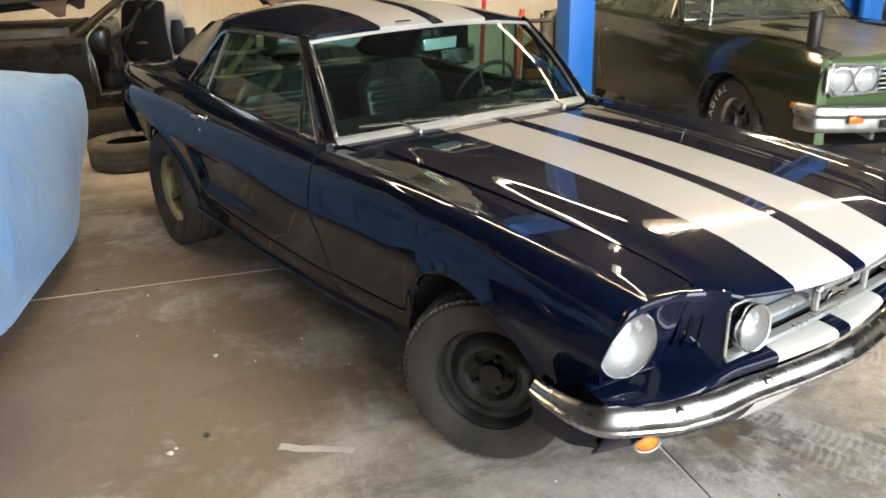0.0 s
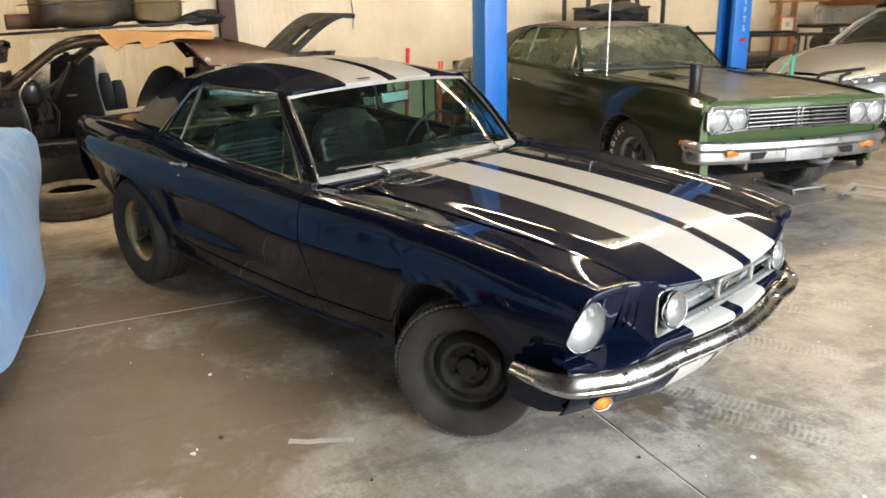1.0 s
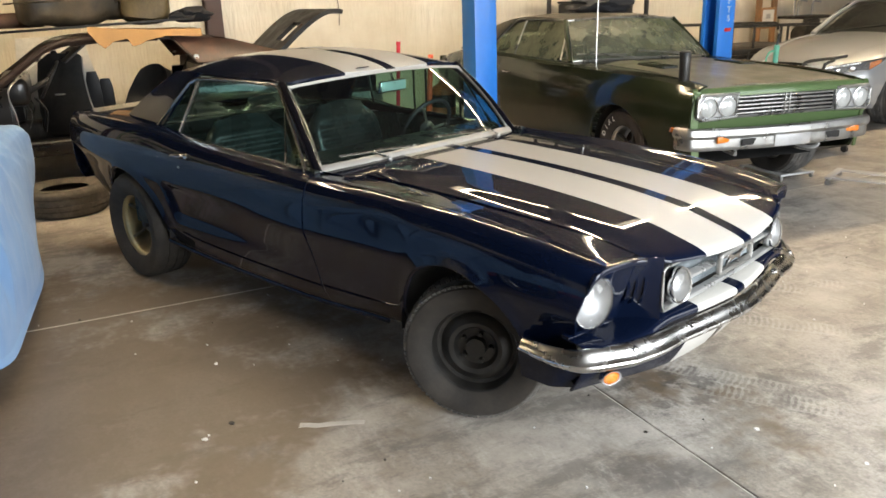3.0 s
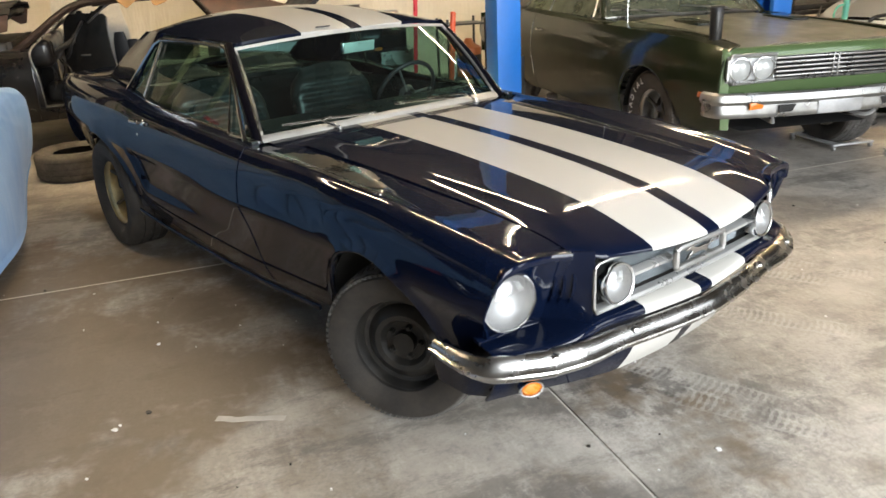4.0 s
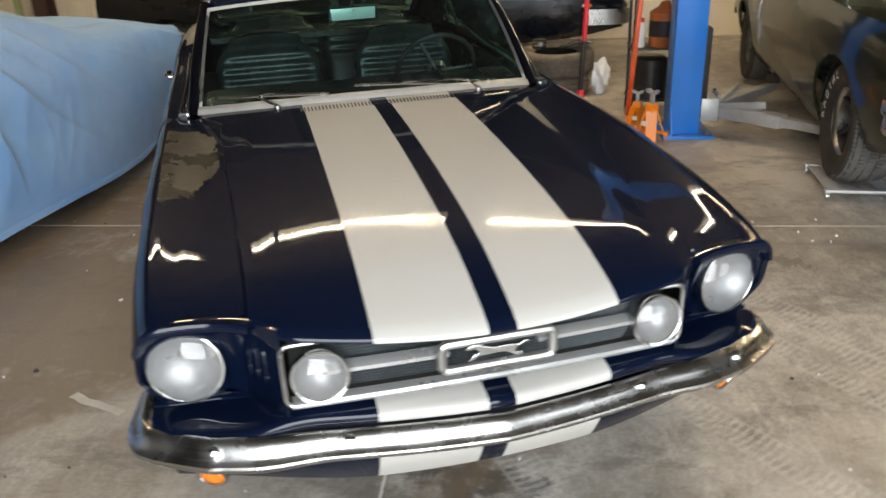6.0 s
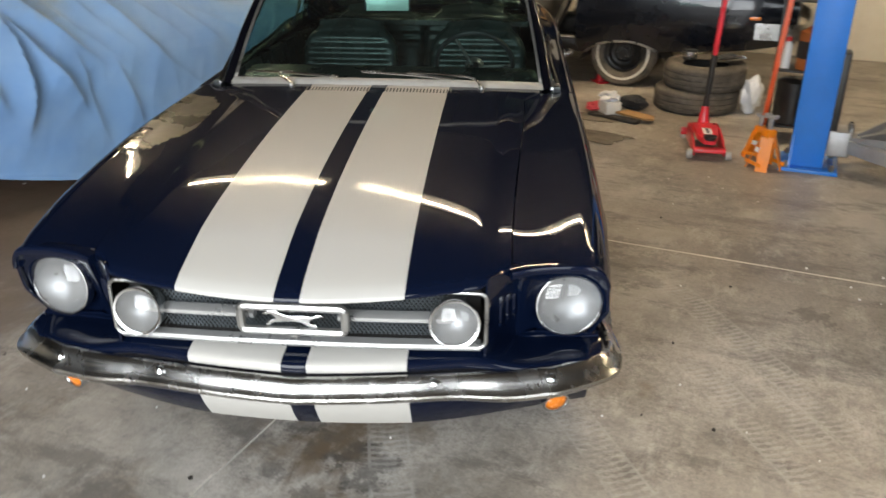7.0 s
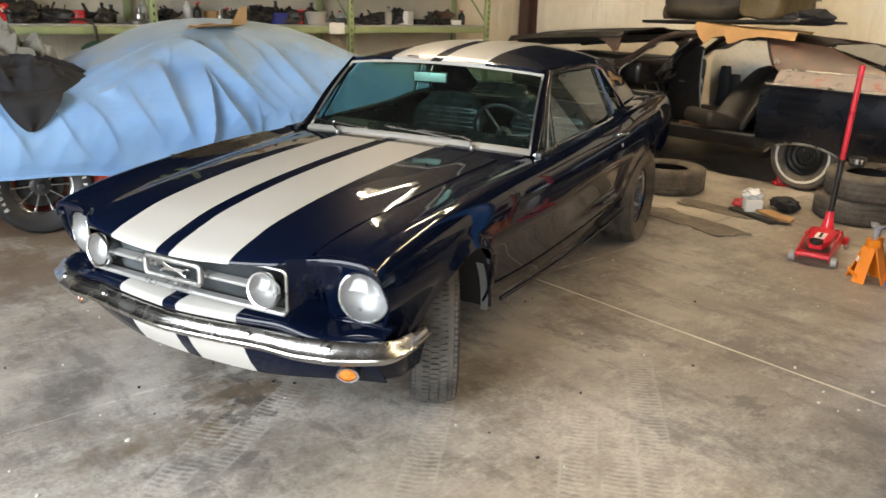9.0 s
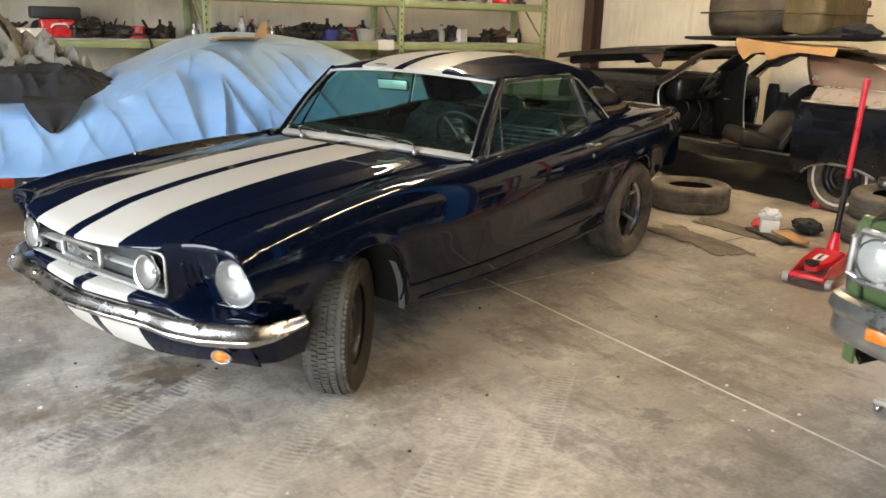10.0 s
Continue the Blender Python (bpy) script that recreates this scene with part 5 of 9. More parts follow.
        part("tyre", tyre_mesh(0.290, 0.19, 0.181, 90), [RUBBER, TREAD], w, "worn road tyre with dusty tread")
        tread_blocks(0.290, 0.19, w)
        steel_rim(0.181, 0.19, w, STEEL_BLACK, STEEL_BLACK)
        w = wheel_at(car, -2.635, side * 0.70, 0.332, side, 0, "tarnished five-spoke wheel on a wide tyre")
        # left rear wheel gets paler rubber and brighter metal than the right
        part("tyre", tyre_mesh(0.332, 0.25, 0.195, 90), [RUBBER, RUBBER] if side < 0 else [OLD_RUBBER, OLD_RUBBER], w)
        spoke_rim(0.195, 0.25, w, DULL_SPOKE if side < 0 else ALLOY, 5, 0.075, BRASS_RIM if side < 0 else CHROME, 0.30, 0.24, DARK_ALLOY)
    return car


coupe()


# ---- car shells ----
class Shell:
    """Body sides of a car from tables along its length (x ahead): half width, shoulder, sill, inner top edge."""

    def __init__(self, half, belt, sill, inner, arches, flank, rise=0.012, lean=0.0, front=0.7):
        self.half, self.belt, self.sill, self.inner, self.arches, self.flank = half, belt, sill, inner, arches, flank
        self.rise, self.lean, self.front = rise, lean, front

    def y(self, x, z):
        lo, hi = curve_table(self.sill, x), curve_table(self.belt, x)
        return curve_table(self.half, x) + curve_table(self.flank, max(0, min(1, (z - lo) / (hi - lo))))

    def point(self, x, q):
        lo, hi = curve_table(self.sill, x), curve_table(self.belt, x)
        if q <= 1:
            z = lo + (hi - lo) * q
            y = self.y(x, z)
        else:
            k = q - 1
            y0, y1 = curve_table(self.half, x) + self.flank[-1][1], curve_table(self.inner, x)
            y, z = y0 + (y1 - y0) * k, hi + self.rise * ease(0, 1, k) + 0.006 * math.sin(math.pi * k)
        return x - self.lean * (hi - z) * ease(self.front - 0.4, self.front, x), y, z

    def panel(self, x0, x1, n, rows=22, hole=None):
        qs = span(0, 0.9, rows) + [0.93, 0.965, 1.0] + [1 + k for k in (0.08, 0.2, 0.4, 0.7, 1.0)]

        def keep(x, q):
            p = self.point(x, q)
            if hole and hole(p[0], p[2]):
                return False
            return all(((p[0] - a) / rx) ** 2 + ((p[2] - c) / rz) ** 2 > 1 for a, c, rx, rz in self.arches)

        bm = grid(span(x0, x1, n), qs, self.point, keep=keep)
        for v in bm.verts:
            if not v.is_boundary:
                continue
            for a, c, rx, rz in self.arches:
                d = math.hypot((v.co.x - a) / rx, (v.co.z - c) / rz)
                if 0.8 < d < 1.2 and curve_table(self.sill, v.co.x) + 0.012 < v.co.z < c + rz + 0.03:
                    v.co.x, v.co.z = a + (v.co.x - a) / d, c + (v.co.z - c) / d
                    v.co.y = self.y(v.co.x, v.co.z)
        return bm

    def lip(self, arch, r=0.01):
        a, c, rx, rz = arch
        pts = []
        for k in range(41):
            ang = math.pi * (k / 40 * 1.12 - 0.06)
            x, z = a + (rx - 0.004) * math.cos(ang), c + (rz - 0.004) * math.sin(ang)
            if z > curve_table(self.sill, x):
                pts.append((x, self.y(x, z) + 0.003, z))
        return tube(pts, r, 8)


def text_mesh(word, size, depth=0.002):
    """Letters of the built-in font as a bmesh, centred, facing +z."""
    cu = bpy.data.curves.new("letters", "FONT")
    cu.body, cu.size, cu.extrude, cu.align_x, cu.align_y = word, size, depth, "CENTER", "CENTER"
    ob = bpy.data.objects.new("letters", cu)
    me = ob.to_mesh()
    bm = bmesh.new()
    bm.from_mesh(me)
    ob.to_mesh_clear()
    bpy.data.objects.remove(ob)
    bpy.data.curves.remove(cu)
    return bm


def tyre_letters(word, radius, z, size, wheel, mat, mid=90.0, step=11.0):
    """Raised letters round a tyre's outer wall, each a part."""
    for i, ch in enumerate(word):
        a = radians(mid + (len(word) - 1) / 2 * step - i * step)
        bm = text_mesh(ch, size)
        m = Matrix.Translation((radius * math.cos(a), radius * math.sin(a), z)) @ Matrix.Rotation(a - math.pi / 2, 4, "Z")
        bmesh.ops.transform(bm, matrix=m, verts=bm.verts[:])
        part("raised_letter", bm, mat, wheel, smooth=0)


# ---- the green hardtop ----
def green_hardtop():
    car = thing("hardtop_car", pose(-1.131, 3.552, 0.0, -1.0, 0, -24.0), "dusty green two-door hardtop with a dark vinyl roof", "car")
    FL = [(0.0, -0.10), (0.12, -0.06), (0.35, -0.02), (0.55, 0.0), (0.72, -0.004), (0.88, -0.025), (1.0, -0.06)]
    arch_f, arch_r = (0.08, 0.38, 0.40, 0.37), (-2.946, 0.36, 0.42, 0.36)
    sh = Shell(half=[(-4.15, 0.86), (-3.6, 0.93), (-2.5, 0.965), (-1.0, 0.965), (0.0, 0.955), (0.6, 0.90), (0.88, 0.836)],
               belt=[(-4.15, 0.88), (-3.5, 0.97), (-2.7, 1.005), (-1.6, 0.985), (-0.6, 0.975), (0.2, 0.962), (0.6, 0.940), (0.88, 0.912)],
               sill=[(-4.15, 0.45), (-3.5, 0.36), (-2.4, 0.27), (-0.6, 0.27), (0.45, 0.32), (0.88, 0.40)],
               inner=[(-4.15, 0.70), (-2.7, 0.72), (-0.75, 0.78), (-0.6, 0.70), (0.88, 0.72)], arches=(arch_f, arch_r), flank=FL, rise=0.02, lean=0.05, front=0.88)
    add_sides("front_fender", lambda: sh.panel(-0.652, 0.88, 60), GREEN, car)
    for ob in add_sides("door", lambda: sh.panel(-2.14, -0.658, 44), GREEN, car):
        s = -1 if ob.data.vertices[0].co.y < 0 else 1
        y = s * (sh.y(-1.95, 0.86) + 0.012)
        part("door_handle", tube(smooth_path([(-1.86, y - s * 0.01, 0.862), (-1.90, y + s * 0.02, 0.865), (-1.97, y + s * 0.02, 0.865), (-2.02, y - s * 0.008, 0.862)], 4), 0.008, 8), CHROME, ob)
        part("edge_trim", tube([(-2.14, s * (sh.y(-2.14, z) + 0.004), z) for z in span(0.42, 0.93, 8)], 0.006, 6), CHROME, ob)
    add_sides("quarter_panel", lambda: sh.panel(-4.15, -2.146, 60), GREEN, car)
    for arch in (arch_f, arch_r):
        add_sides("wheel_arch_lip", lambda: sh.lip(arch), GREEN, car, thick=0)

        def well():
            return wheel_well(arch, 0.88, 0.45)
        add_sides("wheel_housing", well, UNDER, car, thick=0)
    part("underbody", grid(span(-4.0, 0.7, 6), span(-0.52, 0.52, 4), lambda x, y: (x, y, 0.34)), UNDER, car)
    # bonnet with two scoop slots, cowl
    hz = [(-0.70, 1.015), (-0.3, 1.004), (0.3, 0.982), (0.7, 0.958), (0.90, 0.932)]
    hood = solid(part("hood", grid(span(-0.66, 0.86, 24), span(-0.71, 0.71, 24), lambda x, y: (x + 0.03 * (1 - (y / 0.71) ** 2) * ease(0.4, 0.86, x), y, curve_table(hz, x) - 0.022 * (y / 0.7) ** 2 + 0.010 * ease(0.32, 0.24, abs(abs(y) - 0.40) * 2.2))), GREEN_DUST, car, "dust-covered green bonnet"), 0.012)
    for s in (-1, 1):
        sc = box((0.36, 0.16, 0.03), pose(-0.16, s * 0.40, 1.006, 0, 1.5, 0), None, 0.012)
        b = part("hood_scoop", sc, GREEN, hood)
        part("scoop_slot", box((0.012, 0.13, 0.014), pose(0.026, s * 0.40, 1.003), None, 0.003), TRIM_BLACK, b)
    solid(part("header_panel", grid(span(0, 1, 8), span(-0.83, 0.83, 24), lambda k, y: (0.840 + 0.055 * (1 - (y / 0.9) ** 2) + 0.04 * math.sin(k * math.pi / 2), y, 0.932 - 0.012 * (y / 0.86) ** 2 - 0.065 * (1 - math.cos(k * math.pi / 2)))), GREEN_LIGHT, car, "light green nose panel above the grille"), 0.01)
    part("cowl_panel", grid(span(-0.66, -0.88, 4), span(-0.76, 0.76, 12), lambda x, y: (x - 0.04 * (y / 0.76) ** 2, y, 1.015 - 0.02 * (y / 0.76) ** 2)), GREEN, car)

    def ws(k, y, out=0.0):
        b = Vector((-0.82 - 0.14 * (y / 0.76) ** 2, y, 1.02 - 0.02 * (y / 0.76) ** 2))
        yt = y * 0.60 / 0.76
        t = Vector((-1.26 - 0.09 * (yt / 0.6) ** 2, yt, 1.378 - 0.028 * (yt / 0.6) ** 2))
        return b.lerp(t, k) + Vector((0.62, 0, 0.78)) * (0.02 * math.sin(math.pi * k) + out)

    pane = part("windscreen", grid(span(0.02, 0.98, 8), span(-0.75, 0.75, 16), ws), GLASS_DUST, car, "dusty windscreen")
    pane.visible_shadow = False
    ring = [ws(0, y, 0.004) for y in span(-0.76, 0.76, 16)] + [ws(1, y, 0.004) for y in span(0.76, -0.76, 16)]
    part("windscreen_trim", tube(ring, 0.012, 6, closed=True), DULL_CHROME, car)
    rz = [(-3.3, 1.20), (-2.8, 1.350), (-2.3, 1.415), (-1.7, 1.418), (-1.35, 1.392), (-1.24, 1.376)]

    def roof(k, y):
        x0, x1 = ws(1, y * 0.76 / 0.60).x, -3.30
        x = x0 + (x1 - x0) * k
        return x, y * (1 + 0.04 * ease(0.5, 1, k)), curve_table(rz, x) - 0.036 * abs(y / 0.60) ** 2.5

    solid(part("roof", grid(span(0, 1, 26), span(-0.60, 0.60, 20), roof), VINYL_TOP, car, "dark vinyl-covered roof"), 0.015)

    def sail(u, v):
        xt = -2.42 - 0.88 * u
        k = (xt + 1.35) / (-3.30 + 1.35)
        top = Vector(roof(k, 0.60))
        top.x = xt
        bot = Vector((-2.78 - 0.95 * u, 0.755 - 0.03 * u, 1.02 - 0.02 * u))
        return top.lerp(bot, v) + Vector((0, 0.03 * math.sin(math.pi * v), 0))

    add_sides("sail_panel", lambda: grid(span(0, 1, 12), span(0, 1, 10), sail), VINYL_TOP, car)
    part("rear_window", grid(span(0, 1, 4), span(-0.6, 0.6, 8), lambda k, y: (-3.30 - 0.35 * k, y, 1.15 - 0.16 * k)), GLASS_DUST, car)
    part("trunk_lid", grid(span(-3.6, -4.15, 6), span(-0.72, 0.72, 8), lambda x, y: (x, y, curve_table(sh.belt, x) + 0.035)), GREEN, car)
    part("tail_panel", grid(span(0.45, 0.90, 4), span(-0.84, 0.84, 8), lambda z, y: (-4.15, y, z)), GREEN, car)

    def win(x, z):
        return Vector((x, 0.80 - (z - 0.97) * 0.52, z))

    def sheet(outline):
        def make():
            bm = bmesh.new()
            bm.faces.new([bm.verts.new(win(x, z)) for x, z in outline])
            return bm
        return make

    for nm, o in (("vent_window", [(-0.95, 1.0), (-1.12, 1.003), (-1.27, 1.285)]), ("door_window", [(-1.13, 1.003), (-2.10, 1.015), (-2.17, 1.345), (-1.36, 1.345), (-1.28, 1.29)]), ("quarter_window", [(-2.12, 1.015), (-2.76, 1.02), (-2.42, 1.315), (-2.19, 1.345)])):
        for ob in add_sides(nm, sheet(o), GLASS_DUST, car, thick=0, smooth=0):
            ob.visible_shadow = False
    add_sides("windscreen_pillar", lambda: tube([Vector((-0.96, 0.775, 0.995)).lerp(Vector((-1.35, 0.612, 1.355)), t) for t in span(0, 1, 6)], 0.026, 8), GREEN, car, thick=0)
    add_sides("drip_rail", lambda: tube(smooth_path([win(-0.97, 1.0), win(-1.30, 1.315), win(-1.42, 1.358), win(-2.15, 1.362), win(-2.45, 1.325), win(-2.79, 1.02)], 5), 0.009, 6), DULL_CHROME, car, thick=0)
    add_sides("window_divider", lambda: tube([win(-2.11, 1.01), win(-2.18, 1.352)], 0.011, 6), DULL_CHROME, car, thick=0)
    add_sides("vent_divider", lambda: tube([win(-1.125, 1.0), win(-1.275, 1.295)], 0.010, 6), DULL_CHROME, car, thick=0)
    for s in (-1, 1):
        wp = part("wiper", tube([(-0.76, s * 0.30 + 0.1, 1.035), ws(0.10, s * 0.30 - 0.30, 0.03)], 0.006, 6), DULL_CHROME, car)
        part("wiper_blade", tube([ws(0.05, s * 0.30 + 0.05, 0.025), ws(0.12, s * 0.30 - 0.42, 0.025)], 0.007, 6), DULL_CHROME, wp)
    # cabin
    tub = bmesh.new()
    box((2.4, 1.5, 0.03), Matrix.Translation((-1.9, 0, 0.42)), tub)
    box((0.2, 1.45, 0.16), Matrix.Translation((-1.0, 0, 0.92)), tub, 0.04)
    part("cabin_tub", tub, VINYL, car)
    for y in (-0.38, 0.38):
        st = part("front_seat", box((0.5, 0.56, 0.2), Matrix.Translation((-1.85, y, 0.6)), None, 0.06, 3), VINYL, car)
        part("backrest", box((0.16, 0.54, 0.62), pose(-2.14, y, 0.88, 0, -16, 0), None, 0.06, 3), VINYL, st)
    # nose
    part("grille_backing", grid(span(-0.78, 0.78, 4), span(0.67, 0.90, 2), lambda y, z: (0.83, y, z)), UNDER, car)
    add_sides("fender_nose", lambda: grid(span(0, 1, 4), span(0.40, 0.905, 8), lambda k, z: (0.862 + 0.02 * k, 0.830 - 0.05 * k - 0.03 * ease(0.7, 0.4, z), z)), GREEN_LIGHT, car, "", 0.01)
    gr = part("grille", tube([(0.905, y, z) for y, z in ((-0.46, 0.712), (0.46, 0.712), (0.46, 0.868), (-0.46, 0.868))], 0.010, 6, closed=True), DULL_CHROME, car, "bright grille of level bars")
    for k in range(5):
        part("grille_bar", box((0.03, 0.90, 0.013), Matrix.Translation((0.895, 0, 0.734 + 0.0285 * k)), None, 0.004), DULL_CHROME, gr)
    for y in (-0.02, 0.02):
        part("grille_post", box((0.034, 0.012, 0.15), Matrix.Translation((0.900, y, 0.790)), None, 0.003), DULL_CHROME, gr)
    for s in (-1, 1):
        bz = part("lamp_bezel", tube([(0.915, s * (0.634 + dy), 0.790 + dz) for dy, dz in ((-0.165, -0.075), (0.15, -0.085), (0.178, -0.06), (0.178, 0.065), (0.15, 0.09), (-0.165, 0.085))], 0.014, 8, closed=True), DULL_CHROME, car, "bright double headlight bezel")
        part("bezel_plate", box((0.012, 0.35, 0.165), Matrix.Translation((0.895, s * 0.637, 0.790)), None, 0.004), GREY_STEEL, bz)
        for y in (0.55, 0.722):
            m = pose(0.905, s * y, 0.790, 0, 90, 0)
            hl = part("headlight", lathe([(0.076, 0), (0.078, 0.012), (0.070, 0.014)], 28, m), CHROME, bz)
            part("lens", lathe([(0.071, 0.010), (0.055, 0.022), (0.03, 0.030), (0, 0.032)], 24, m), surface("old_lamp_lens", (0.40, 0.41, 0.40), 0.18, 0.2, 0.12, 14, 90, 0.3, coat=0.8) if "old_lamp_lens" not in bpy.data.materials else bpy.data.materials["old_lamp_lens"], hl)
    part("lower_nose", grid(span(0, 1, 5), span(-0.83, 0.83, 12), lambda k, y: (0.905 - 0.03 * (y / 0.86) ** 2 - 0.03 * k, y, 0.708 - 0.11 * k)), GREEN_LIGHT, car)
    bpath = smooth_path([(0.76, -0.875, 0.566), (0.83, -0.868, 0.566), (0.91, -0.81, 0.566), (0.966, -0.49, 0.564), (0.988, 0.0, 0.562), (0.966, 0.49, 0.564), (0.91, 0.81, 0.566), (0.83, 0.868, 0.566), (0.76, 0.875, 0.566)], 6)
    bprof = [(-0.03, 0.075), (0.0, 0.080), (0.020, 0.068), (0.028, 0.046), (0.030, 0.026), (0.020, 0.010), (0.008, 0.0), (0.012, -0.050), (0.010, -0.072), (0.0, -0.084), (-0.02, -0.086), (-0.03, 0.0)]
    bp = part("front_bumper", sweep(bpath, bprof), DULL_CHROME, car, "dull dusty chrome bumper")
    for s in (-1, 1):
        part("turn_signal", box((0.014, 0.15, 0.046), pose(0.966, s * 0.60, 0.562, 0, 0, -s * 9), None, 0.01), AMBER, bp, "amber turn signal")
        part("bumper_slot", box((0.008, 0.21, 0.050), pose(0.985, s * 0.36, 0.536, 0, 0, -s * 4), None, 0.012), UNDER, bp)
        part("side_marker", box((0.11, 0.010, 0.036), pose(0.70, s * (sh.y(0.70, 0.62) + 0.004), 0.620, 0, 0, s * 8), None, 0.004), AMBER, car, "amber side marker")
    part("plate_holder", box((0.010, 0.34, 0.12), pose(1.001, 0, 0.545), None, 0.004), GREY_STEEL, bp)
    for y in (-0.70, -0.16, 0.16, 0.70):
        part("bumper_bolt", lathe([(0.012, 0), (0.010, 0.006), (0, 0.008)], 12, pose(0.985 - 0.075 * abs(y) + 0.010, y, 0.614, 0, 60, 0)), CHROME, bp)
    solid(part("lower_valance", grid(span(0, 1, 5), span(-0.76, 0.76, 14), lambda k, y: (0.90 - 0.09 * (y / 0.76) ** 2 - 0.16 * k + 0.03 * math.sin(math.pi * k), y, 0.515 - 0.075 * k)), RAW, car, "pale dented lower apron"), 0.006)
    for s in (-1, 1):
        part("apron_brace", tube(smooth_path([(0.88, s * 0.42, 0.50), (0.86, s * 0.40, 0.43), (0.80, s * 0.36, 0.41), (0.60, s * 0.34, 0.43)], 4), 0.014, 6), GREY_STEEL, car)
    part("radio_antenna", tube([(-0.48, -0.80, 0.975), (-0.49, -0.80, 1.95)], [0.006, 0.003], 6), CHROME, car)
    # wheels
    for s in (-1, 1):
        w = wheel_at(car, 0.09, s * 0.77, 0.372, s, 0, "five-spoke wheel with white lettered tyre")
        part("tyre", tyre_mesh(0.335, 0.26, 0.195, 80), [RUBBER, TREAD], w)
        spoke_rim(0.195, 0.26, w, DARK_ALLOY, 5, 0.07, ALLOY, 0.34, 0.34, DARK_ALLOY)
        tread_blocks(0.335, 0.26, w)
        tyre_letters("RADIAL", 0.262, 0.1285, 0.062, w, SOLAR, 150 if s < 0 else 30, 14)
        w = wheel_at(car, -2.946, s * 0.76, 0.345, s, 0)
        part("tyre", tyre_mesh(0.340, 0.27, 0.195, 60), [RUBBER, TREAD], w)
        spoke_rim(0.195, 0.27, w, DARK_ALLOY, 5, 0.07, ALLOY, 0.34, 0.34, DARK_ALLOY)
    return car


green_hardtop()


def wheel_dolly(m, label="grey steel wheel dolly on castors under a tyre"):
    d = thing("wheel_dolly", m, label, "dolly", "wheel dollies")
    part("cradle", plate([(-0.30, -0.20), (0.30, -0.20), (0.30, -0.13), (0.0, -0.10), (-0.30, -0.13)], 0.012, Matrix.Translation((0, 0, 0.055))), GREY_STEEL, d)
    part("cradle", plate([(-0.30, 0.20), (0.30, 0.20), (0.30, 0.13), (0.0, 0.10), (-0.30, 0.13)], 0.012, Matrix.Translation((0, 0, 0.055))), GREY_STEEL, d)
    for x in (-0.28, 0.28):
        part("rail", box((0.05, 0.44, 0.02), Matrix.Translation((x, 0, 0.062)), None, 0.004), GREY_STEEL, d)
        for y in (-0.20, 0.20):
            c = part("castor", lathe([(0.0, -0.012), (0.022, -0.012), (0.025, 0), (0.022, 0.012), (0, 0.012)], 16, pose(x, y, 0.026, 90, 0, 0)), DULL_CHROME, d)
            part("fork", box((0.03, 0.034, 0.022), Matrix.Translation((x, y, 0.047)), None, 0.004), DULL_CHROME, c)
    return d


GCAR = pose(-1.131, 3.552, 0.0, 0, 0, -24.0)
wheel_dolly(GCAR @ pose(0.09, -0.77, 0.0) @ Matrix.Scale(0.85, 4))
wheel_dolly(GCAR @ pose(0.09, 0.77, 0.0) @ Matrix.Scale(0.85, 4))
wheel_dolly(GCAR @ pose(0.75, 1.15, 0.0, 0, 0, 30), "empty grey wheel dolly on castors on the floor")

mug = thing("tumbler", GCAR @ pose(0.655, -0.735, 0.958, 2, 3, 0), "tall black drink tumbler standing on the green fender", "tumbler")
part("cup", lathe([(0, 0), (0.036, 0), (0.040, 0.01), (0.042, 0.20), (0.040, 0.205)], 24), STEEL_BLACK, mug)
part("lid", lathe([(0.043, 0.20), (0.044, 0.225), (0.038, 0.232), (0, 0.234)], 24), TRIM_BLACK, mug)
part("base_ring", lathe([(0.0395, 0.0), (0.0405, 0.012), (0.0395, 0.02)], 24), DULL_CHROME, mug)
bag = mesh_object("plastic_roll", lump((0.55, 0.75, 0.20), 5, GCAR @ pose(-1.95, 0.18, 1.485, 0, 0, 12), None, 0.35, 3), CLOTH_BLACK)
tagged(bag, "black plastic bundle lying on the green car's roof", "bundle")


# ---- two-post lift ----
def bolt(m, parent, r=0.012, h=0.012):
    return part("bolt", lathe([(r, 0), (r, h * 0.7), (r * 0.7, h), (0, h)], 6, m), DULL_CHROME, parent)


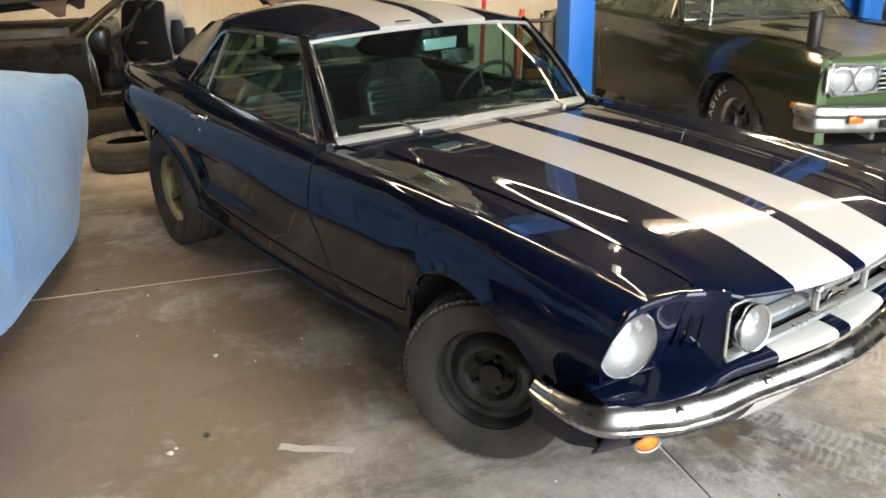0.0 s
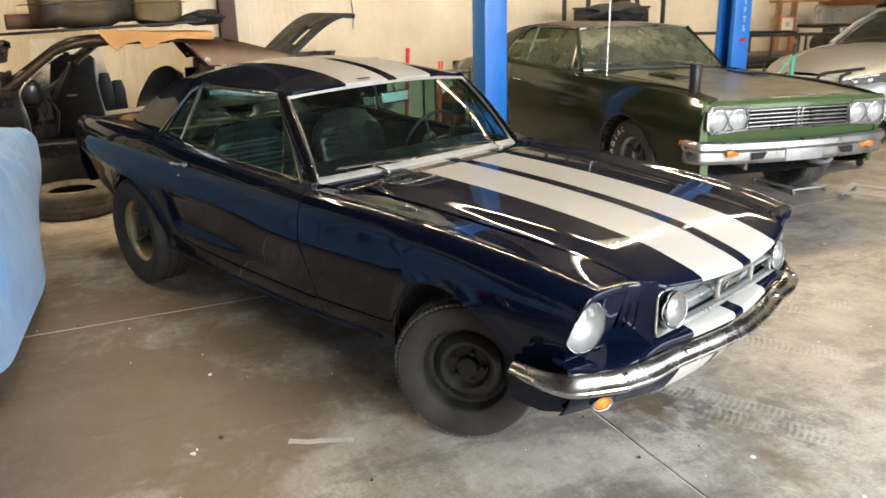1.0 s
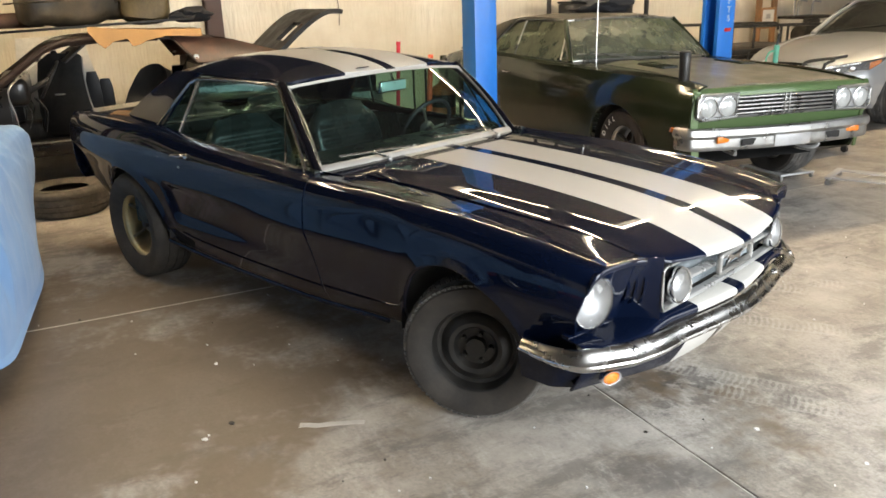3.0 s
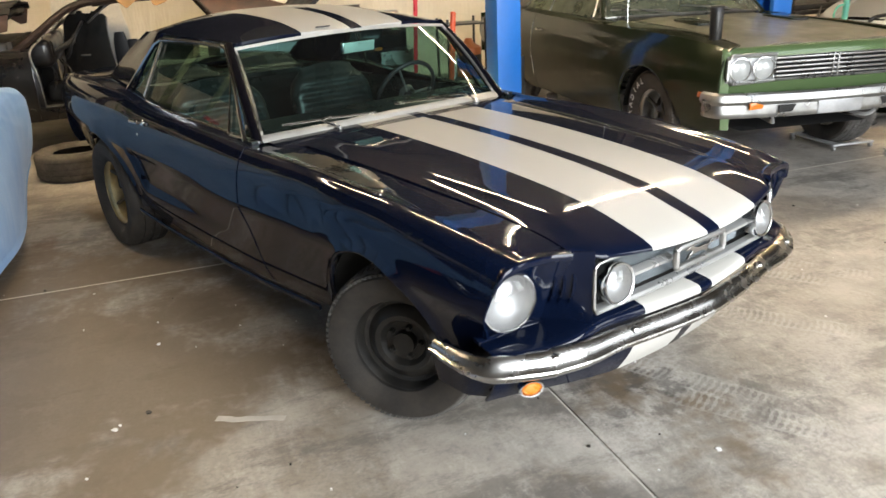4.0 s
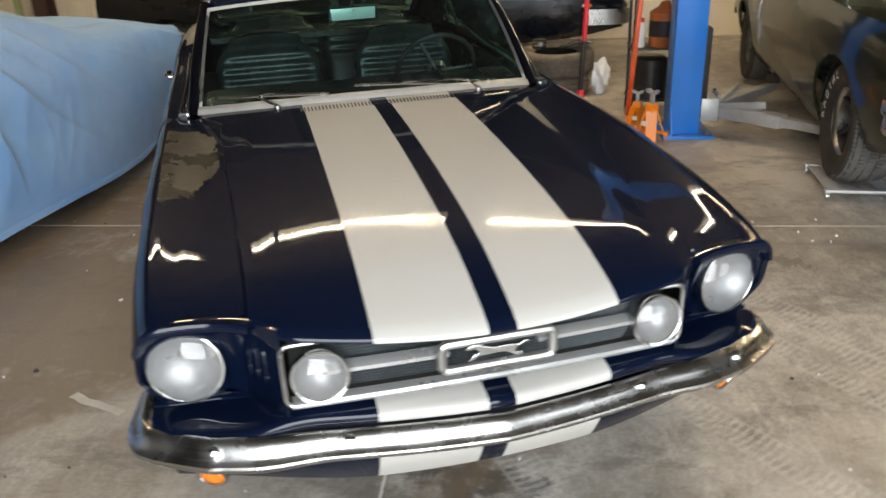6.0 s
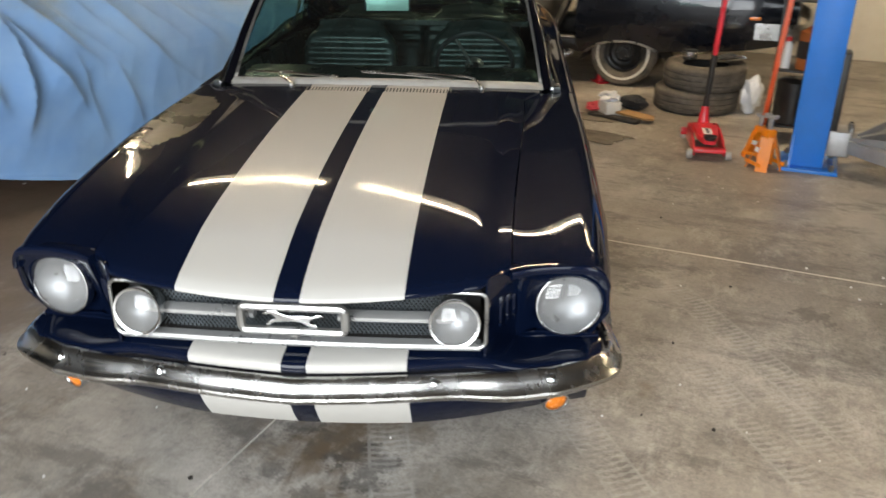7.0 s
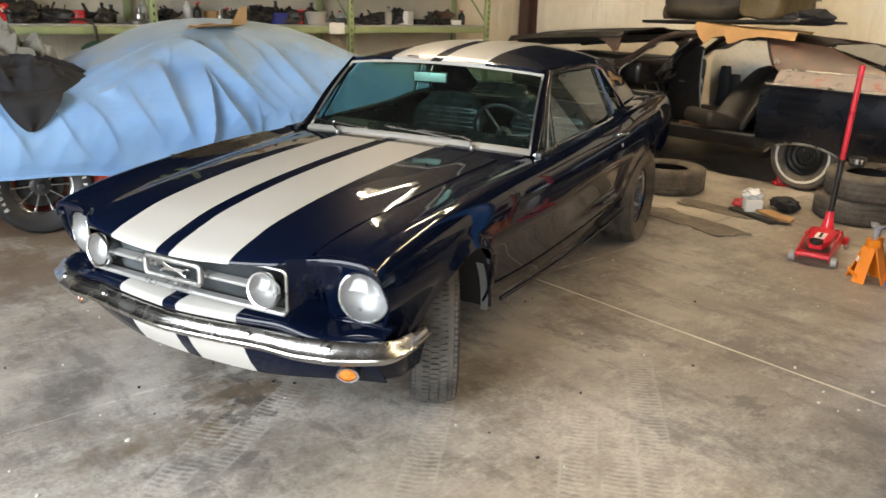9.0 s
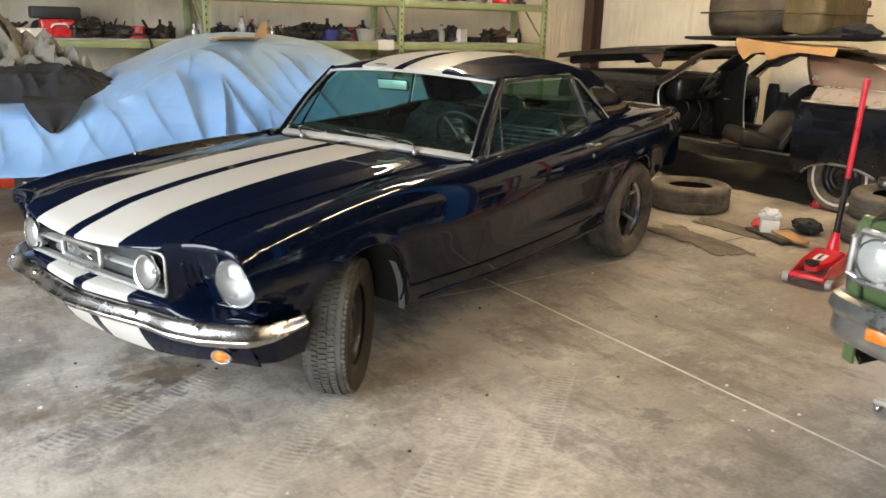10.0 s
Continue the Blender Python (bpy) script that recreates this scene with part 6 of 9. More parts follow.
def lift_post(u, v, turn, arms, word=""):
    """One column of the lift with base plate, carriage and swing arms; local +y faces the car."""
    p = thing("lift_post", BUILD @ pose(u, v, 0, 0, 0, turn), "bright blue steel column of a two-post car lift", "lift post", "lift posts")
    part("base_plate", box((0.42, 0.36, 0.02), Matrix.Translation((0, 0.02, 0.01)), None, 0.003), BLUE_STEEL, p)
    channel = [(-0.07, 0.106), (-0.121, 0.106), (-0.121, -0.106), (0.121, -0.106), (0.121, 0.106), (0.07, 0.106), (0.07, 0.094), (0.109, 0.094), (0.109, -0.094), (-0.109, -0.094), (-0.109, 0.094), (-0.07, 0.094)]
    part("column", plate(channel, 3.6, Matrix.Translation((0, 0, 0.02)), None, 0.003), BLUE_STEEL, p)
    for x, y in ((-0.17, -0.12), (0.17, -0.12), (-0.17, 0.16), (0.17, 0.16)):
        bolt(Matrix.Translation((x, y, 0.02)), p, 0.018, 0.04)
    part("gusset", plate([(0, 0), (0.07, 0), (0, 0.20)], 0.010, pose(0.121, -0.09, 0.02, 90, 0, 0)), BLUE_STEEL, p)
    car = part("carriage", box((0.20, 0.14, 0.62), Matrix.Translation((0, 0.08, 0.45)), None, 0.006), STEEL_BLACK, p)
    part("arm_bracket", box((0.24, 0.12, 0.16), Matrix.Translation((0, 0.17, 0.19)), None, 0.006), GREY_STEEL, car)
    for x in (-0.07, 0.0, 0.07):
        part("pin", lathe([(0.014, 0), (0.014, 0.2), (0.010, 0.205), (0, 0.205)], 12, Matrix.Translation((x, 0.235, 0.10))), DULL_CHROME, car)
    for (x0, y0, x1, y1) in arms:
        a, b = Vector((x0, y0, 0.17)), Vector((x1, y1, 0.17))
        d = b - a
        ang = math.degrees(math.atan2(d.y, d.x))
        n = d.length
        arm = part("swing_arm", box((n * 0.62, 0.11, 0.085), Matrix.Translation(a + d * 0.31) @ pose(0, 0, 0, 0, 0, ang), None, 0.006), GREY_STEEL, p, "grey telescoping lift arm")
        part("arm_slide", box((n * 0.5, 0.075, 0.06), Matrix.Translation(a + d * 0.75) @ pose(0, 0, 0, 0, 0, ang), None, 0.004), GREY_STEEL, arm)
        part("arm_rib", box((n * 0.40, 0.016, 0.05), Matrix.Translation(a + d * 0.24 + Vector((0, 0, 0.06))) @ pose(0, 0, 0, 0, -8, ang + 9), None, 0.004), GREY_STEEL, arm)
        part("pad", lathe([(0.05, 0), (0.055, 0.015), (0.055, 0.05), (0.045, 0.06), (0, 0.06)], 20, Matrix.Translation((b.x, b.y, 0.20))), RUBBER, arm)
    for i, chx in enumerate(word):
        bm = text_mesh(chx, 0.085, 0.001)
        bmesh.ops.transform(bm, matrix=pose(-0.1235, -0.02, 1.66 - i * 0.085, 90, 0, -90), verts=bm.verts[:])
        part("letter", bm, PAPER, p, smooth=0)
    if word:
        part("badge", box((0.003, 0.09, 0.035), Matrix.Translation((-0.1235, -0.02, 1.21)), None, 0.001), RED_PLASTIC, p)
    return p


lift_post(-3.44, 1.48, 0, [(0.02, 0.24, 0.62, 0.82), (-0.06, 0.24, -0.75, 0.85)])
lift_post(-3.44, 4.28, 180, [(-0.02, 0.24, -0.55, 0.80), (0.06, 0.24, 0.75, 0.85)], "LIFTS")

# ---- the car under the blue cover ----
def cover_cloth():
    m, nt, b = nodes_of("blue_cover_cloth")
    big = noise_node(nt, 1.6, 5, 0.6)
    weave = noise_node(nt, 260, 2, 0.5)
    col = ramp(nt, big, [(0.3, (0.115, 0.24, 0.48)), (0.7, (0.165, 0.315, 0.55))])
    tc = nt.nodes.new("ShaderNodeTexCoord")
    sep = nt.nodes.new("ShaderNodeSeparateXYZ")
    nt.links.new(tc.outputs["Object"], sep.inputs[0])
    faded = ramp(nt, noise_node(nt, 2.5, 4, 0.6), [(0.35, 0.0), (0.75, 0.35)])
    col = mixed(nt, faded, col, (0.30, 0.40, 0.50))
    # mixes in grey-teal above about 1.1 m, the edge broken by noise
    upper_grey = mathn(nt, "ADD", sep.outputs["Z"], mathn(nt, "MULTIPLY", mathn(nt, "SUBTRACT", noise_node(nt, 3.5, 5, 0.6), 0.5), 0.5))
    upper_grey = mathn(nt, "MULTIPLY", fade(nt, upper_grey, 1.04, 1.22), 0.75)
    col = mixed(nt, upper_grey, col, (0.19, 0.235, 0.245))
    nt.links.new(col, b.inputs["Base Color"])
    b.inputs["Roughness"].default_value = 0.75
    b.inputs["Sheen Weight"].default_value = 0.15
    bump(nt, b, weave, 0.12, 0.003)
    return m


# creases of the hanging cloth: start and end as (along the car, way up the side), widths, height
CREASES = [
    ((-1.18, 0.79), (-1.72, 0.46), 0.018, 0.042, 0.062), ((-1.30, 0.605), (-1.19, 0.20), 0.022, 0.055, 0.070), ((-1.33, 0.605), (-1.55, 0.28), 0.022, 0.060, 0.060),
    ((-0.56, 0.615), (-0.98, 0.69), 0.034, 0.046, 0.060), ((-0.95, 0.68), (-1.10, 0.30), 0.055, 0.070, 0.065), ((-0.72, 0.60), (-0.88, 0.26), 0.030, 0.055, 0.040),
    ((-1.45, 0.76), (-1.90, 0.40), 0.030, 0.060, 0.035), ((-1.62, 0.77), (-2.02, 0.45), 0.025, 0.050, 0.035), ((-1.80, 0.74), (-2.25, 0.38), 0.022, 0.050, 0.045),
    ((-2.05, 0.76), (-2.45, 0.42), 0.030, 0.060, 0.030), ((-2.30, 0.74), (-2.90, 0.30), 0.040, 0.080, 0.030), ((-1.12, 0.78), (-0.98, 0.56), 0.025, 0.050, 0.030),
    ((-0.45, 0.55), (-0.62, 0.16), 0.028, 0.050, 0.028), ((-0.20, 0.54), (-0.42, 0.12), 0.026, 0.045, 0.024), ((0.08, 0.54), (-0.06, 0.10), 0.030, 0.050, 0.026),
    ((0.30, 0.52), (0.22, 0.12), 0.030, 0.060, 0.030), ((-1.60, 0.46), (-1.66, 0.12), 0.030, 0.060, 0.040), ((-1.86, 0.42), (-1.92, 0.08), 0.030, 0.060, 0.035),
    ((-2.62, 0.60), (-3.30, 0.34), 0.050, 0.080, 0.022), ((-3.00, 0.52), (-3.75, 0.30), 0.050, 0.090, 0.020), ((-2.20, 0.40), (-2.70, 0.14), 0.050, 0.080, 0.022), ((-3.60, 0.62), (-4.00, 0.40), 0.040, 0.060, 0.016),
]


def cloth_folds(f, k):
    """Each crease is steep on one side and rolls off on the other, wider and lower towards its end."""
    out = 0.0
    v = k * 1.5
    for (f0, k0), (f1, k1), w0, w1, height in CREASES:
        dx, dy = f1 - f0, (k1 - k0) * 1.5
        n = math.hypot(dx, dy)
        t = ((f - f0) * dx + (v - k0 * 1.5) * dy) / (n * n)
        if t < -0.15 or t > 1.2:
            continue
        d = ((f - f0) * dy - (v - k0 * 1.5) * dx) / n
        d += 0.012 * math.sin(5 * t + f0 * 9)
        w = 1.6 * (w0 + (w1 - w0) * max(0.0, min(1.0, t)))
        side = abs(d) / (w * (0.34 if d > 0 else 1.8))
        if side > 4:
            continue
        out += height * (1.5 if height > 0.042 else 0.6) * math.exp(-side ** 1.3) * ease(-0.12, 0.18, t) * ease(1.18, 0.55, t)
    return out


CX = pose(-0.72, -3.485, 0, 0, 0, -25.0)
COVER_TOP = [(-4.22, 0.70), (-4.12, 0.88), (-3.6, 0.985), (-3.1, 1.02), (-2.7, 1.16), (-2.25, 1.34), (-1.7, 1.395), (-1.2, 1.36), (-0.75, 1.17), (-0.4, 1.02), (0.1, 0.95), (0.6, 0.88), (0.9, 0.80), (1.02, 0.62)]


def covered_car():
    car = thing("covered_car", CX, "parked car hidden under a draped light blue cloth cover", "car")

    def profile(f, k):
        """Half width and height of the draped cloth, k from the hem (0) to the middle of the top (1)."""
        top = curve_table(COVER_TOP, f)
        cab = ease(-3.0, -2.3, f) * ease(-0.35, -1.0, f)
        hem = 0.11 + 0.295 * ease(-1.7, -0.30, f) + 0.012 * math.sin(f * 2.3) + 0.26 * ease(-3.0, -4.2, f)
        end = ease(-4.25, -3.9, f) * ease(1.05, 0.65, f)
        w = 0.70 + 0.24 * end
        shoulder = min(0.86, top - 0.06)
        roof_w = (0.60 * cab + 0.74 * (1 - cab)) * (0.75 + 0.25 * end)
        flare = 0.13 * ease(-0.7, -1.5, f) * ease(-3.9, -2.4, f) - 0.05 * ease(-2.6, -4.0, f)

        def raw(k):
            if k < 0.5:
                t = k / 0.5
                return w + 0.04 * math.sin(math.pi * t) + flare * (1 - t) ** 1.5, hem + (shoulder - hem) * t
            if k < 0.78:
                t = (k - 0.5) / 0.28
                return w + (roof_w - w) * t - 0.07 * math.sin(math.pi * t) * cab, shoulder + (top - 0.05 - shoulder) * t
            t = (k - 0.78) / 0.22
            return roof_w * (1 - t), top - 0.05 + 0.05 * math.sin(t * math.pi / 2)

        reach = 0.085 * ease(0.0, 0.2, k) * ease(1.0, 0.9, k)
        pts = [raw(k + reach * j) for j in (-1.0, -0.5, 0.0, 0.5, 1.0)]
        return sum(p[0] for p in pts) / 5, sum(p[1] for p in pts) / 5, cab

    def pt(f, s):
        """s runs from the hem on the left (0) over the top (0.5) to the hem on the right (1)."""
        side = 1 if s < 0.5 else -1
        k = (s if s < 0.5 else 1 - s) * 2
        y, z, cab = profile(f, k)
        folds = 0.0
        if 0.02 < k < 0.80:
            fade_top = ease(0.80, 0.66, k)
            slant = f + (z - 0.8) * 0.45
            warp = 0.10 * noise.noise(Vector((f * 2.1, z * 2.1, 4.0)))
            ridge = 1.0 - 2.0 * abs(noise.noise(Vector(((slant + warp) * 2.6, (z + warp) * 1.1, side * 3.0))))
            small = 1.0 - 2.0 * abs(noise.noise(Vector(((slant - warp) * 6.0, (z + warp) * 3.0, 8.0 + side))))
            rear = 1 - 0.55 * ease(-2.3, -3.2, f)
            folds = fade_top * rear * (0.011 * ridge + 0.006 * small) * ease(0.0, 0.12, k)
            if side > 0:
                folds += cloth_folds(f, k) * ease(0.84, 0.74, k)
            folds -= 0.010
        soft = 0.010 * noise.noise(Vector((f * 2.2, s * 6, 1.0)))
        return f, side * (y + folds), z + soft + folds * 0.25 * ease(0.5, 0.7, k)

    fs = span(-4.22, 1.02, 640)
    ss = span(0, 0.5, 140) + span(0.5, 1, 40)[1:]
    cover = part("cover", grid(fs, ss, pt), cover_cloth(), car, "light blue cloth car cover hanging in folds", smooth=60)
    solid(cover, 0.004)
    for f, w in ((-4.22, -1), (1.02, 1)):
        end = grid(span(0, 1, 24), span(0, 1, 12), lambda s, k: ((lambda p: (f + w * 0.05 * math.sin(math.pi * k) + 0.01 * math.sin(s * 40), p[1] * (1 - 0.0 * k), 0.30 + (p[2] - 0.30) * (1 - k)))(pt(f, s))))
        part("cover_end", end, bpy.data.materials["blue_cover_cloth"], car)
    body = box((4.9, 1.20, 0.42), Matrix.Translation((-1.62, 0, 0.46)), None, 0.12, 3)
    box((1.92, 1.62, 0.40), Matrix.Translation((-1.40, 0, 0.47)), body, 0.05, 2)
    part("body", body, surface("orange_red_paint", (0.62, 0.055, 0.015), 0.35, 0, 0.12, 4, 60, 0.05, coat=0.6), car, "orange-red body under the cover")
    for x in (-0.12, -2.75):
        for s in (-1, 1):
            w = wheel_at(car, x, s * 0.76, 0.325, s, 0, "many-spoked alloy wheel with lettered tyre")
            part("tyre", tyre_mesh(0.325, 0.24, 0.195, 64), [TRIM_BLACK, TREAD], w)
            spoke_rim(0.195, 0.24, w, CHROME, 10, 0.04, CHROME, 0.36, 0.20, DARK_ALLOY)
            if x == -0.12:
                tyre_letters("Radial", 0.262, 0.118, 0.044, w, SOLAR, 6.0, 9.0)
                for q in range(8):
                    a = radians(116 + q * 10.5)
                    part("raised_mark", box((0.026, 0.015, 0.004), Matrix.Translation((0.262 * math.cos(a), 0.262 * math.sin(a), 0.119)) @ Matrix.Rotation(a, 4, "Z"), None, 0.001), SOLAR, w, smooth=0)
    return car


covered_car()

env = thing("cardboard_flap", CX @ pose(-1.54, 0.50, 1.335, 6, 0, 8), "folded brown cardboard sheet lying on the blue cover", "cardboard")


def bent_sheet(u, v):
    """A sheet that lies flat and turns up into a point at one end."""
    x = 0.24 - 0.50 * u
    lift = 0.15 * ease(0.66, 1.0, u) ** 1.5
    half = 0.125 - 0.03 * ease(0.3, 0.0, u) - 0.075 * ease(0.72, 1.0, u)
    return x + 0.05 * ease(0.7, 1.0, u), (2 * v - 1) * half + 0.02 * u, 0.014 + lift + 0.012 * math.sin(3 * u) + 0.006 * math.cos(5 * v)


solid(part("sheet", grid(span(0, 1, 26), span(0, 1, 8), bent_sheet), CARDBOARD, env), 0.005)
part("fold", box((0.20, 0.05, 0.006), pose(0.12, -0.09, 0.036, 8, 4, 6), None, 0.002), CARDBOARD, env)
part("label", box((0.05, 0.03, 0.003), pose(0.215, 0.02, 0.026, 0, 6, 20), None, 0.001), PAPER, env, "small white sticker")


def cloth_heap(name, m, size, seed, mat, label, fold=0.5):
    """A heap of crumpled cloth: a draped sheet with sharp random folds."""
    def crease(p, sharp):
        return 1 - 2 * abs(noise.noise(p)) ** sharp

    def f(u, v):
        r = math.hypot(u, v)
        h = max(0.0, 1 - r ** 2.2)
        wu, wv = noise.noise(Vector((u * 1.4, v * 1.4, seed))) * 0.6, noise.noise(Vector((u * 1.4, v * 1.4, seed + 7))) * 0.45
        n1 = crease(Vector(((u + wu) * 1.5 + seed, (v + wv) * 1.5, seed * 2.0)), 0.8)
        n2 = crease(Vector(((u - wv) * 2.0, (v + wu) * 2.5 + seed, 3.0 + seed)), 1.0)
        n3 = crease(Vector(((u + wv) * 6.3 + seed, (v - wu) * 5.1, 9.0 + seed)), 0.7)
        e = 1 + 0.22 * noise.noise(Vector((u * 2, v * 2, seed * 5.0)))
        edge = min(1, h * 2)
        return u * size[0] * e + 0.05 * n2 * edge, v * size[1] * e + 0.05 * n1 * edge, size[2] * (h * (0.58 + fold * 0.30 * n1) + fold * (0.20 * n2 + 0.045 * n3) * edge) + 0.01
    ob = mesh_object(name, grid(span(0.02, 1, 64), span(0, 2 * math.pi, 160), lambda q, a: f(q * math.cos(a), q * math.sin(a))), mat, None, m, 60)
    solid(ob, 0.006)
    return tagged(ob, label, "cloth")


for at, turn, size, seed in (((0.10, -0.18, 0.94), 10, (0.46, 0.36, 0.54), 2.3), ((-0.16, 0.02, 0.94), 70, (0.27, 0.32, 0.34), 5.2), ((0.14, 0.24, 0.93), 130, (0.27, 0.22, 0.26), 11.4), ((0.44, 0.16, 0.88), 40, (0.32, 0.28, 0.44), 7.7), ((0.58, -0.16, 0.86), 95, (0.32, 0.30, 0.40), 14.9)):
    cloth_heap("crumpled_canvas", CX @ pose(*at, 0, 0, turn), size, seed, CLOTH_GREY, "crumpled olive-grey canvas heaped on the covered bonnet", 1.15)
cloth_heap("black_jacket", CX @ pose(-0.10, 0.50, 0.925, -9, 0, 6), (0.60, 0.28, 0.24), 4.1, CLOTH_BLACK, "black cloth jacket thrown on the blue cover", 1.1)


def hanging_cloth():
    """A corner of cloth that runs over the edge and ends in a rounded tip."""
    def f(u, v):
        half = 0.165 * max(0.02, 1 - ease(0.30, 1.0, v) ** 1.4) ** 0.6
        x = -0.13 + (2 * u - 1) * half * 1.2 + 0.05 * v
        y = 0.64 + 0.35 * ease(0.0, 0.62, v) + 0.014 * math.sin(u * 9 + v * 3) * v
        return x, y, 0.955 - 0.03 * v - 0.21 * ease(0.40, 1.0, v) + 0.010 * math.sin(u * 7 + 1) * (1 - v)
    return grid(span(0, 1, 30), span(0, 1, 30), f)


hc = solid(mesh_object("black_rag", hanging_cloth(), CLOTH_BLACK, None, CX, 60), 0.005)
tagged(hc, "black rag hanging over the edge of the blue cover", "cloth")


# ---- the gutted black car ----
BX = BUILD @ pose(-6.26, -0.22, 0, 0, 0, -90)       # origin under the rear axle, x towards its front


def primer_band():
    m, nt, b = nodes_of("patchy_primer_paint")
    n = noise_node(nt, 5, 6, 0.7)
    col = ramp(nt, n, [(0.34, (0.03, 0.026, 0.026)), (0.45, (0.22, 0.18, 0.16)), (0.58, (0.24, 0.19, 0.165)), (0.66, (0.26, 0.075, 0.045)), (0.8, (0.09, 0.05, 0.04))])
    nt.links.new(col, b.inputs["Base Color"])
    b.inputs["Roughness"].default_value = 0.55
    return m


def derelict():
    car = thing("derelict_car", BX, "gutted black coupe without doors, patched with rust and primer", "car")
    FL = [(0.0, -0.08), (0.12, -0.04), (0.4, -0.005), (0.7, 0.0), (0.9, -0.02), (1.0, -0.05)]
    arch_r, arch_f = (0.0, 0.22, 0.40, 0.215), (2.95, 0.35, 0.40, 0.34)
    sh = Shell(half=[(-1.48, 0.80), (-1.1, 0.89), (-0.3, 0.93), (1.0, 0.94), (2.6, 0.93), (3.7, 0.88)],
               belt=[(-1.48, 0.90), (-1.1, 0.95), (0.0, 0.955), (1.0, 0.95), (3.7, 0.93)],
               sill=[(-1.48, 0.48), (-1.0, 0.40), (0.0, 0.33), (0.42, 0.30), (2.4, 0.30), (3.7, 0.36)],
               inner=[(-1.48, 0.70), (3.7, 0.74)], arches=(arch_r, arch_f), flank=FL)
    add_sides("quarter_panel", lambda: sh.panel(-1.48, 0.46, 56), OLD_NAVY, car, "glossy dark blue-black rear quarter")
    add_sides("front_fender", lambda: sh.panel(2.14, 3.7, 44), OLD_BLACK, car)
    for arch in (arch_r, arch_f):
        add_sides("wheel_housing", lambda: wheel_well(arch, 0.86, 0.4), UNDER, car, thick=0)
    add_sides("arch_moulding", lambda: sh.lip(arch_r, 0.012), DULL_CHROME, car, thick=0)
    add_sides("side_moulding", lambda: tube([(x, sh.y(x, 0.945) + 0.03, 0.945) for x in span(-1.44, 0.42, 16)], 0.009, 6), DULL_CHROME, car, thick=0)
    add_sides("primer_patch", lambda: grid(span(-1.40, 0.36, 16), span(0.955, 1.07, 4), lambda x, z: (x, 0.895 - 0.09 * (z - 0.955) / 0.115 + 0.010 * math.sin(math.pi * (z - 0.955) / 0.115), z)), primer_band(), car, "grey and orange primer along the shoulder", 0.01)
    add_sides("shoulder_moulding", lambda: tube([(x, 0.808, 1.074) for x in span(-1.38, 0.30, 10)], 0.006, 6), DULL_CHROME, car, thick=0)
    add_sides("rocker_sill", lambda: box((1.72, 0.14, 0.12), Matrix.Translation((1.30, 0.83, 0.37)), None, 0.02), OLD_BLACK, car, "", 0)
    add_sides("sill_plate", lambda: box((1.60, 0.10, 0.008), Matrix.Translation((1.30, 0.83, 0.436)), None, 0.002), DULL_CHROME, car, "", 0)
    part("floor_pan", box((3.0, 1.5, 0.03), Matrix.Translation((1.1, 0, 0.36))), GREASE, car)
    part("rear_bulkhead", plate([(-0.72, 0.0), (0.72, 0.0), (0.70, 0.46), (0.55, 0.60), (-0.55, 0.60), (-0.70, 0.46)], 0.03, pose(0.30, 0, 0.42, 90, 0, 90)), GREASE, car)
    for y in (-0.62, 0.62):
        part("seat_rail", box((0.62, 0.05, 0.05), pose(1.25, y * 0.7, 0.40), None, 0.008), RUST, car)
    part("tunnel", box((1.9, 0.26, 0.20), Matrix.Translation((1.2, 0, 0.46)), None, 0.06, 3), GREASE, car)
    # roof with its pillars and side rails
    rz = [(0.15, 1.31), (0.6, 1.375), (1.1, 1.39), (1.52, 1.355)]
    solid(part("roof", grid(span(0.15, 1.55, 16), span(-0.60, 0.60, 14), lambda x, y: (x, y, curve_table(rz, x) - 0.05 * abs(y / 0.6) ** 2.4)), DARK_RUST, car, "dark rusted roof skin"), 0.02)
    add_sides("windscreen_pillar", lambda: tube(smooth_path([(2.28, 0.76, 0.93), (2.06, 0.71, 1.08), (1.78, 0.65, 1.27), (1.55, 0.61, 1.335), (1.2, 0.605, 1.345), (0.75, 0.60, 1.34)], 5), 0.036, 8), DARK_RUST, car, thick=0)

    def sail(u, v):
        top = Vector((0.62 - 0.60 * u, 0.60, 1.335 - 0.03 * u - 0.02 * u * u))
        bot = Vector((0.42 - 1.10 * u, 0.80, 1.078 - 0.005 * u))
        return top.lerp(bot, v) + Vector((0, 0.02 * math.sin(math.pi * v), 0))

    add_sides("sail_panel", lambda: grid(span(0, 1, 12), span(0, 1, 8), sail), PATCHED_BROWN, car, "mottled brown rear roof pillar")
    add_sides("roof_emblem", lambda: lathe([(0.026, 0), (0.028, 0.008), (0.018, 0.010), (0.014, 0.004), (0, 0.004)], 20, pose(0.42, 0.765, 1.135, -80, 0, 0)), DULL_CHROME, car, "small round bright emblem", 0)
    add_sides("rear_window_edge", lambda: tube([Vector(sail(0.0, v)) + Vector((0, 0.008, 0)) for v in span(0, 1, 6)], 0.014, 6), DARK_RUST, car, thick=0)
    part("rear_shelf", box((0.5, 1.4, 0.02), Matrix.Translation((-0.42, 0, 1.06))), RUST, car)
    part("rear_glass", grid(span(0, 1, 4), span(-0.56, 0.56, 8), lambda k, y: (0.08 - 0.72 * k, y, 1.30 - 0.20 * k)), GLASS_DARK, car)
    # open boot lid, bonnet propped above the engine bay
    def lid_pt(k, y):
        return -0.40 - 0.80 * k, y, 1.09 + 0.66 * k - 0.22 * k ** 4 + 0.015 * math.sin(math.pi * k)

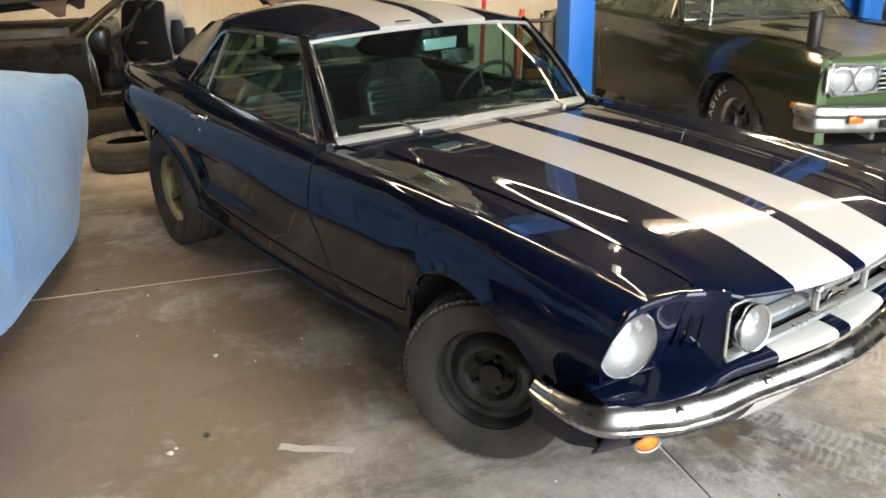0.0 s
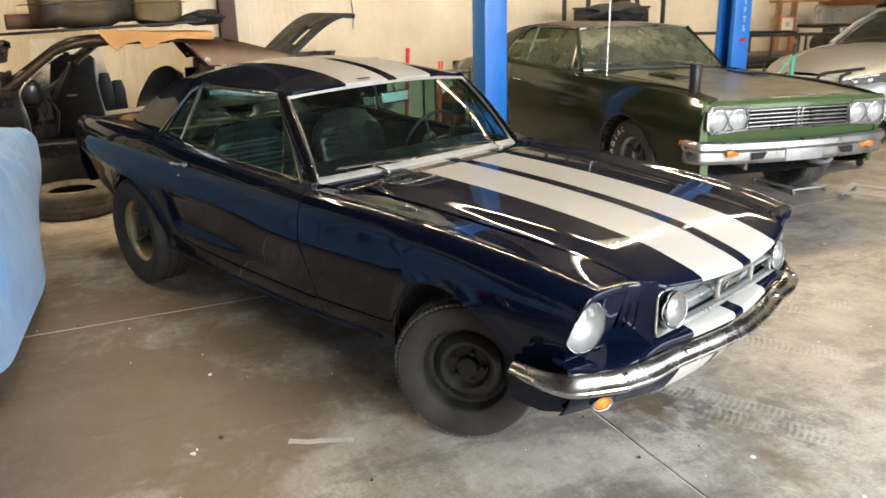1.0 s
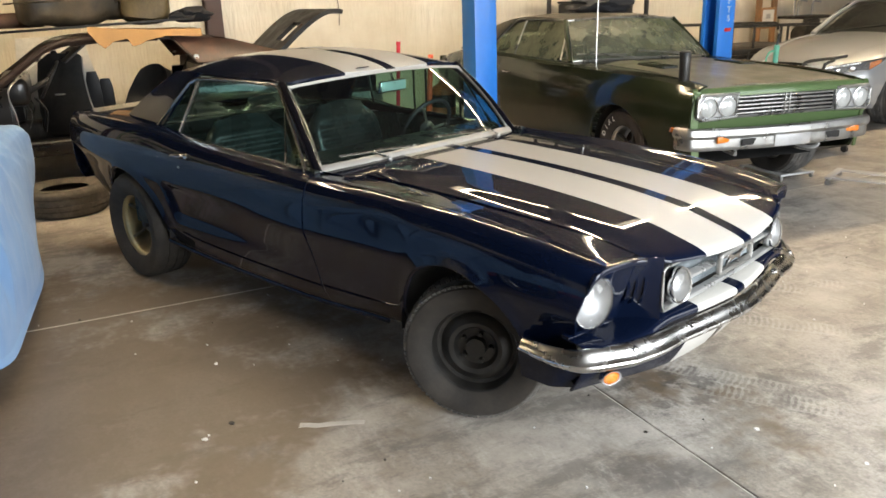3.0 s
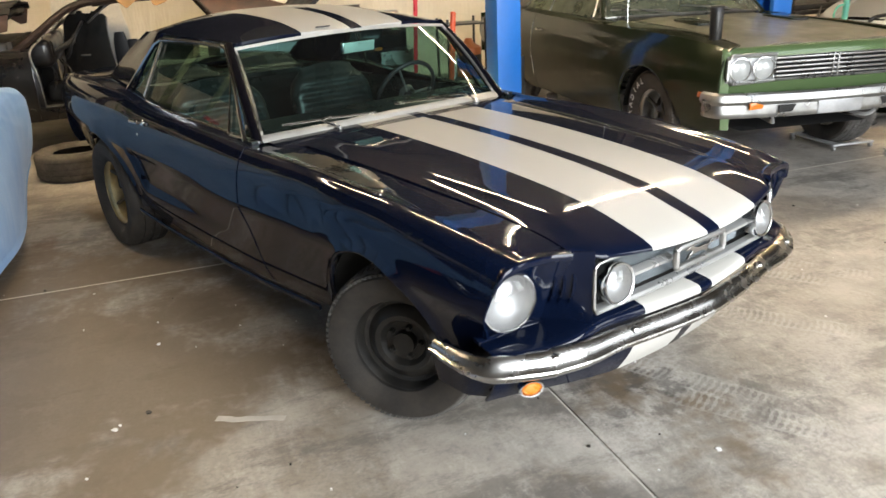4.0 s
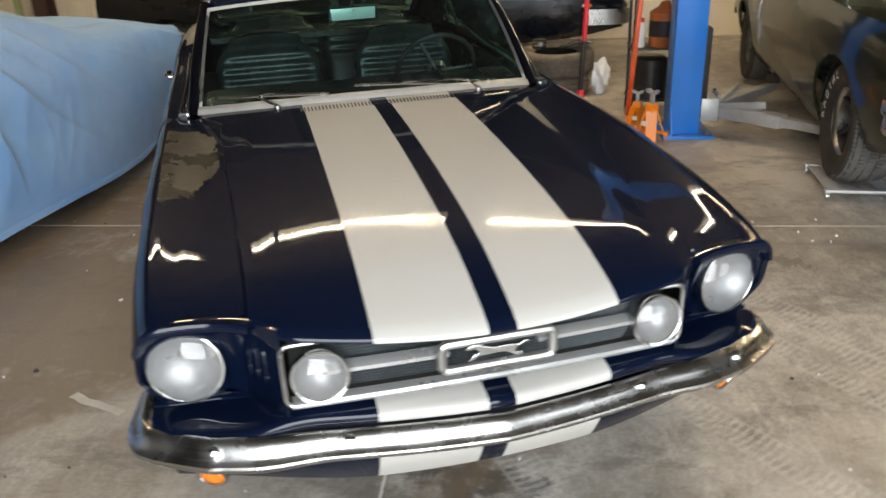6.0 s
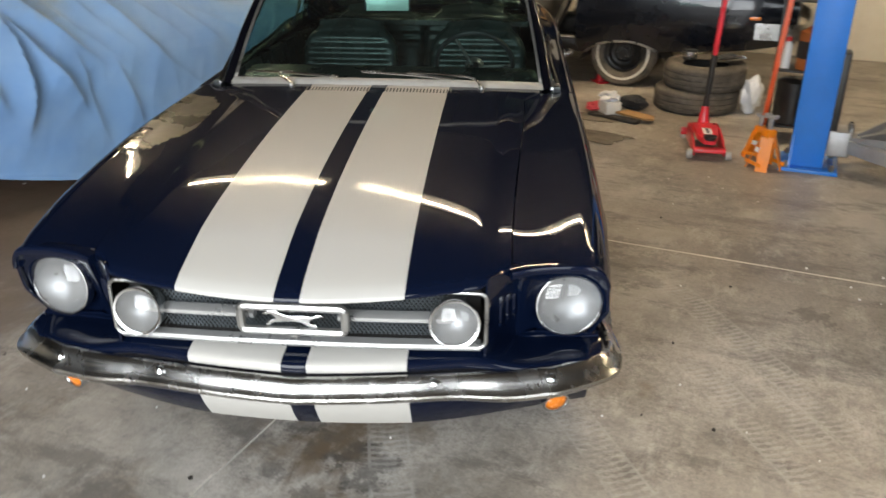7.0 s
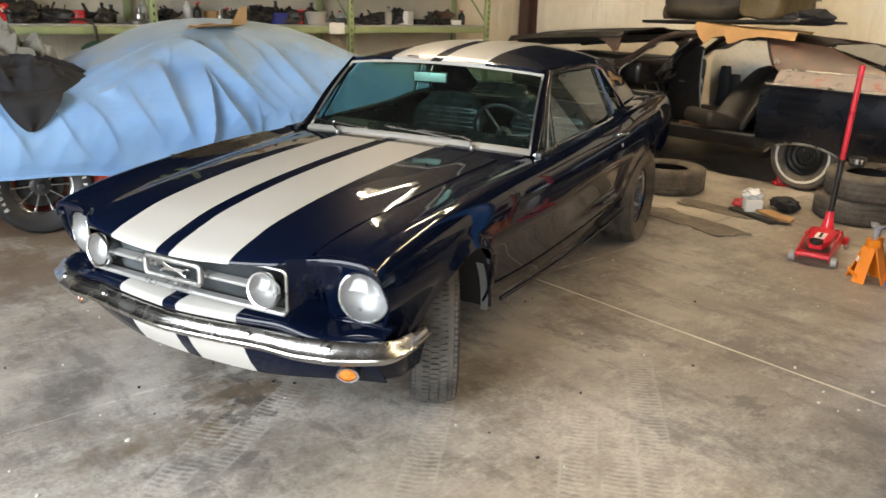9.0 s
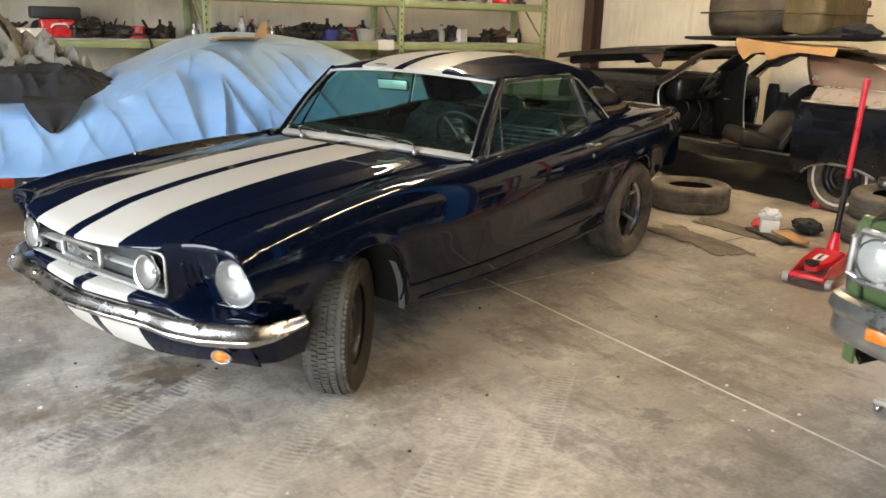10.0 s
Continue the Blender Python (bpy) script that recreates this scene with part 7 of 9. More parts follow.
    def lid_solid(k, y):
        return not (0.20 < k < 0.50 and 0.12 < y < 0.46)

    solid(part("trunk_lid", grid(span(0, 1, 25), span(-0.66, 0.66, 33), lid_pt, keep=lid_solid), FLAT_BLACK, car, "open black trunk lid with cut-out inner frame"), 0.045)
    for y in (-0.56, 0.56):
        a, b = Vector(lid_pt(0.0, y)), Vector(lid_pt(0.45, y))
        part("lid_hinge", tube(smooth_path([a + Vector((0.06, 0, -0.14)), a + Vector((-0.02, 0, -0.05)), a.lerp(b, 0.5) + Vector((0, 0, -0.05)), b], 4), 0.014, 6), RUST, car)
    def bonnet_pt(k, t):
        """A skin that crowns along its middle and falls to the front, its edges turned down."""
        x = 2.24 + 1.72 * k
        drop = 0.05 * max(0.0, abs(t) - 0.93) / 0.07
        return x, 0.72 * t, 1.325 - 0.10 * k - 0.03 * k ** 4 + 0.03 * (1 - t * t) + 0.018 * ease(0.25, 0.15, abs(t)) - drop

    bonnet = solid(part("bonnet", grid(span(0, 1, 24), span(-1, 1, 28), bonnet_pt), FLAT_BLACK, car, "black bonnet resting above the fenders"), 0.012)
    for t in (-0.80, 0.80):
        part("inner_rail", tube([Vector(bonnet_pt(k, t)) + Vector((0, 0, -0.075 - 0.03 * k)) for k in span(0.04, 0.92, 14)], 0.045, 8, flat=1.1), FLAT_BLACK, bonnet)
        part("hinge_bracket", plate([(0, 0), (0.30, 0.03), (0.34, -0.02), (0.22, -0.07), (0.10, -0.16), (0.04, -0.15)], 0.02, pose(2.26, t * 0.86, 1.27, 90, 0, 0), None, 0.004), RUST, bonnet)
    part("inner_panel", grid(span(0.02, 0.98, 12), span(-0.93, 0.93, 12), lambda k, t: Vector(bonnet_pt(k, t)) + Vector((0, 0, -0.115 + 0.02 * math.sin(9 * k)))), FLAT_BLACK, bonnet)
    part("cross_rail", box((0.07, 1.24, 0.05), Matrix.Translation((2.32, 0, 1.265)), None, 0.012), FLAT_BLACK, bonnet)
    part("firewall", box((0.04, 1.5, 0.62), Matrix.Translation((2.30, 0, 0.72))), GREASE, car)
    part("dashboard", box((0.26, 1.40, 0.26), Matrix.Translation((2.10, 0, 0.90)), None, 0.06, 3), OLD_BLACK, car)
    hub = Matrix.Translation((1.78, 0.36, 0.98)) @ Matrix.Rotation(radians(60), 4, "Y")
    sw = part("steering_wheel", tube([hub @ Vector((0.19 * math.cos(a), 0.19 * math.sin(a), 0)) for a in span(0, 2 * math.pi, 32)[:-1]], 0.014, 8, closed=True), TRIM_BLACK, car)
    part("column", tube([hub.translation, hub.translation + Vector((0.34, 0, -0.17))], 0.028, 8), TRIM_BLACK, sw)
    part("wheel_spoke", tube([hub @ Vector((-0.19, 0, 0)), hub @ Vector((0, 0, 0.03)), hub @ Vector((0.19, 0, 0))], 0.012, 6), TRIM_BLACK, sw)
    for y, tilt_ in ((0.40, 38), (-0.36, 30)):
        part("sun_visor", box((0.30, 0.38, 0.018), pose(1.52, y, 1.235, 0, tilt_, 6), None, 0.006), TRIM_BLACK, car)
    add_sides("hinge_pillar", lambda: plate([(-0.10, 0.0), (0.14, 0.0), (0.16, 0.35), (0.10, 0.56), (-0.02, 0.58), (-0.10, 0.30)], 0.09, pose(2.20, 0.86, 0.36, 90, 0, 0), None, 0.008), OLD_BLACK, car, thick=0)
    add_sides("door_seal", lambda: tube(smooth_path([(2.10, 0.84, 0.44), (2.11, 0.85, 0.70), (2.14, 0.83, 0.92), (2.02, 0.725, 1.05), (1.76, 0.665, 1.245)], 5), 0.010, 6), DULL_CHROME, car, "pale worn door seal", 0)
    wire = random.Random(3)
    for k in range(7):
        x, y, z = 2.0 + wire.uniform(-0.1, 0.1), wire.uniform(-0.3, 0.6), 0.80
        part("loose_wire", tube(smooth_path([(x, y, z), (x - 0.06, y + wire.uniform(-0.1, 0.1), z - 0.12), (x - 0.02, y + wire.uniform(-0.15, 0.15), z - wire.uniform(0.2, 0.32))], 4), 0.006, 5), TRIM_BLACK, car)
    part("engine_bay", box((1.35, 1.30, 0.66), Matrix.Translation((2.98, 0, 0.70)), None, 0.05), GREASE, car)
    part("tail_panel", grid(span(0.48, 0.96, 4), span(-0.80, 0.80, 8), lambda z, y: (-1.48, y, z)), OLD_BLACK, car)
    bp = part("rear_bumper", sweep(smooth_path([(-1.15, -0.93, 0.60), (-1.46, -0.90, 0.60), (-1.56, -0.6, 0.60), (-1.58, 0, 0.60), (-1.56, 0.6, 0.60), (-1.46, 0.90, 0.60), (-1.15, 0.93, 0.60)], 5), [(-0.02, 0.07), (0.012, 0.06), (0.02, 0.0), (0.012, -0.06), (-0.02, -0.07)]), DULL_CHROME, car)
    add_sides("side_marker", lambda: box((0.12, 0.012, 0.03), Matrix.Translation((-1.12, 0.885, 0.70)), None, 0.004), AMBER, car, "small amber side marker", 0)
    for x in (0.0, 2.95):
        for s in (-1, 1):
            w = wheel_at(car, x, s * 0.77, 0.315, s, 0, "old whitewall tyre on a steel wheel")
            part("tyre", tyre_mesh(0.315, 0.19, 0.19, 56), [OLD_RUBBER, OLD_RUBBER], w)
            part("whitewall", lathe([(0.232, 0.0945), (0.240, 0.0965), (0.250, 0.0965), (0.256, 0.094)], 48), SOLAR, w, "narrow white sidewall ring")
            steel_rim(0.19, 0.19, w, STEEL_BLACK)
    return car


derelict()


def bucket_seat(m, label):
    """A bucket seat: cushion, curved shell with side bolsters, light piping on the backrest's head."""
    s = thing("bucket_seat", m, label, "car seat", "loose seats")
    part("cushion", box((0.46, 0.48, 0.16), Matrix.Translation((0.05, 0, 0.10)), None, 0.06, 3), OLD_VINYL, s)

    def back(k, t):
        return -0.20 - 0.20 * k + 0.07 * t * t - 0.05 * k * k, t * (0.26 - 0.09 * k ** 3), 0.06 + 0.68 * k - 0.05 * t * t * k

    solid(part("backrest", grid(span(0, 1, 16), span(-1, 1, 14), back), OLD_VINYL, s), 0.08)
    for t in (-0.36, 0.0, 0.36):
        part("piping", tube([Vector(back(k, t)) + Vector((0.012, 0, 0.004)) for k in span(0.62, 0.90, 6)], 0.011, 6), PALE_VINYL, s)
    add_sides("bolster", lambda: tube([Vector(back(k, 0.86)) + Vector((0.03, 0, 0)) for k in span(0.05, 0.8, 10)], [0.03, 0.036, 0.04, 0.042, 0.044, 0.044, 0.042, 0.04, 0.036, 0.03, 0.02], 8), OLD_VINYL, s, thick=0)
    return s


PALE_VINYL = surface("pale_grey_vinyl", (0.30, 0.29, 0.27), 0.5)
bucket_seat(BX @ pose(1.02, 0.66, 0.40, 0, -14, 62), "worn black bucket seat tipped over in the doorless car")
bucket_seat(BX @ pose(0.55, -0.42, 0.42, 0, 0, 10), "black bucket seat standing inside the gutted car")


def shaped_panel(name, outline, thick, m, mat, label, cat):
    ob = mesh_object(name, plate(outline, thick, None, None, 0.004), mat, None, m)
    return tagged(ob, label, cat)


TRIM_OUT = [(-0.22, 0), (0.30, 0), (0.27, 0.16), (0.235, 0.32), (0.22, 0.46), (0.215, 0.62), (0.225, 0.76), (0.20, 0.785), (0.13, 0.79), (0.125, 0.815), (0.09, 0.815), (0.085, 0.795), (0.0, 0.80), (-0.005, 0.825), (-0.05, 0.825), (-0.055, 0.80), (-0.13, 0.795), (-0.19, 0.72), (-0.235, 0.48), (-0.25, 0.22)]
trim_panel = shaped_panel("door_trim_panel", [(-x, z) for x, z in reversed(TRIM_OUT)], 0.03, BX @ pose(1.68, 0.26, 0.42, 90, 0, -16), FLAT_BLACK, "black trim panel with a pale curved edge standing in the car", "panel")
part("pale_edge", tube(smooth_path([(-0.31, 0.04, 0.015), (-0.275, 0.17, 0.015), (-0.24, 0.33, 0.015), (-0.225, 0.47, 0.015), (-0.22, 0.62, 0.015), (-0.23, 0.755, 0.015)], 4), 0.007, 6), PALE_VINYL, trim_panel)
part("latch", box((0.10, 0.016, 0.012), Matrix.Translation((0.03, 0.40, -0.006)), None, 0.004), DULL_CHROME, trim_panel)
shaped_panel("white_sheet_leaning", [(-0.40, 0), (0.36, 0), (0.40, 0.9), (0.34, 1.34), (-0.34, 1.36), (-0.42, 0.9)], 0.012, BX @ pose(1.72, -1.06, 0.0, 88, 0, 0), SOLAR, "smooth white panel standing behind the gutted car", "panel")
for dx, z0, h in ((1.38, 0.50, 0.50), (1.26, 0.44, 0.48)):
    tp_ = shaped_panel("trim_pillar", [(-0.075, 0), (0.075, 0), (0.068, h * 0.8), (0.045, h), (-0.045, h), (-0.068, h * 0.8)], 0.05, BX @ pose(dx, -0.05, z0, 88, 0, -8), TRIM_BLACK, "upright black slotted trim piece in the car", "trim piece")
    part("slot", box((0.06, 0.12, 0.012), Matrix.Translation((0, h * 0.62, 0.052)), None, 0.004), OLD_VINYL, tp_)

# what lies on its roof
slab = shaped_panel("body_panel_sheet", [(-0.95, -0.50), (0.85, -0.55), (1.02, 0.10), (0.80, 0.50), (-0.90, 0.45)], 0.025, BX @ pose(1.26, 0.12, 1.452, 1, 2.0, 0), FLAT_BLACK, "flat black body panel lying on the derelict's roof", "panel")
DROOP = [(-0.36, 0.06), (0.0, 0.055), (0.18, 0.10), (0.27, 0.15), (0.31, 0.145), (0.35, 0.075), (0.48, 0.10), (0.56, 0.165), (0.62, 0.12), (0.70, 0.02)]


def draped(x, s):
    """From the roof outwards, bending down over its edge; the lower edge torn in steps."""
    over = max(0.0, s - 0.55) / 0.45
    torn = lerp_table(DROOP, x) + 0.012 * noise.noise(Vector((x * 17, 0, 3)))
    y = 0.30 + 0.352 * min(1.0, s / 0.55) + 0.03 * over
    return x, y, 0.012 * noise.noise(Vector((x * 3, s * 3, 1))) - torn * over - 0.01 * s + 0.02 * ease(0.4, 0.7, x) * (1 - over)


solid(mesh_object("cardboard_sheet", grid(span(-0.36, 0.70, 60), span(0, 1, 18), draped), CARDBOARD, None, BX @ pose(0.68, 0, 1.412, 0, -2.0, 0)), 0.006)
tagged(bpy.data.objects["cardboard_sheet"], "torn brown cardboard sheet sagging over the roof edge", "cardboard")
def old_tank(m, metal=None, label="dented grimy metal tank stacked on the roof panel"):
    """A pressed tank in two halves: a seam flange, rounded dented ends and a filler neck."""
    t = thing("fuel_tank", m, label, "fuel tank")
    metal = metal or TANK_METAL

    def shell(k, a):
        ends = 1 - abs(2 * k - 1) ** 14
        ry, rz = 0.33 * (0.80 + 0.20 * ends), (0.205 - 0.02 * math.sin(9 * k)) * (0.80 + 0.20 * ends)
        c, q = math.cos(a), math.sin(a)
        p = Vector((-0.62 + 1.24 * k, ry * math.copysign(abs(c) ** 0.5, c), 0.21 + rz * math.copysign(abs(q) ** 0.45, q)))
        return p + Vector((0, 0, 1)) * 0.035 * noise.noise(p * 3.5 + Vector((2, 0, 0))) + Vector((0, 0.03, 0)) * noise.noise(p * 5)

    bm = grid(span(0, 1, 28), span(0, 2 * math.pi, 32), shell)
    for k in (0.0, 1.0):
        bm.faces.new([bm.verts.new(shell(k, a)) for a in span(0, 2 * math.pi, 32)[:-1]])
    bmesh.ops.remove_doubles(bm, verts=bm.verts[:], dist=0.002)
    part("shell", bm, metal, t, smooth=60)
    part("seam_flange", tube(smooth_path([(-0.63, -0.34, 0.21), (0.63, -0.34, 0.21), (0.66, 0, 0.21), (0.63, 0.34, 0.21), (-0.63, 0.34, 0.21), (-0.66, 0, 0.21)], 6, True), 0.02, 6, closed=True, flat=0.3), metal, t)
    for k in (0.22, 0.66):
        part("strap", tube([Vector(shell(k, a)) * 1.0 + Vector((0, 0, 0.004)) for a in span(0.15, math.pi - 0.15, 16)], 0.018, 6, flat=0.3), RUST, t)
    part("filler_neck", tube(smooth_path([(-0.50, 0.2, 0.24), (-0.60, 0.24, 0.30), (-0.66, 0.26, 0.31)], 4), 0.035, 10), RUST, t)
    return t


old_tank(BX @ pose(1.46, 0.16, 1.475, 0, 2, 12) @ Matrix.Diagonal((0.76, 0.9, 1.15, 1)))
old_tank(BX @ pose(0.78, 0.18, 1.475, 0, 0, 84) @ Matrix.Diagonal((0.55, 0.70, 1.05, 1)), TAN_METAL, "smaller tan metal tank beside the grimy one")
mesh_object("sheet_metal_roll", tube([BX @ Vector(p) for p in ((1.75, -0.10, 1.54), (2.20, -0.02, 1.54))], 0.075, 14), RUST)
tagged(bpy.data.objects["sheet_metal_roll"], "rusty sheet metal piece lying on the panel", "scrap metal")
gasket = mesh_object("black_sack", lump((0.44, 0.24, 0.15), 9, BX @ pose(0.36, 0.34, 1.535, 0, 0, 20), None, 0.4, 3), CLOTH_BLACK)
tagged(gasket, "small black sack lying on the roof panel", "sack")


# ---- tools and tyres on the floor ----
def trolley_jack(m):
    j = thing("trolley_jack", m, "red trolley jack with a long red and black handle", "jack")
    for y in (-0.115, 0.115):
        part("side_plate", plate([(-0.30, 0.03), (0.30, 0.03), (0.33, 0.09), (0.10, 0.15), (-0.22, 0.17), (-0.32, 0.10)], 0.012, pose(0, y + 0.006, 0, 90, 0, 0), None, 0.003), RED_PAINT, j)
    part("front_bridge", box((0.10, 0.24, 0.03), Matrix.Translation((0.29, 0, 0.075)), None, 0.008), RED_PAINT, j)
    part("rear_bridge", box((0.16, 0.24, 0.04), Matrix.Translation((-0.20, 0, 0.13)), None, 0.008), RED_PAINT, j)
    arm = part("lift_arm", plate([(-0.20, -0.10), (0.10, -0.085), (0.24, -0.045), (0.24, 0.045), (0.10, 0.085), (-0.20, 0.10)], 0.05, pose(0.02, 0, 0.12, 0, 3, 0), None, 0.006), RED_PAINT, j)
    part("saddle", lathe([(0.035, 0), (0.05, 0.015), (0.052, 0.035), (0.036, 0.038), (0, 0.03)], 20, Matrix.Translation((0.25, 0, 0.145))), STEEL_BLACK, arm)
    part("label_plate", box((0.16, 0.075, 0.003), pose(0.06, 0, 0.171, 0, 3, 0), None, 0.001), PAPER, arm)
    part("label_bar", box((0.12, 0.02, 0.002), pose(0.06, 0, 0.1745, 0, 3, 0), None), TRIM_BLACK, arm)
    for y in (-0.15, 0.15):
        part("front_wheel", lathe([(0, -0.022), (0.036, -0.022), (0.04, 0), (0.036, 0.022), (0, 0.022)], 20, pose(0.29, y, 0.04, 90, 0, 0)), RAW, j)
        part("castor", lathe([(0, -0.014), (0.026, -0.014), (0.03, 0), (0.026, 0.014), (0, 0.014)], 16, pose(-0.30, y, 0.03, 90, 0, 25)), RAW, j)
        part("castor_fork", box((0.05, 0.045, 0.06), Matrix.Translation((-0.29, y * 0.95, 0.075)), None, 0.008), RED_PAINT, j)
    part("spring", lathe([(0.026, 0), (0.026, 0.16)], 14, pose(-0.12, 0, 0.10, 0, 78, 0)), STEEL_BLACK, j)
    part("handle_socket", lathe([(0.075, 0), (0.05, 0.06), (0.032, 0.16), (0.030, 0.20), (0, 0.20)], 18, pose(-0.215, 0, 0.11, 0, -4, 0)), RED_PAINT, j)
    a = Vector((-0.235, 0, 0.27))
    d = Vector((0.04, 0.035, 1.0)).normalized()
    h = part("handle", tube([a, a + d * 0.47], 0.024, 12), STEEL_BLACK, j, "black foam-gripped lower handle")
    part("handle_upper", tube([a + d * 0.47, a + d * 1.18], 0.021, 12), RED_PAINT, h)
    part("handle_cap", lathe([(0.023, 0), (0.023, 0.03), (0, 0.03)], 12, Matrix.Translation(a + d * 1.17) @ d.to_track_quat("Z", "X").to_matrix().to_4x4()), RED_PAINT, h)
    return j


trolley_jack(pose(-3.07, 1.915, 0, 0, 0, -5) @ Matrix.Scale(0.86, 4))


def jack_stand(m):
    s = thing("jack_stand", m, "orange steel jack stand with a grey ratchet post", "jack stand", "jack stands")
    for a in (45, 135, 225, 315):
        c, q = math.cos(radians(a)), math.sin(radians(a))
        part("leg", sweep([(0.13 * c, 0.13 * q, 0.0), (0.045 * c, 0.045 * q, 0.26)], [(-0.045, 0.004), (0.045, 0.004), (0.045, -0.004), (-0.045, -0.004)], up=(c, q, 0.3)), ORANGE_PAINT, s)
    part("collar", box((0.085, 0.085, 0.08), Matrix.Translation((0, 0, 0.275)), None, 0.012), ORANGE_PAINT, s)
    part("post", box((0.035, 0.028, 0.12), Matrix.Translation((0, 0, 0.35)), None, 0.004), GREY_STEEL, s)
    part("saddle", plate([(-0.065, 0.03), (-0.045, 0), (0.045, 0), (0.065, 0.03), (0.04, 0.035), (0, 0.012), (-0.04, 0.035)], 0.045, pose(0, 0.022, 0.40, 90, 0, 0), None, 0.003), GREY_STEEL, s)
    part("brace", box((0.20, 0.008, 0.03), Matrix.Translation((0, 0.105, 0.05)), None, 0.002), ORANGE_PAINT, s)
    part("brace", box((0.20, 0.008, 0.03), Matrix.Translation((0, -0.105, 0.05)), None, 0.002), ORANGE_PAINT, s)
    part("label_plate", box((0.06, 0.002, 0.04), pose(0, -0.086, 0.16, -14, 0, 0), None), PAPER, s)
    return s


st = jack_stand(pose(-2.66, 2.22, 0, 0, 0, 20) @ Matrix.Scale(0.84, 4))
copy_thing(st, pose(-2.92, 2.24, 0, 0, 0, 50) @ Matrix.Scale(0.84, 4))


def loose_tyre(m, R, w, rim, label):
    t = thing("bare_tyre", m, label, "tyre", "loose tyres")
    part("carcass", tyre_mesh(R, w, rim, 72), [OLD_RUBBER, OLD_RUBBER], t)
    part("bead_lining", lathe([(rim - 0.004, -w * 0.36), (rim + 0.04, -w * 0.40), (R - 0.03, -w * 0.30), (R - 0.025, 0), (R - 0.03, w * 0.30), (rim + 0.04, w * 0.40), (rim - 0.004, w * 0.36)], 48), UNDER, t)
    return t


loose_tyre(pose(-4.47, 0.50, 0.115, 0, 0, 0), 0.345, 0.23, 0.19, "dusty bare tyre lying flat on the concrete")
loose_tyre(pose(-4.77, -0.50, 0.115, 0, 0, 0), 0.335, 0.23, 0.19, "dusty bare tyre lying flat behind the blue coupe")
loose_tyre(pose(-4.36, 2.10, 0.10), 0.35, 0.20, 0.19, "dusty bare tyre, lower one of a stack of two")
loose_tyre(pose(-4.33, 2.14, 0.305, 1, 2, 0), 0.335, 0.21, 0.19, "dusty bare tyre on top of a stack of two")
hubc = thing("hub_cap", pose(-4.28, 2.30, 0.42, 6, -8, 0), "chrome hub cap lying on stacked tyres", "hub cap")
part("disc", lathe([(0.15, 0), (0.155, 0.012), (0.13, 0.03), (0.08, 0.035), (0.05, 0.055), (0, 0.058)], 36), CHROME, hubc)
can = thing("metal_can", pose(-4.42, 2.02, 0.41), "short black and chrome metal can on the stacked tyres", "can")
part("body", lathe([(0, 0), (0.06, 0), (0.062, 0.07), (0.055, 0.075), (0, 0.075)], 24), STEEL_BLACK, can)
part("band", lathe([(0.0635, 0.02), (0.0635, 0.06)], 24), CHROME, can)

box1 = thing("paper_box", pose(-3.98, 1.33, 0.02, 0, 0, 20), "crumpled white cardboard box of parts on the mat", "box")
part("carton", box((0.17, 0.13, 0.11), Matrix.Translation((0, 0, 0.055)), None, 0.006), PAPER, box1)
part("crumpled_wrap", lump((0.17, 0.15, 0.09), 12, Matrix.Translation((0.0, 0.0, 0.14)), None, 0.6, 3), BAG, box1)
rr = mesh_object("red_rag", lump((0.24, 0.16, 0.07), 21, pose(-4.12, 1.25, 0.045, 0, 0, 30), None, 0.5, 3), surface("red_rag_cloth", (0.5, 0.05, 0.07), 0.9, 0, 0.2, 6, 120, 0.3))
tagged(rr, "red rag crumpled beside a white box", "rag")
gr = mesh_object("dark_rag", lump((0.26, 0.20, 0.12), 22, pose(-4.22, 1.55, 0.065, 0, 0, 60), None, 0.3, 3), CLOTH_BLACK)
tagged(gr, "dark crumpled rag on the shop floor", "rag")
wd = mesh_object("wood_scrap", plate([(-0.16, -0.05), (0.10, -0.06), (0.17, -0.02), (0.14, 0.05), (-0.10, 0.06)], 0.02, pose(-3.85, 1.53, 0.035, 4, 3, 55), None, 0.004), CARDBOARD)
tagged(wd, "torn piece of brown cardboard on the floor", "cardboard")


def floor_mat(m, a, b, seed, label):
    def f(u, v):
        return u * a * (1 + 0.30 * noise.noise(Vector((u * 2, v * 2, seed)))), v * b * (1 + 0.35 * noise.noise(Vector((v * 2, u * 2, seed + 4)))), 0.006 + 0.008 * abs(noise.noise(Vector((u * 3, v * 3, seed))))
    ob = mesh_object("rubber_mat", grid(span(-1, 1, 40), span(-1, 1, 24), f, keep=lambda u, v: abs(u) ** 6 + abs(v) ** 6 + 0.9 * noise.noise(Vector((u * 3, v * 3, seed))) < 1.0), DUSTY_MAT, None, m, 50)
    solid(ob, 0.004)
    return tagged(ob, label, "mat", "floor mats")


DUSTY_MAT = surface("dusty_rubber_mat", (0.07, 0.058, 0.045), 0.8, 0, 0.4, 5, 60, 0.2, dust=((0.22, 0.19, 0.15), 0.9))
floor_mat(pose(-3.40, 0.98, 0, 0, 0, 62), 0.42, 0.15, 1.0, "old black rubber floor mat lying on the concrete")
floor_mat(pose(-3.95, 1.08, 0, 0, 0, 70), 0.36, 0.12, 4.0, "crumpled black floor mat lying on the concrete")
tp = mesh_object("tread_strip", box((0.46, 0.09, 0.03), pose(-3.86, 1.36, 0.018, 0, 0, 52), None, 0.01), RUBBER)
tagged(tp, "strip of black tyre tread under a white box", "rubber strip")
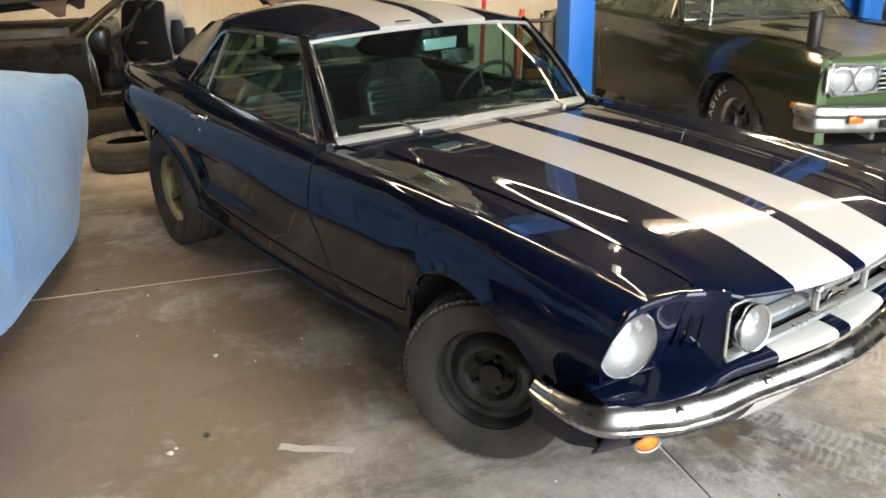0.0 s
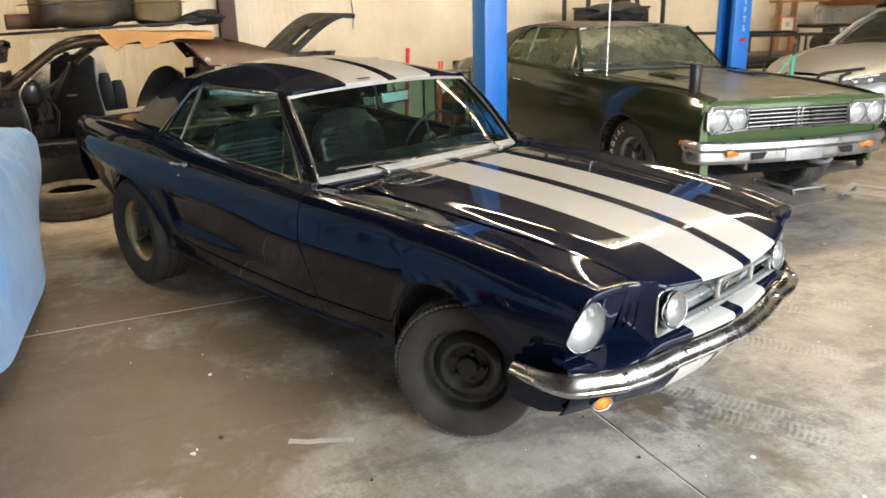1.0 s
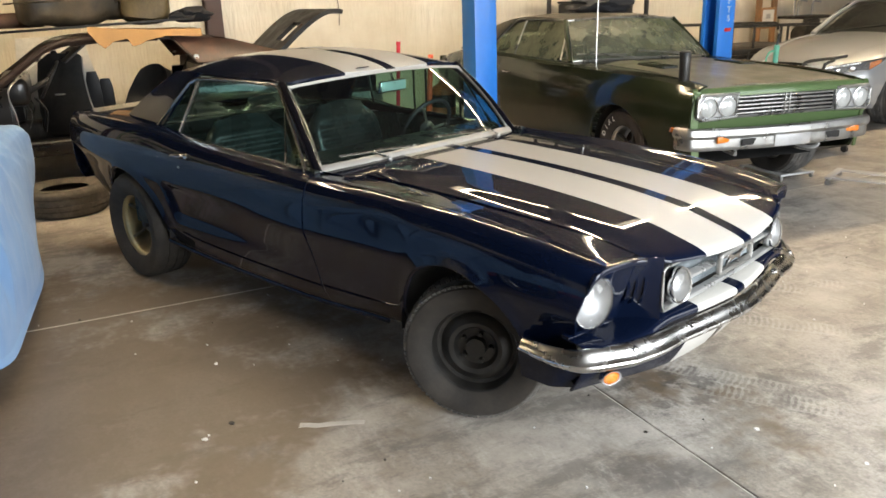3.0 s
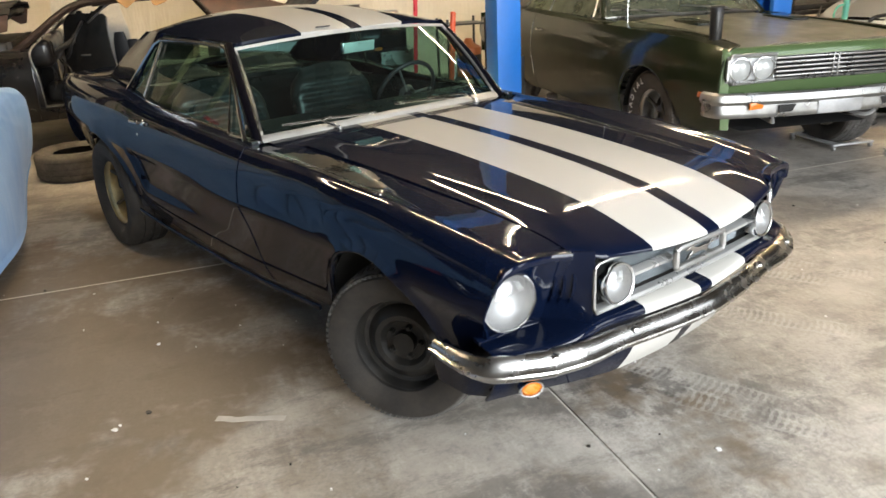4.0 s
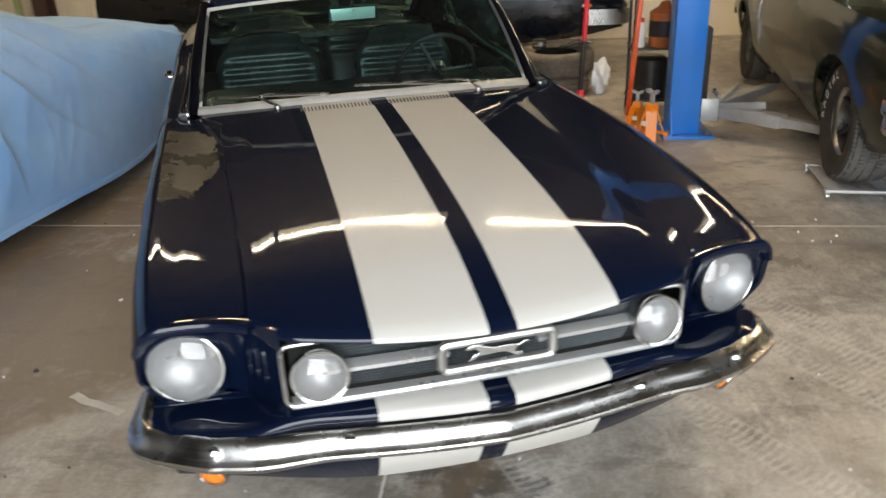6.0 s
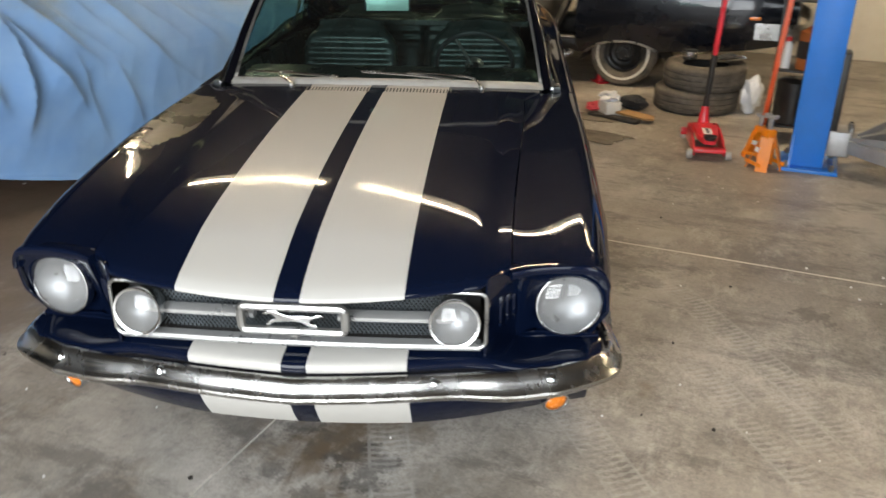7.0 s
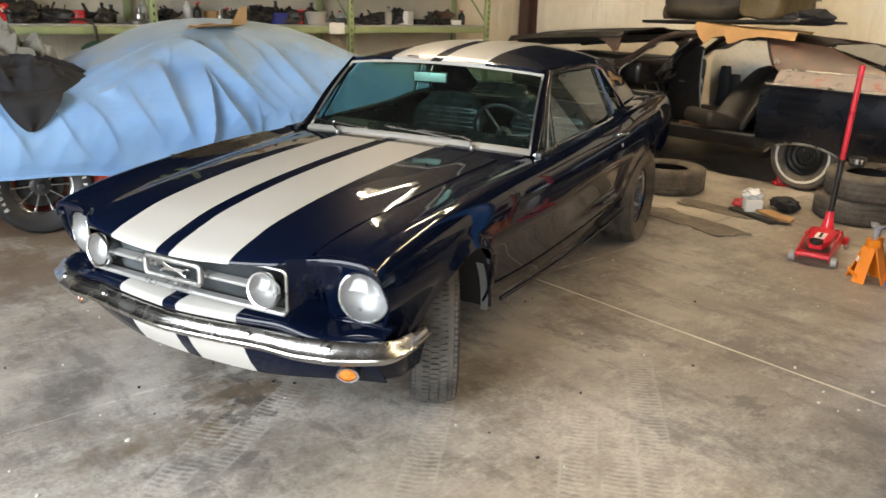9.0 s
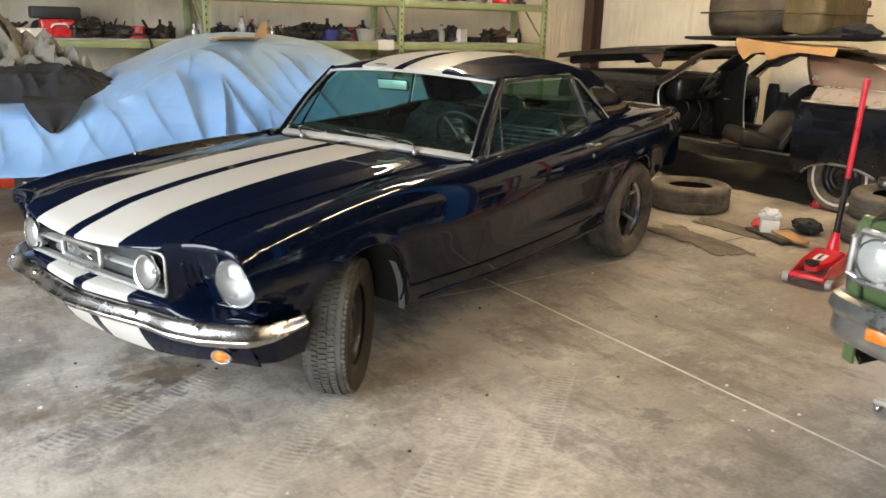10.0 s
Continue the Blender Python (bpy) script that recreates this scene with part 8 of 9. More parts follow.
pb = mesh_object("plastic_bag", lump((0.16, 0.16, 0.30), 31, pose(-4.20, 2.52, 0.15), None, 0.5, 3), BAG)
tagged(pb, "white plastic bag slumped beside stacked tyres", "bag")
rs = thing("small_stand", pose(-5.35, 1.38, 0, 0, 0, 20), "small red steel stand under the derelict car", "stand")
part("foot", box((0.18, 0.12, 0.02), Matrix.Translation((0, 0, 0.01)), None, 0.004), RED_PAINT, rs)
part("stem", lathe([(0.05, 0.02), (0.03, 0.10), (0.04, 0.14), (0, 0.14)], 12), RED_PAINT, rs)


# ---- racks and goods along the walls ----
def pallet_rack():
    r = thing("pallet_rack", BUILD, "pale green steel shelving rack full of greasy parts", "rack")
    us = [-6.27, -3.93, -1.48, 0.95]
    for u in us:
        for v in (-5.30, -6.00):
            bm = bmesh.new()
            box((0.07, 0.012, 2.6), Matrix.Translation((u, v, 1.3)), bm, 0.002)
            for x in (-0.033, 0.033):
                box((0.008, 0.05, 2.6), Matrix.Translation((u + x, v - 0.02, 1.3)), bm, 0.002)
            up = part("upright", bm, GREEN_RACK, r)
            if v > -5.5:
                for k in range(18):
                    part("slot", box((0.014, 0.004, 0.035), Matrix.Translation((u, v + 0.006, 0.9 + 0.08 * k))), UNDER, up, smooth=0)
        part("brace", tube([(u, -5.33, 1.30), (u, -5.98, 1.95)], 0.014, 6), GREEN_RACK, r)
    for z in (1.22, 1.74):
        for a, b in zip(us, us[1:]):
            part("beam", box((b - a - 0.075, 0.04, 0.075), Matrix.Translation(((a + b) / 2, -5.30, z)), None, 0.006), GREEN_RACK, r)
            part("beam", box((b - a - 0.075, 0.04, 0.075), Matrix.Translation(((a + b) / 2, -6.00, z)), None, 0.006), GREEN_RACK, r)
            part("deck", box((b - a - 0.08, 0.66, 0.018), Matrix.Translation(((a + b) / 2, -5.65, z + 0.047)), None, 0.003), GREY_STEEL, r)
    return r


pallet_rack()
rng = random.Random(11)


def shelf_goods(z, u0, u1, count, label_bits):
    for i in range(count):
        u = u0 + (u1 - u0) * (i + rng.random() * 0.8) / count
        v = rng.uniform(-5.80, -5.45)
        kind = rng.random()
        a = rng.uniform(0, 180)
        m = BUILD @ pose(u, v, z, 0, 0, a)
        if kind < 0.50:
            sx, sy, sz = rng.uniform(0.14, 0.36), rng.uniform(0.12, 0.24), rng.uniform(0.08, 0.20)
            bm = lump((sx, sy, sz), rng.uniform(0, 90), Matrix.Translation((0, 0, sz / 2)), None, 0.75, 3)
            for _ in range(3):
                p = Vector((rng.uniform(-0.5, 0.5) * sx, rng.uniform(-0.5, 0.5) * sy, sz * 0.6))
                tube([p, p + Vector((rng.uniform(-0.12, 0.12), rng.uniform(-0.1, 0.1), rng.uniform(0.02, 0.12)))], rng.uniform(0.006, 0.02), 7, bm)
            tagged(mesh_object("engine_part", bm, rng.choice([GREASE, GREASE, RUST, DARK_ALLOY]), None, m), "greasy dark engine part lying on the green rack", "engine part", "parts on the rack")
        elif kind < 0.66:
            sx, sy, sz = rng.uniform(0.16, 0.34), rng.uniform(0.14, 0.24), rng.uniform(0.05, 0.18)
            mat, lab = rng.choice([(PAPER, "white cardboard carton on the green rack"), (CARDBOARD, "brown cardboard carton on the green rack"), (RED_PLASTIC, "red plastic case on the green rack"), (TRIM_BLACK, "black plastic case on the green rack")])
            b = thing("carton", m, lab, "carton", "cartons on the rack")
            part("body", box((sx, sy, sz), Matrix.Translation((0, 0, sz / 2)), None, 0.006), mat, b)
            part("lid", box((sx * 1.02, sy * 1.02, sz * 0.16), Matrix.Translation((0, 0, sz * 0.93)), None, 0.004), mat, b)
        elif kind < 0.82:
            R = rng.uniform(0.06, 0.12)
            bm = lathe([(R, 0), (R * 1.05, 0.03), (R * 0.5, 0.05), (R * 0.45, 0.10), (R * 0.2, 0.11), (R * 0.2, 0.16), (0, 0.16)], 22)
            tagged(mesh_object("pulley", bm, rng.choice([GREASE, RUST, ALLOY]), None, m), "round cast machine part on the green rack", "machine part", "parts on the rack")
        else:
            h = rng.uniform(0.12, 0.24)
            b = thing("bottle", m, "plastic bottle of shop fluid on the rack", "bottle", "bottles on the rack")
            part("body", lathe([(0, 0), (0.045, 0), (0.048, 0.01), (0.048, h * 0.7), (0.02, h * 0.86), (0.018, h)], 18), rng.choice([PAPER, RAW, STEEL_BLACK]), b)
            part("cap", lathe([(0.021, h), (0.021, h + 0.02), (0, h + 0.022)], 14), rng.choice([RED_PLASTIC, TRIM_BLACK]), b)


shelf_goods(1.277, -6.1, 0.8, 46, "")
shelf_goods(1.797, -6.1, 0.8, 30, "")
shelf_goods(1.277, -3.8, -1.7, 10, "")

wrap = thing("parts_basin", BUILD @ pose(-3.55, -5.55, 1.277), "cream plastic basin on the green rack", "basin")
part("basin", lathe([(0, 0), (0.13, 0), (0.16, 0.14), (0.165, 0.15), (0.15, 0.145), (0.12, 0.01), (0, 0.012)], 28), RAW, wrap)
sheetp = mesh_object("paper_sheet", box((0.22, 0.004, 0.13), BUILD @ pose(-3.70, -5.275, 1.24, 4, 0, 0)), PAPER)
tagged(sheetp, "white paper sheet hanging on the rack beam", "paper")
bl = thing("blue_crate", BUILD @ pose(-3.05, -5.55, 1.277, 0, 0, 14), "small dark blue plastic crate on the rack", "crate")
part("crate", box((0.20, 0.16, 0.13), Matrix.Translation((0, 0, 0.065)), None, 0.01), surface("blue_plastic", (0.03, 0.04, 0.22), 0.45), bl)
tc = thing("tool_case", BUILD @ pose(-0.05, -5.60, 1.277), "red and black plastic tool case on the rack", "tool case")
part("case", box((0.34, 0.22, 0.18), Matrix.Translation((0, 0, 0.09)), None, 0.02), RED_PLASTIC, tc)
part("case_top", box((0.46, 0.24, 0.12), Matrix.Translation((0.02, 0, 0.24)), None, 0.02), TRIM_BLACK, tc)
part("case_handle", tube(smooth_path([(-0.08, 0.12, 0.10), (-0.05, 0.15, 0.13), (0.05, 0.15, 0.13), (0.08, 0.12, 0.10)], 4), 0.010, 6), PAPER, tc)
hose = mesh_object("black_hose", tube(smooth_path([BUILD @ Vector(p) for p in ((-0.75, -5.40, 1.32), (-0.85, -5.27, 1.30), (-0.88, -5.25, 1.15), (-0.86, -5.27, 1.02))], 6), 0.013, 8), RUBBER)
tagged(hose, "black rubber hose hanging from the rack", "hose")
gb = thing("green_bin", BUILD @ pose(-1.0, -5.15, 0.0), "dark green plastic bin behind the covered car", "bin")
part("tub", lathe([(0, 0), (0.24, 0), (0.29, 1.02), (0.30, 1.04), (0.28, 1.03), (0.23, 0.02), (0, 0.02)], 28), TEAL_PLASTIC, gb)
part("bin_lid", lathe([(0.30, 1.04), (0.30, 1.07), (0.2, 1.12), (0, 1.13)], 28), TEAL_PLASTIC, gb)

# the black tool rack with its long red bars, by the near column
tr = thing("tool_stand", BUILD @ pose(-4.10, 1.36, 0), "black steel stand holding red and orange tools", "tool stand")
for x in (-0.14, 0.14):
    for y in (-0.18, 0.18):
        part("leg", tube([(x, y, 0), (x, y, 1.05)], 0.012, 6), STEEL_BLACK, tr)
for z in (0.12, 0.52, 1.0):
    part("shelf", box((0.32, 0.40, 0.012), Matrix.Translation((0, 0, z)), None, 0.003), STEEL_BLACK, tr)
can2 = thing("fuel_can", BUILD @ pose(-4.08, 1.42, 0.526), "orange and brown metal can on the tool stand", "can")
part("body", lathe([(0, 0), (0.11, 0), (0.115, 0.01), (0.115, 0.26), (0.05, 0.30), (0.03, 0.34), (0, 0.34)], 24), surface("orange_brown_can", (0.40, 0.12, 0.03), 0.5, 0, 0.3, 6, 50, 0.1), can2)
part("label_band", lathe([(0.1165, 0.08), (0.1165, 0.20)], 24), TRIM_BLACK, can2)
can3 = thing("fuel_can", BUILD @ pose(-4.10, 1.34, 0.128), "dark drum-shaped can on the lower shelf", "can")
part("body", lathe([(0, 0), (0.13, 0), (0.13, 0.30), (0.10, 0.32), (0, 0.32)], 24), STEEL_BLACK, can3)
bar = thing("pry_bar", BUILD @ pose(-3.95, 1.16, 0.0, -3, 2, 0), "tall orange-red steel bar leaning on the stand", "bar")
part("bar", box((0.05, 0.035, 1.12), Matrix.Translation((0, 0, 0.56)), None, 0.006), surface("orange_red_bar", (0.75, 0.10, 0.02), 0.45), bar)
can4 = thing("spray_can", BUILD @ pose(-4.05, 1.24, 0.526), "white and red spray can on the tool stand", "can")
part("body", lathe([(0, 0), (0.033, 0), (0.033, 0.17), (0.02, 0.19), (0, 0.19)], 18), PAPER, can4)
part("cap", lathe([(0.022, 0.19), (0.022, 0.22), (0, 0.22)], 14), RED_PLASTIC, can4)
# a coil of cable and a cord on the back wall
coil = mesh_object("cable_coil", tube([BUILD @ Vector((-7.96, 1.15 + 0.22 * math.cos(a), 2.15 + 0.24 * math.sin(a))) for a in span(0, 2 * math.pi, 40)[:-1]], 0.008, 6, closed=True), GREY_STEEL)
tagged(coil, "thin cable coil hung on the cream wall", "cable")
cord = mesh_object("hanging_cord", tube([BUILD @ Vector((-7.97, 1.72 + 0.02 * math.sin(k * 0.9), 2.6 - 0.13 * k)) for k in range(11)], 0.006, 6), STEEL_BLACK)
tagged(cord, "dark cord hanging down the cream wall", "cord")

# behind the green car: black storage rack, pine frame, bench, cabinet
def frame_rack(m, w, d, h, levels, mat, label):
    r = thing("storage_rack", m, label, "rack")
    for x in (-w / 2, w / 2):
        for y in (-d / 2, d / 2):
            part("upright", box((0.05, 0.05, h), Matrix.Translation((x, y, h / 2)), None, 0.004), mat, r)
    for z in levels:
        for y in (-d / 2, d / 2):
            part("beam", box((w - 0.05, 0.035, 0.05), Matrix.Translation((0, y, z)), None, 0.004), mat, r)
        for x in (-w / 2, w / 2):
            part("tie", box((0.035, d - 0.05, 0.035), Matrix.Translation((x, 0, z)), None, 0.004), mat, r)
    return r


frame_rack(BUILD @ pose(-6.9, 5.35, 0, 0, 0, 90), 1.3, 0.6, 2.4, (0.4, 1.15, 1.95, 2.38), STEEL_BLACK, "black steel storage rack against the wall")
for i, (dx, w) in enumerate(((-0.35, 0.4), (0.25, 0.45))):
    b = thing("storage_tub", BUILD @ pose(-6.9, 5.35 + dx, 1.18), "black storage tub on the steel rack", "tub", "storage tubs")
    part("tub", box((0.45, w, 0.30), Matrix.Translation((0, 0, 0.15)), None, 0.03), TRIM_BLACK, b)
    part("tub_lid", box((0.47, w + 0.02, 0.03), Matrix.Translation((0, 0, 0.315)), None, 0.01), TRIM_BLACK, b)
pf = thing("pine_frame", BUILD @ pose(-7.7, 9.65, 0), "tall open pine shelf frame holding a small picture", "shelf")
for v in (-0.185, 0.185):
    part("post", box((0.06, 0.10, 3.2), Matrix.Translation((0, v, 1.6)), None, 0.004), WOOD, pf)
for z, w in ((0.62, 0.8), (1.50, 1.24), (2.3, 1.1)):
    part("shelf", box((0.24, w, 0.03), Matrix.Translation((0.16, 0.15 if w > 1.2 else 0.0, z)), None, 0.004), WOOD, pf)
part("crosspiece", box((0.03, 0.42, 0.06), Matrix.Translation((0.046, 0, 0.93)), None, 0.004), WOOD, pf)
cup = thing("black_cup", BUILD @ pose(-7.55, 9.98, 1.516), "small black cup standing on the pine shelf", "cup")
part("cup", lathe([(0, 0), (0.045, 0), (0.05, 0.15), (0.045, 0.155), (0.042, 0.02), (0, 0.02)], 18), TRIM_BLACK, cup)
pic = thing("small_picture", BUILD @ pose(-7.64, 9.63, 0.965), "small framed sheet hung on the pine frame", "picture")
part("frame", box((0.02, 0.36, 0.30), Matrix.Translation((0, 0, 0.15)), None, 0.005), WOOD, pic)
part("sheet", box((0.004, 0.27, 0.22), Matrix.Translation((0.013, 0, 0.15))), PAPER, pic)
part("printed_bar", box((0.002, 0.10, 0.08), Matrix.Translation((0.016, 0, 0.15))), GREY_STEEL, pic)
cab = thing("wall_cabinet", BUILD @ pose(-7.80, 11.40, 1.40), "stained wooden wall cabinet with panelled doors", "cabinet")
part("body", box((0.36, 1.32, 0.80), Matrix.Translation((0, 0, 0.40)), None, 0.006), WOOD_DARK, cab)
for v in (-0.43, 0.0, 0.43):
    dr = part("door", box((0.02, 0.40, 0.72), Matrix.Translation((0.192, v, 0.40)), None, 0.006), WOOD_DARK, cab)
    part("door_panel", box((0.008, 0.27, 0.56), Matrix.Translation((0.206, v, 0.40)), None, 0.006), WOOD_DARK, dr)
    part("knob", lathe([(0.012, 0), (0.014, 0.012), (0, 0.018)], 12, pose(0.202, v + 0.15, 0.12, 0, 90, 0)), DULL_CHROME, dr)
gc = thing("steel_cabinet", BUILD @ pose(-7.78, 13.1, 1.32), "pale grey steel wall cabinet with two doors", "cabinet")
part("body", box((0.36, 0.66, 0.80), Matrix.Translation((0, 0, 0.40)), None, 0.008), RAW, gc)
for v in (-0.16, 0.16):
    part("door", box((0.02, 0.30, 0.74), Matrix.Translation((0.192, v, 0.40)), None, 0.006), RAW, gc)
wt = thing("white_cooler", BUILD @ pose(-7.62, 10.60, 0), "white appliance with a dark lid and pipes behind", "appliance")
part("body", box((0.56, 0.78, 1.04), Matrix.Translation((0, 0, 0.52)), None, 0.02), PAPER, wt)
part("lid", box((0.60, 0.82, 0.05), Matrix.Translation((0, 0, 1.068)), None, 0.015), STEEL_BLACK, wt)
part("label_panel", box((0.004, 0.22, 0.10), Matrix.Translation((0.283, 0.18, 0.98)), None, 0.001), GREY_STEEL, wt)
for v, h in ((-0.22, 1.42), (-0.12, 1.36), (0.24, 1.34)):
    part("pipe", tube(smooth_path([(-0.1, v, 1.09), (-0.1, v, h - 0.05), (-0.08, v + 0.05, h), (-0.06, v + 0.16, h - 0.02)], 4), 0.018, 8), GREY_STEEL, wt)
part("valve", lathe([(0.05, 0), (0.055, 0.02), (0.02, 0.03), (0, 0.03)], 16, pose(-0.06, -0.18, 1.30, 0, 90, 0)), RAW, wt)
bn2 = thing("work_bench", BUILD @ pose(-7.58, 11.55, 0), "grey steel bench against the wall", "bench")
part("top", box((0.60, 1.0, 0.05), Matrix.Translation((0, 0, 0.98)), None, 0.008), GREY_STEEL, bn2)
for x in (-0.26, 0.26):
    for v in (-0.46, 0.46):
        part("leg", box((0.05, 0.05, 0.955), Matrix.Translation((x, v, 0.4775)), None, 0.004), GREY_STEEL, bn2)
duct = thing("sheet_metal_duct", BUILD @ pose(-7.58, 11.46, 1.005), "bent pale sheet metal piece lying on the bench", "sheet metal")
part("slope", plate([(-0.36, 0.10), (0.20, 0.30), (0.38, 0.30), (0.38, 0.12), (0.22, 0.0), (-0.32, 0.0)], 0.30, pose(0.18, 0, 0, 90, 0, 90), None, 0.008), GREY_STEEL, duct)
mo = thing("floor_compressor", BUILD @ pose(-7.0, 9.92, 0), "dark round-bodied compressor on a black frame", "compressor")
part("tank", lathe([(0, -0.26), (0.15, -0.25), (0.19, -0.19), (0.19, 0.19), (0.15, 0.25), (0, 0.26)], 24, pose(0, 0, 0.80, 90, 0, 0)), GREASE, mo)
part("motor", box((0.20, 0.24, 0.16), Matrix.Translation((0, 0.06, 0.99)), None, 0.04, 3), TRIM_BLACK, mo)
part("flywheel", lathe([(0.12, 0), (0.12, 0.03), (0.05, 0.035), (0, 0.03)], 22, pose(0.13, -0.12, 0.92, 0, 90, 0)), STEEL_BLACK, mo)
for v in (-0.18, 0.18):
    for x in (-0.12, 0.12):
        part("leg", tube([(x, v, 0), (x * 0.8, v, 0.72)], 0.02, 8), STEEL_BLACK, mo)
bench = thing("utility_trailer", BUILD @ pose(-5.6, 6.9, 0), "black steel utility frame with rails", "trailer")
part("bed", box((1.1, 1.70, 0.07), Matrix.Translation((0, 0, 0.79)), None, 0.01), STEEL_BLACK, bench)
part("bed_edge", box((0.04, 1.74, 0.05), Matrix.Translation((0.57, 0, 0.73)), None, 0.006), STEEL_BLACK, bench)
for x in (-0.5, 0.5):
    part("rail", tube(smooth_path([(x, -0.85, 1.13), (x, 0.6, 1.10), (x, 1.18, 1.08), (x, 1.26, 1.04), (x, 1.27, 0.98)], 5), 0.022, 8), STEEL_BLACK, bench)
    for v in (-0.83, -0.3, 0.20, 0.33):
        part("rail_post", tube([(x, v, 0.5), (x, v, 1.12)], 0.018, 6), STEEL_BLACK, bench)
    for v in (-0.75, 0.75):
        part("leg", box((0.05, 0.05, 0.76), Matrix.Translation((x, v, 0.38)), None, 0.004), STEEL_BLACK, bench)
sf = thing("floor_stand", BUILD @ pose(-3.55, 5.27, 0), "pale green steel floor stand", "stand")
part("stem", tube([(0, 0, 0.03), (0.02, 0, 1.0)], 0.030, 12), SEAFOAM, sf)
part("foot", lathe([(0, 0), (0.18, 0), (0.18, 0.02), (0.05, 0.05), (0, 0.05)], 24), SEAFOAM, sf)
part("tip", tube([(0.02, 0, 1.0), (0.02, 0.015, 1.12)], 0.013, 8), STEEL_BLACK, sf)
part("hose", tube(smooth_path([(0.02, -0.03, 0.94), (0.02, -0.11, 0.92), (0.02, -0.15, 0.84), (0.02, -0.10, 0.76), (0.01, -0.03, 0.72)], 5), 0.010, 6), SEAFOAM, sf)
ph = thing("push_handle_cart", BUILD @ pose(-2.55, 4.80, 0), "low cart with a bent black tubular handle", "cart")
part("handle", tube(smooth_path([(0.0, -0.26, 0.10), (0.0, -0.28, 0.80), (0.0, -0.26, 0.885), (0.0, -0.18, 0.915), (0.0, 0.16, 0.925), (0.05, 0.28, 0.94)], 5), 0.016, 8), STEEL_BLACK, ph)
part("second_rail", tube(smooth_path([(0.0, 0.02, 0.10), (0.0, 0.03, 0.80), (0.0, 0.06, 0.875), (0.02, 0.14, 0.905)], 5), 0.015, 8), STEEL_BLACK, ph)
part("deck", box((0.40, 0.64, 0.05), Matrix.Translation((0, 0, 0.10)), None, 0.01), STEEL_BLACK, ph)
for x in (-0.16, 0.16):
    for v in (-0.26, 0.26):
        part("castor", lathe([(0, -0.015), (0.034, -0.015), (0.0375, 0), (0.034, 0.015), (0, 0.015)], 16, pose(x, v, 0.0375, 90, 0, 0)), RUBBER, ph)

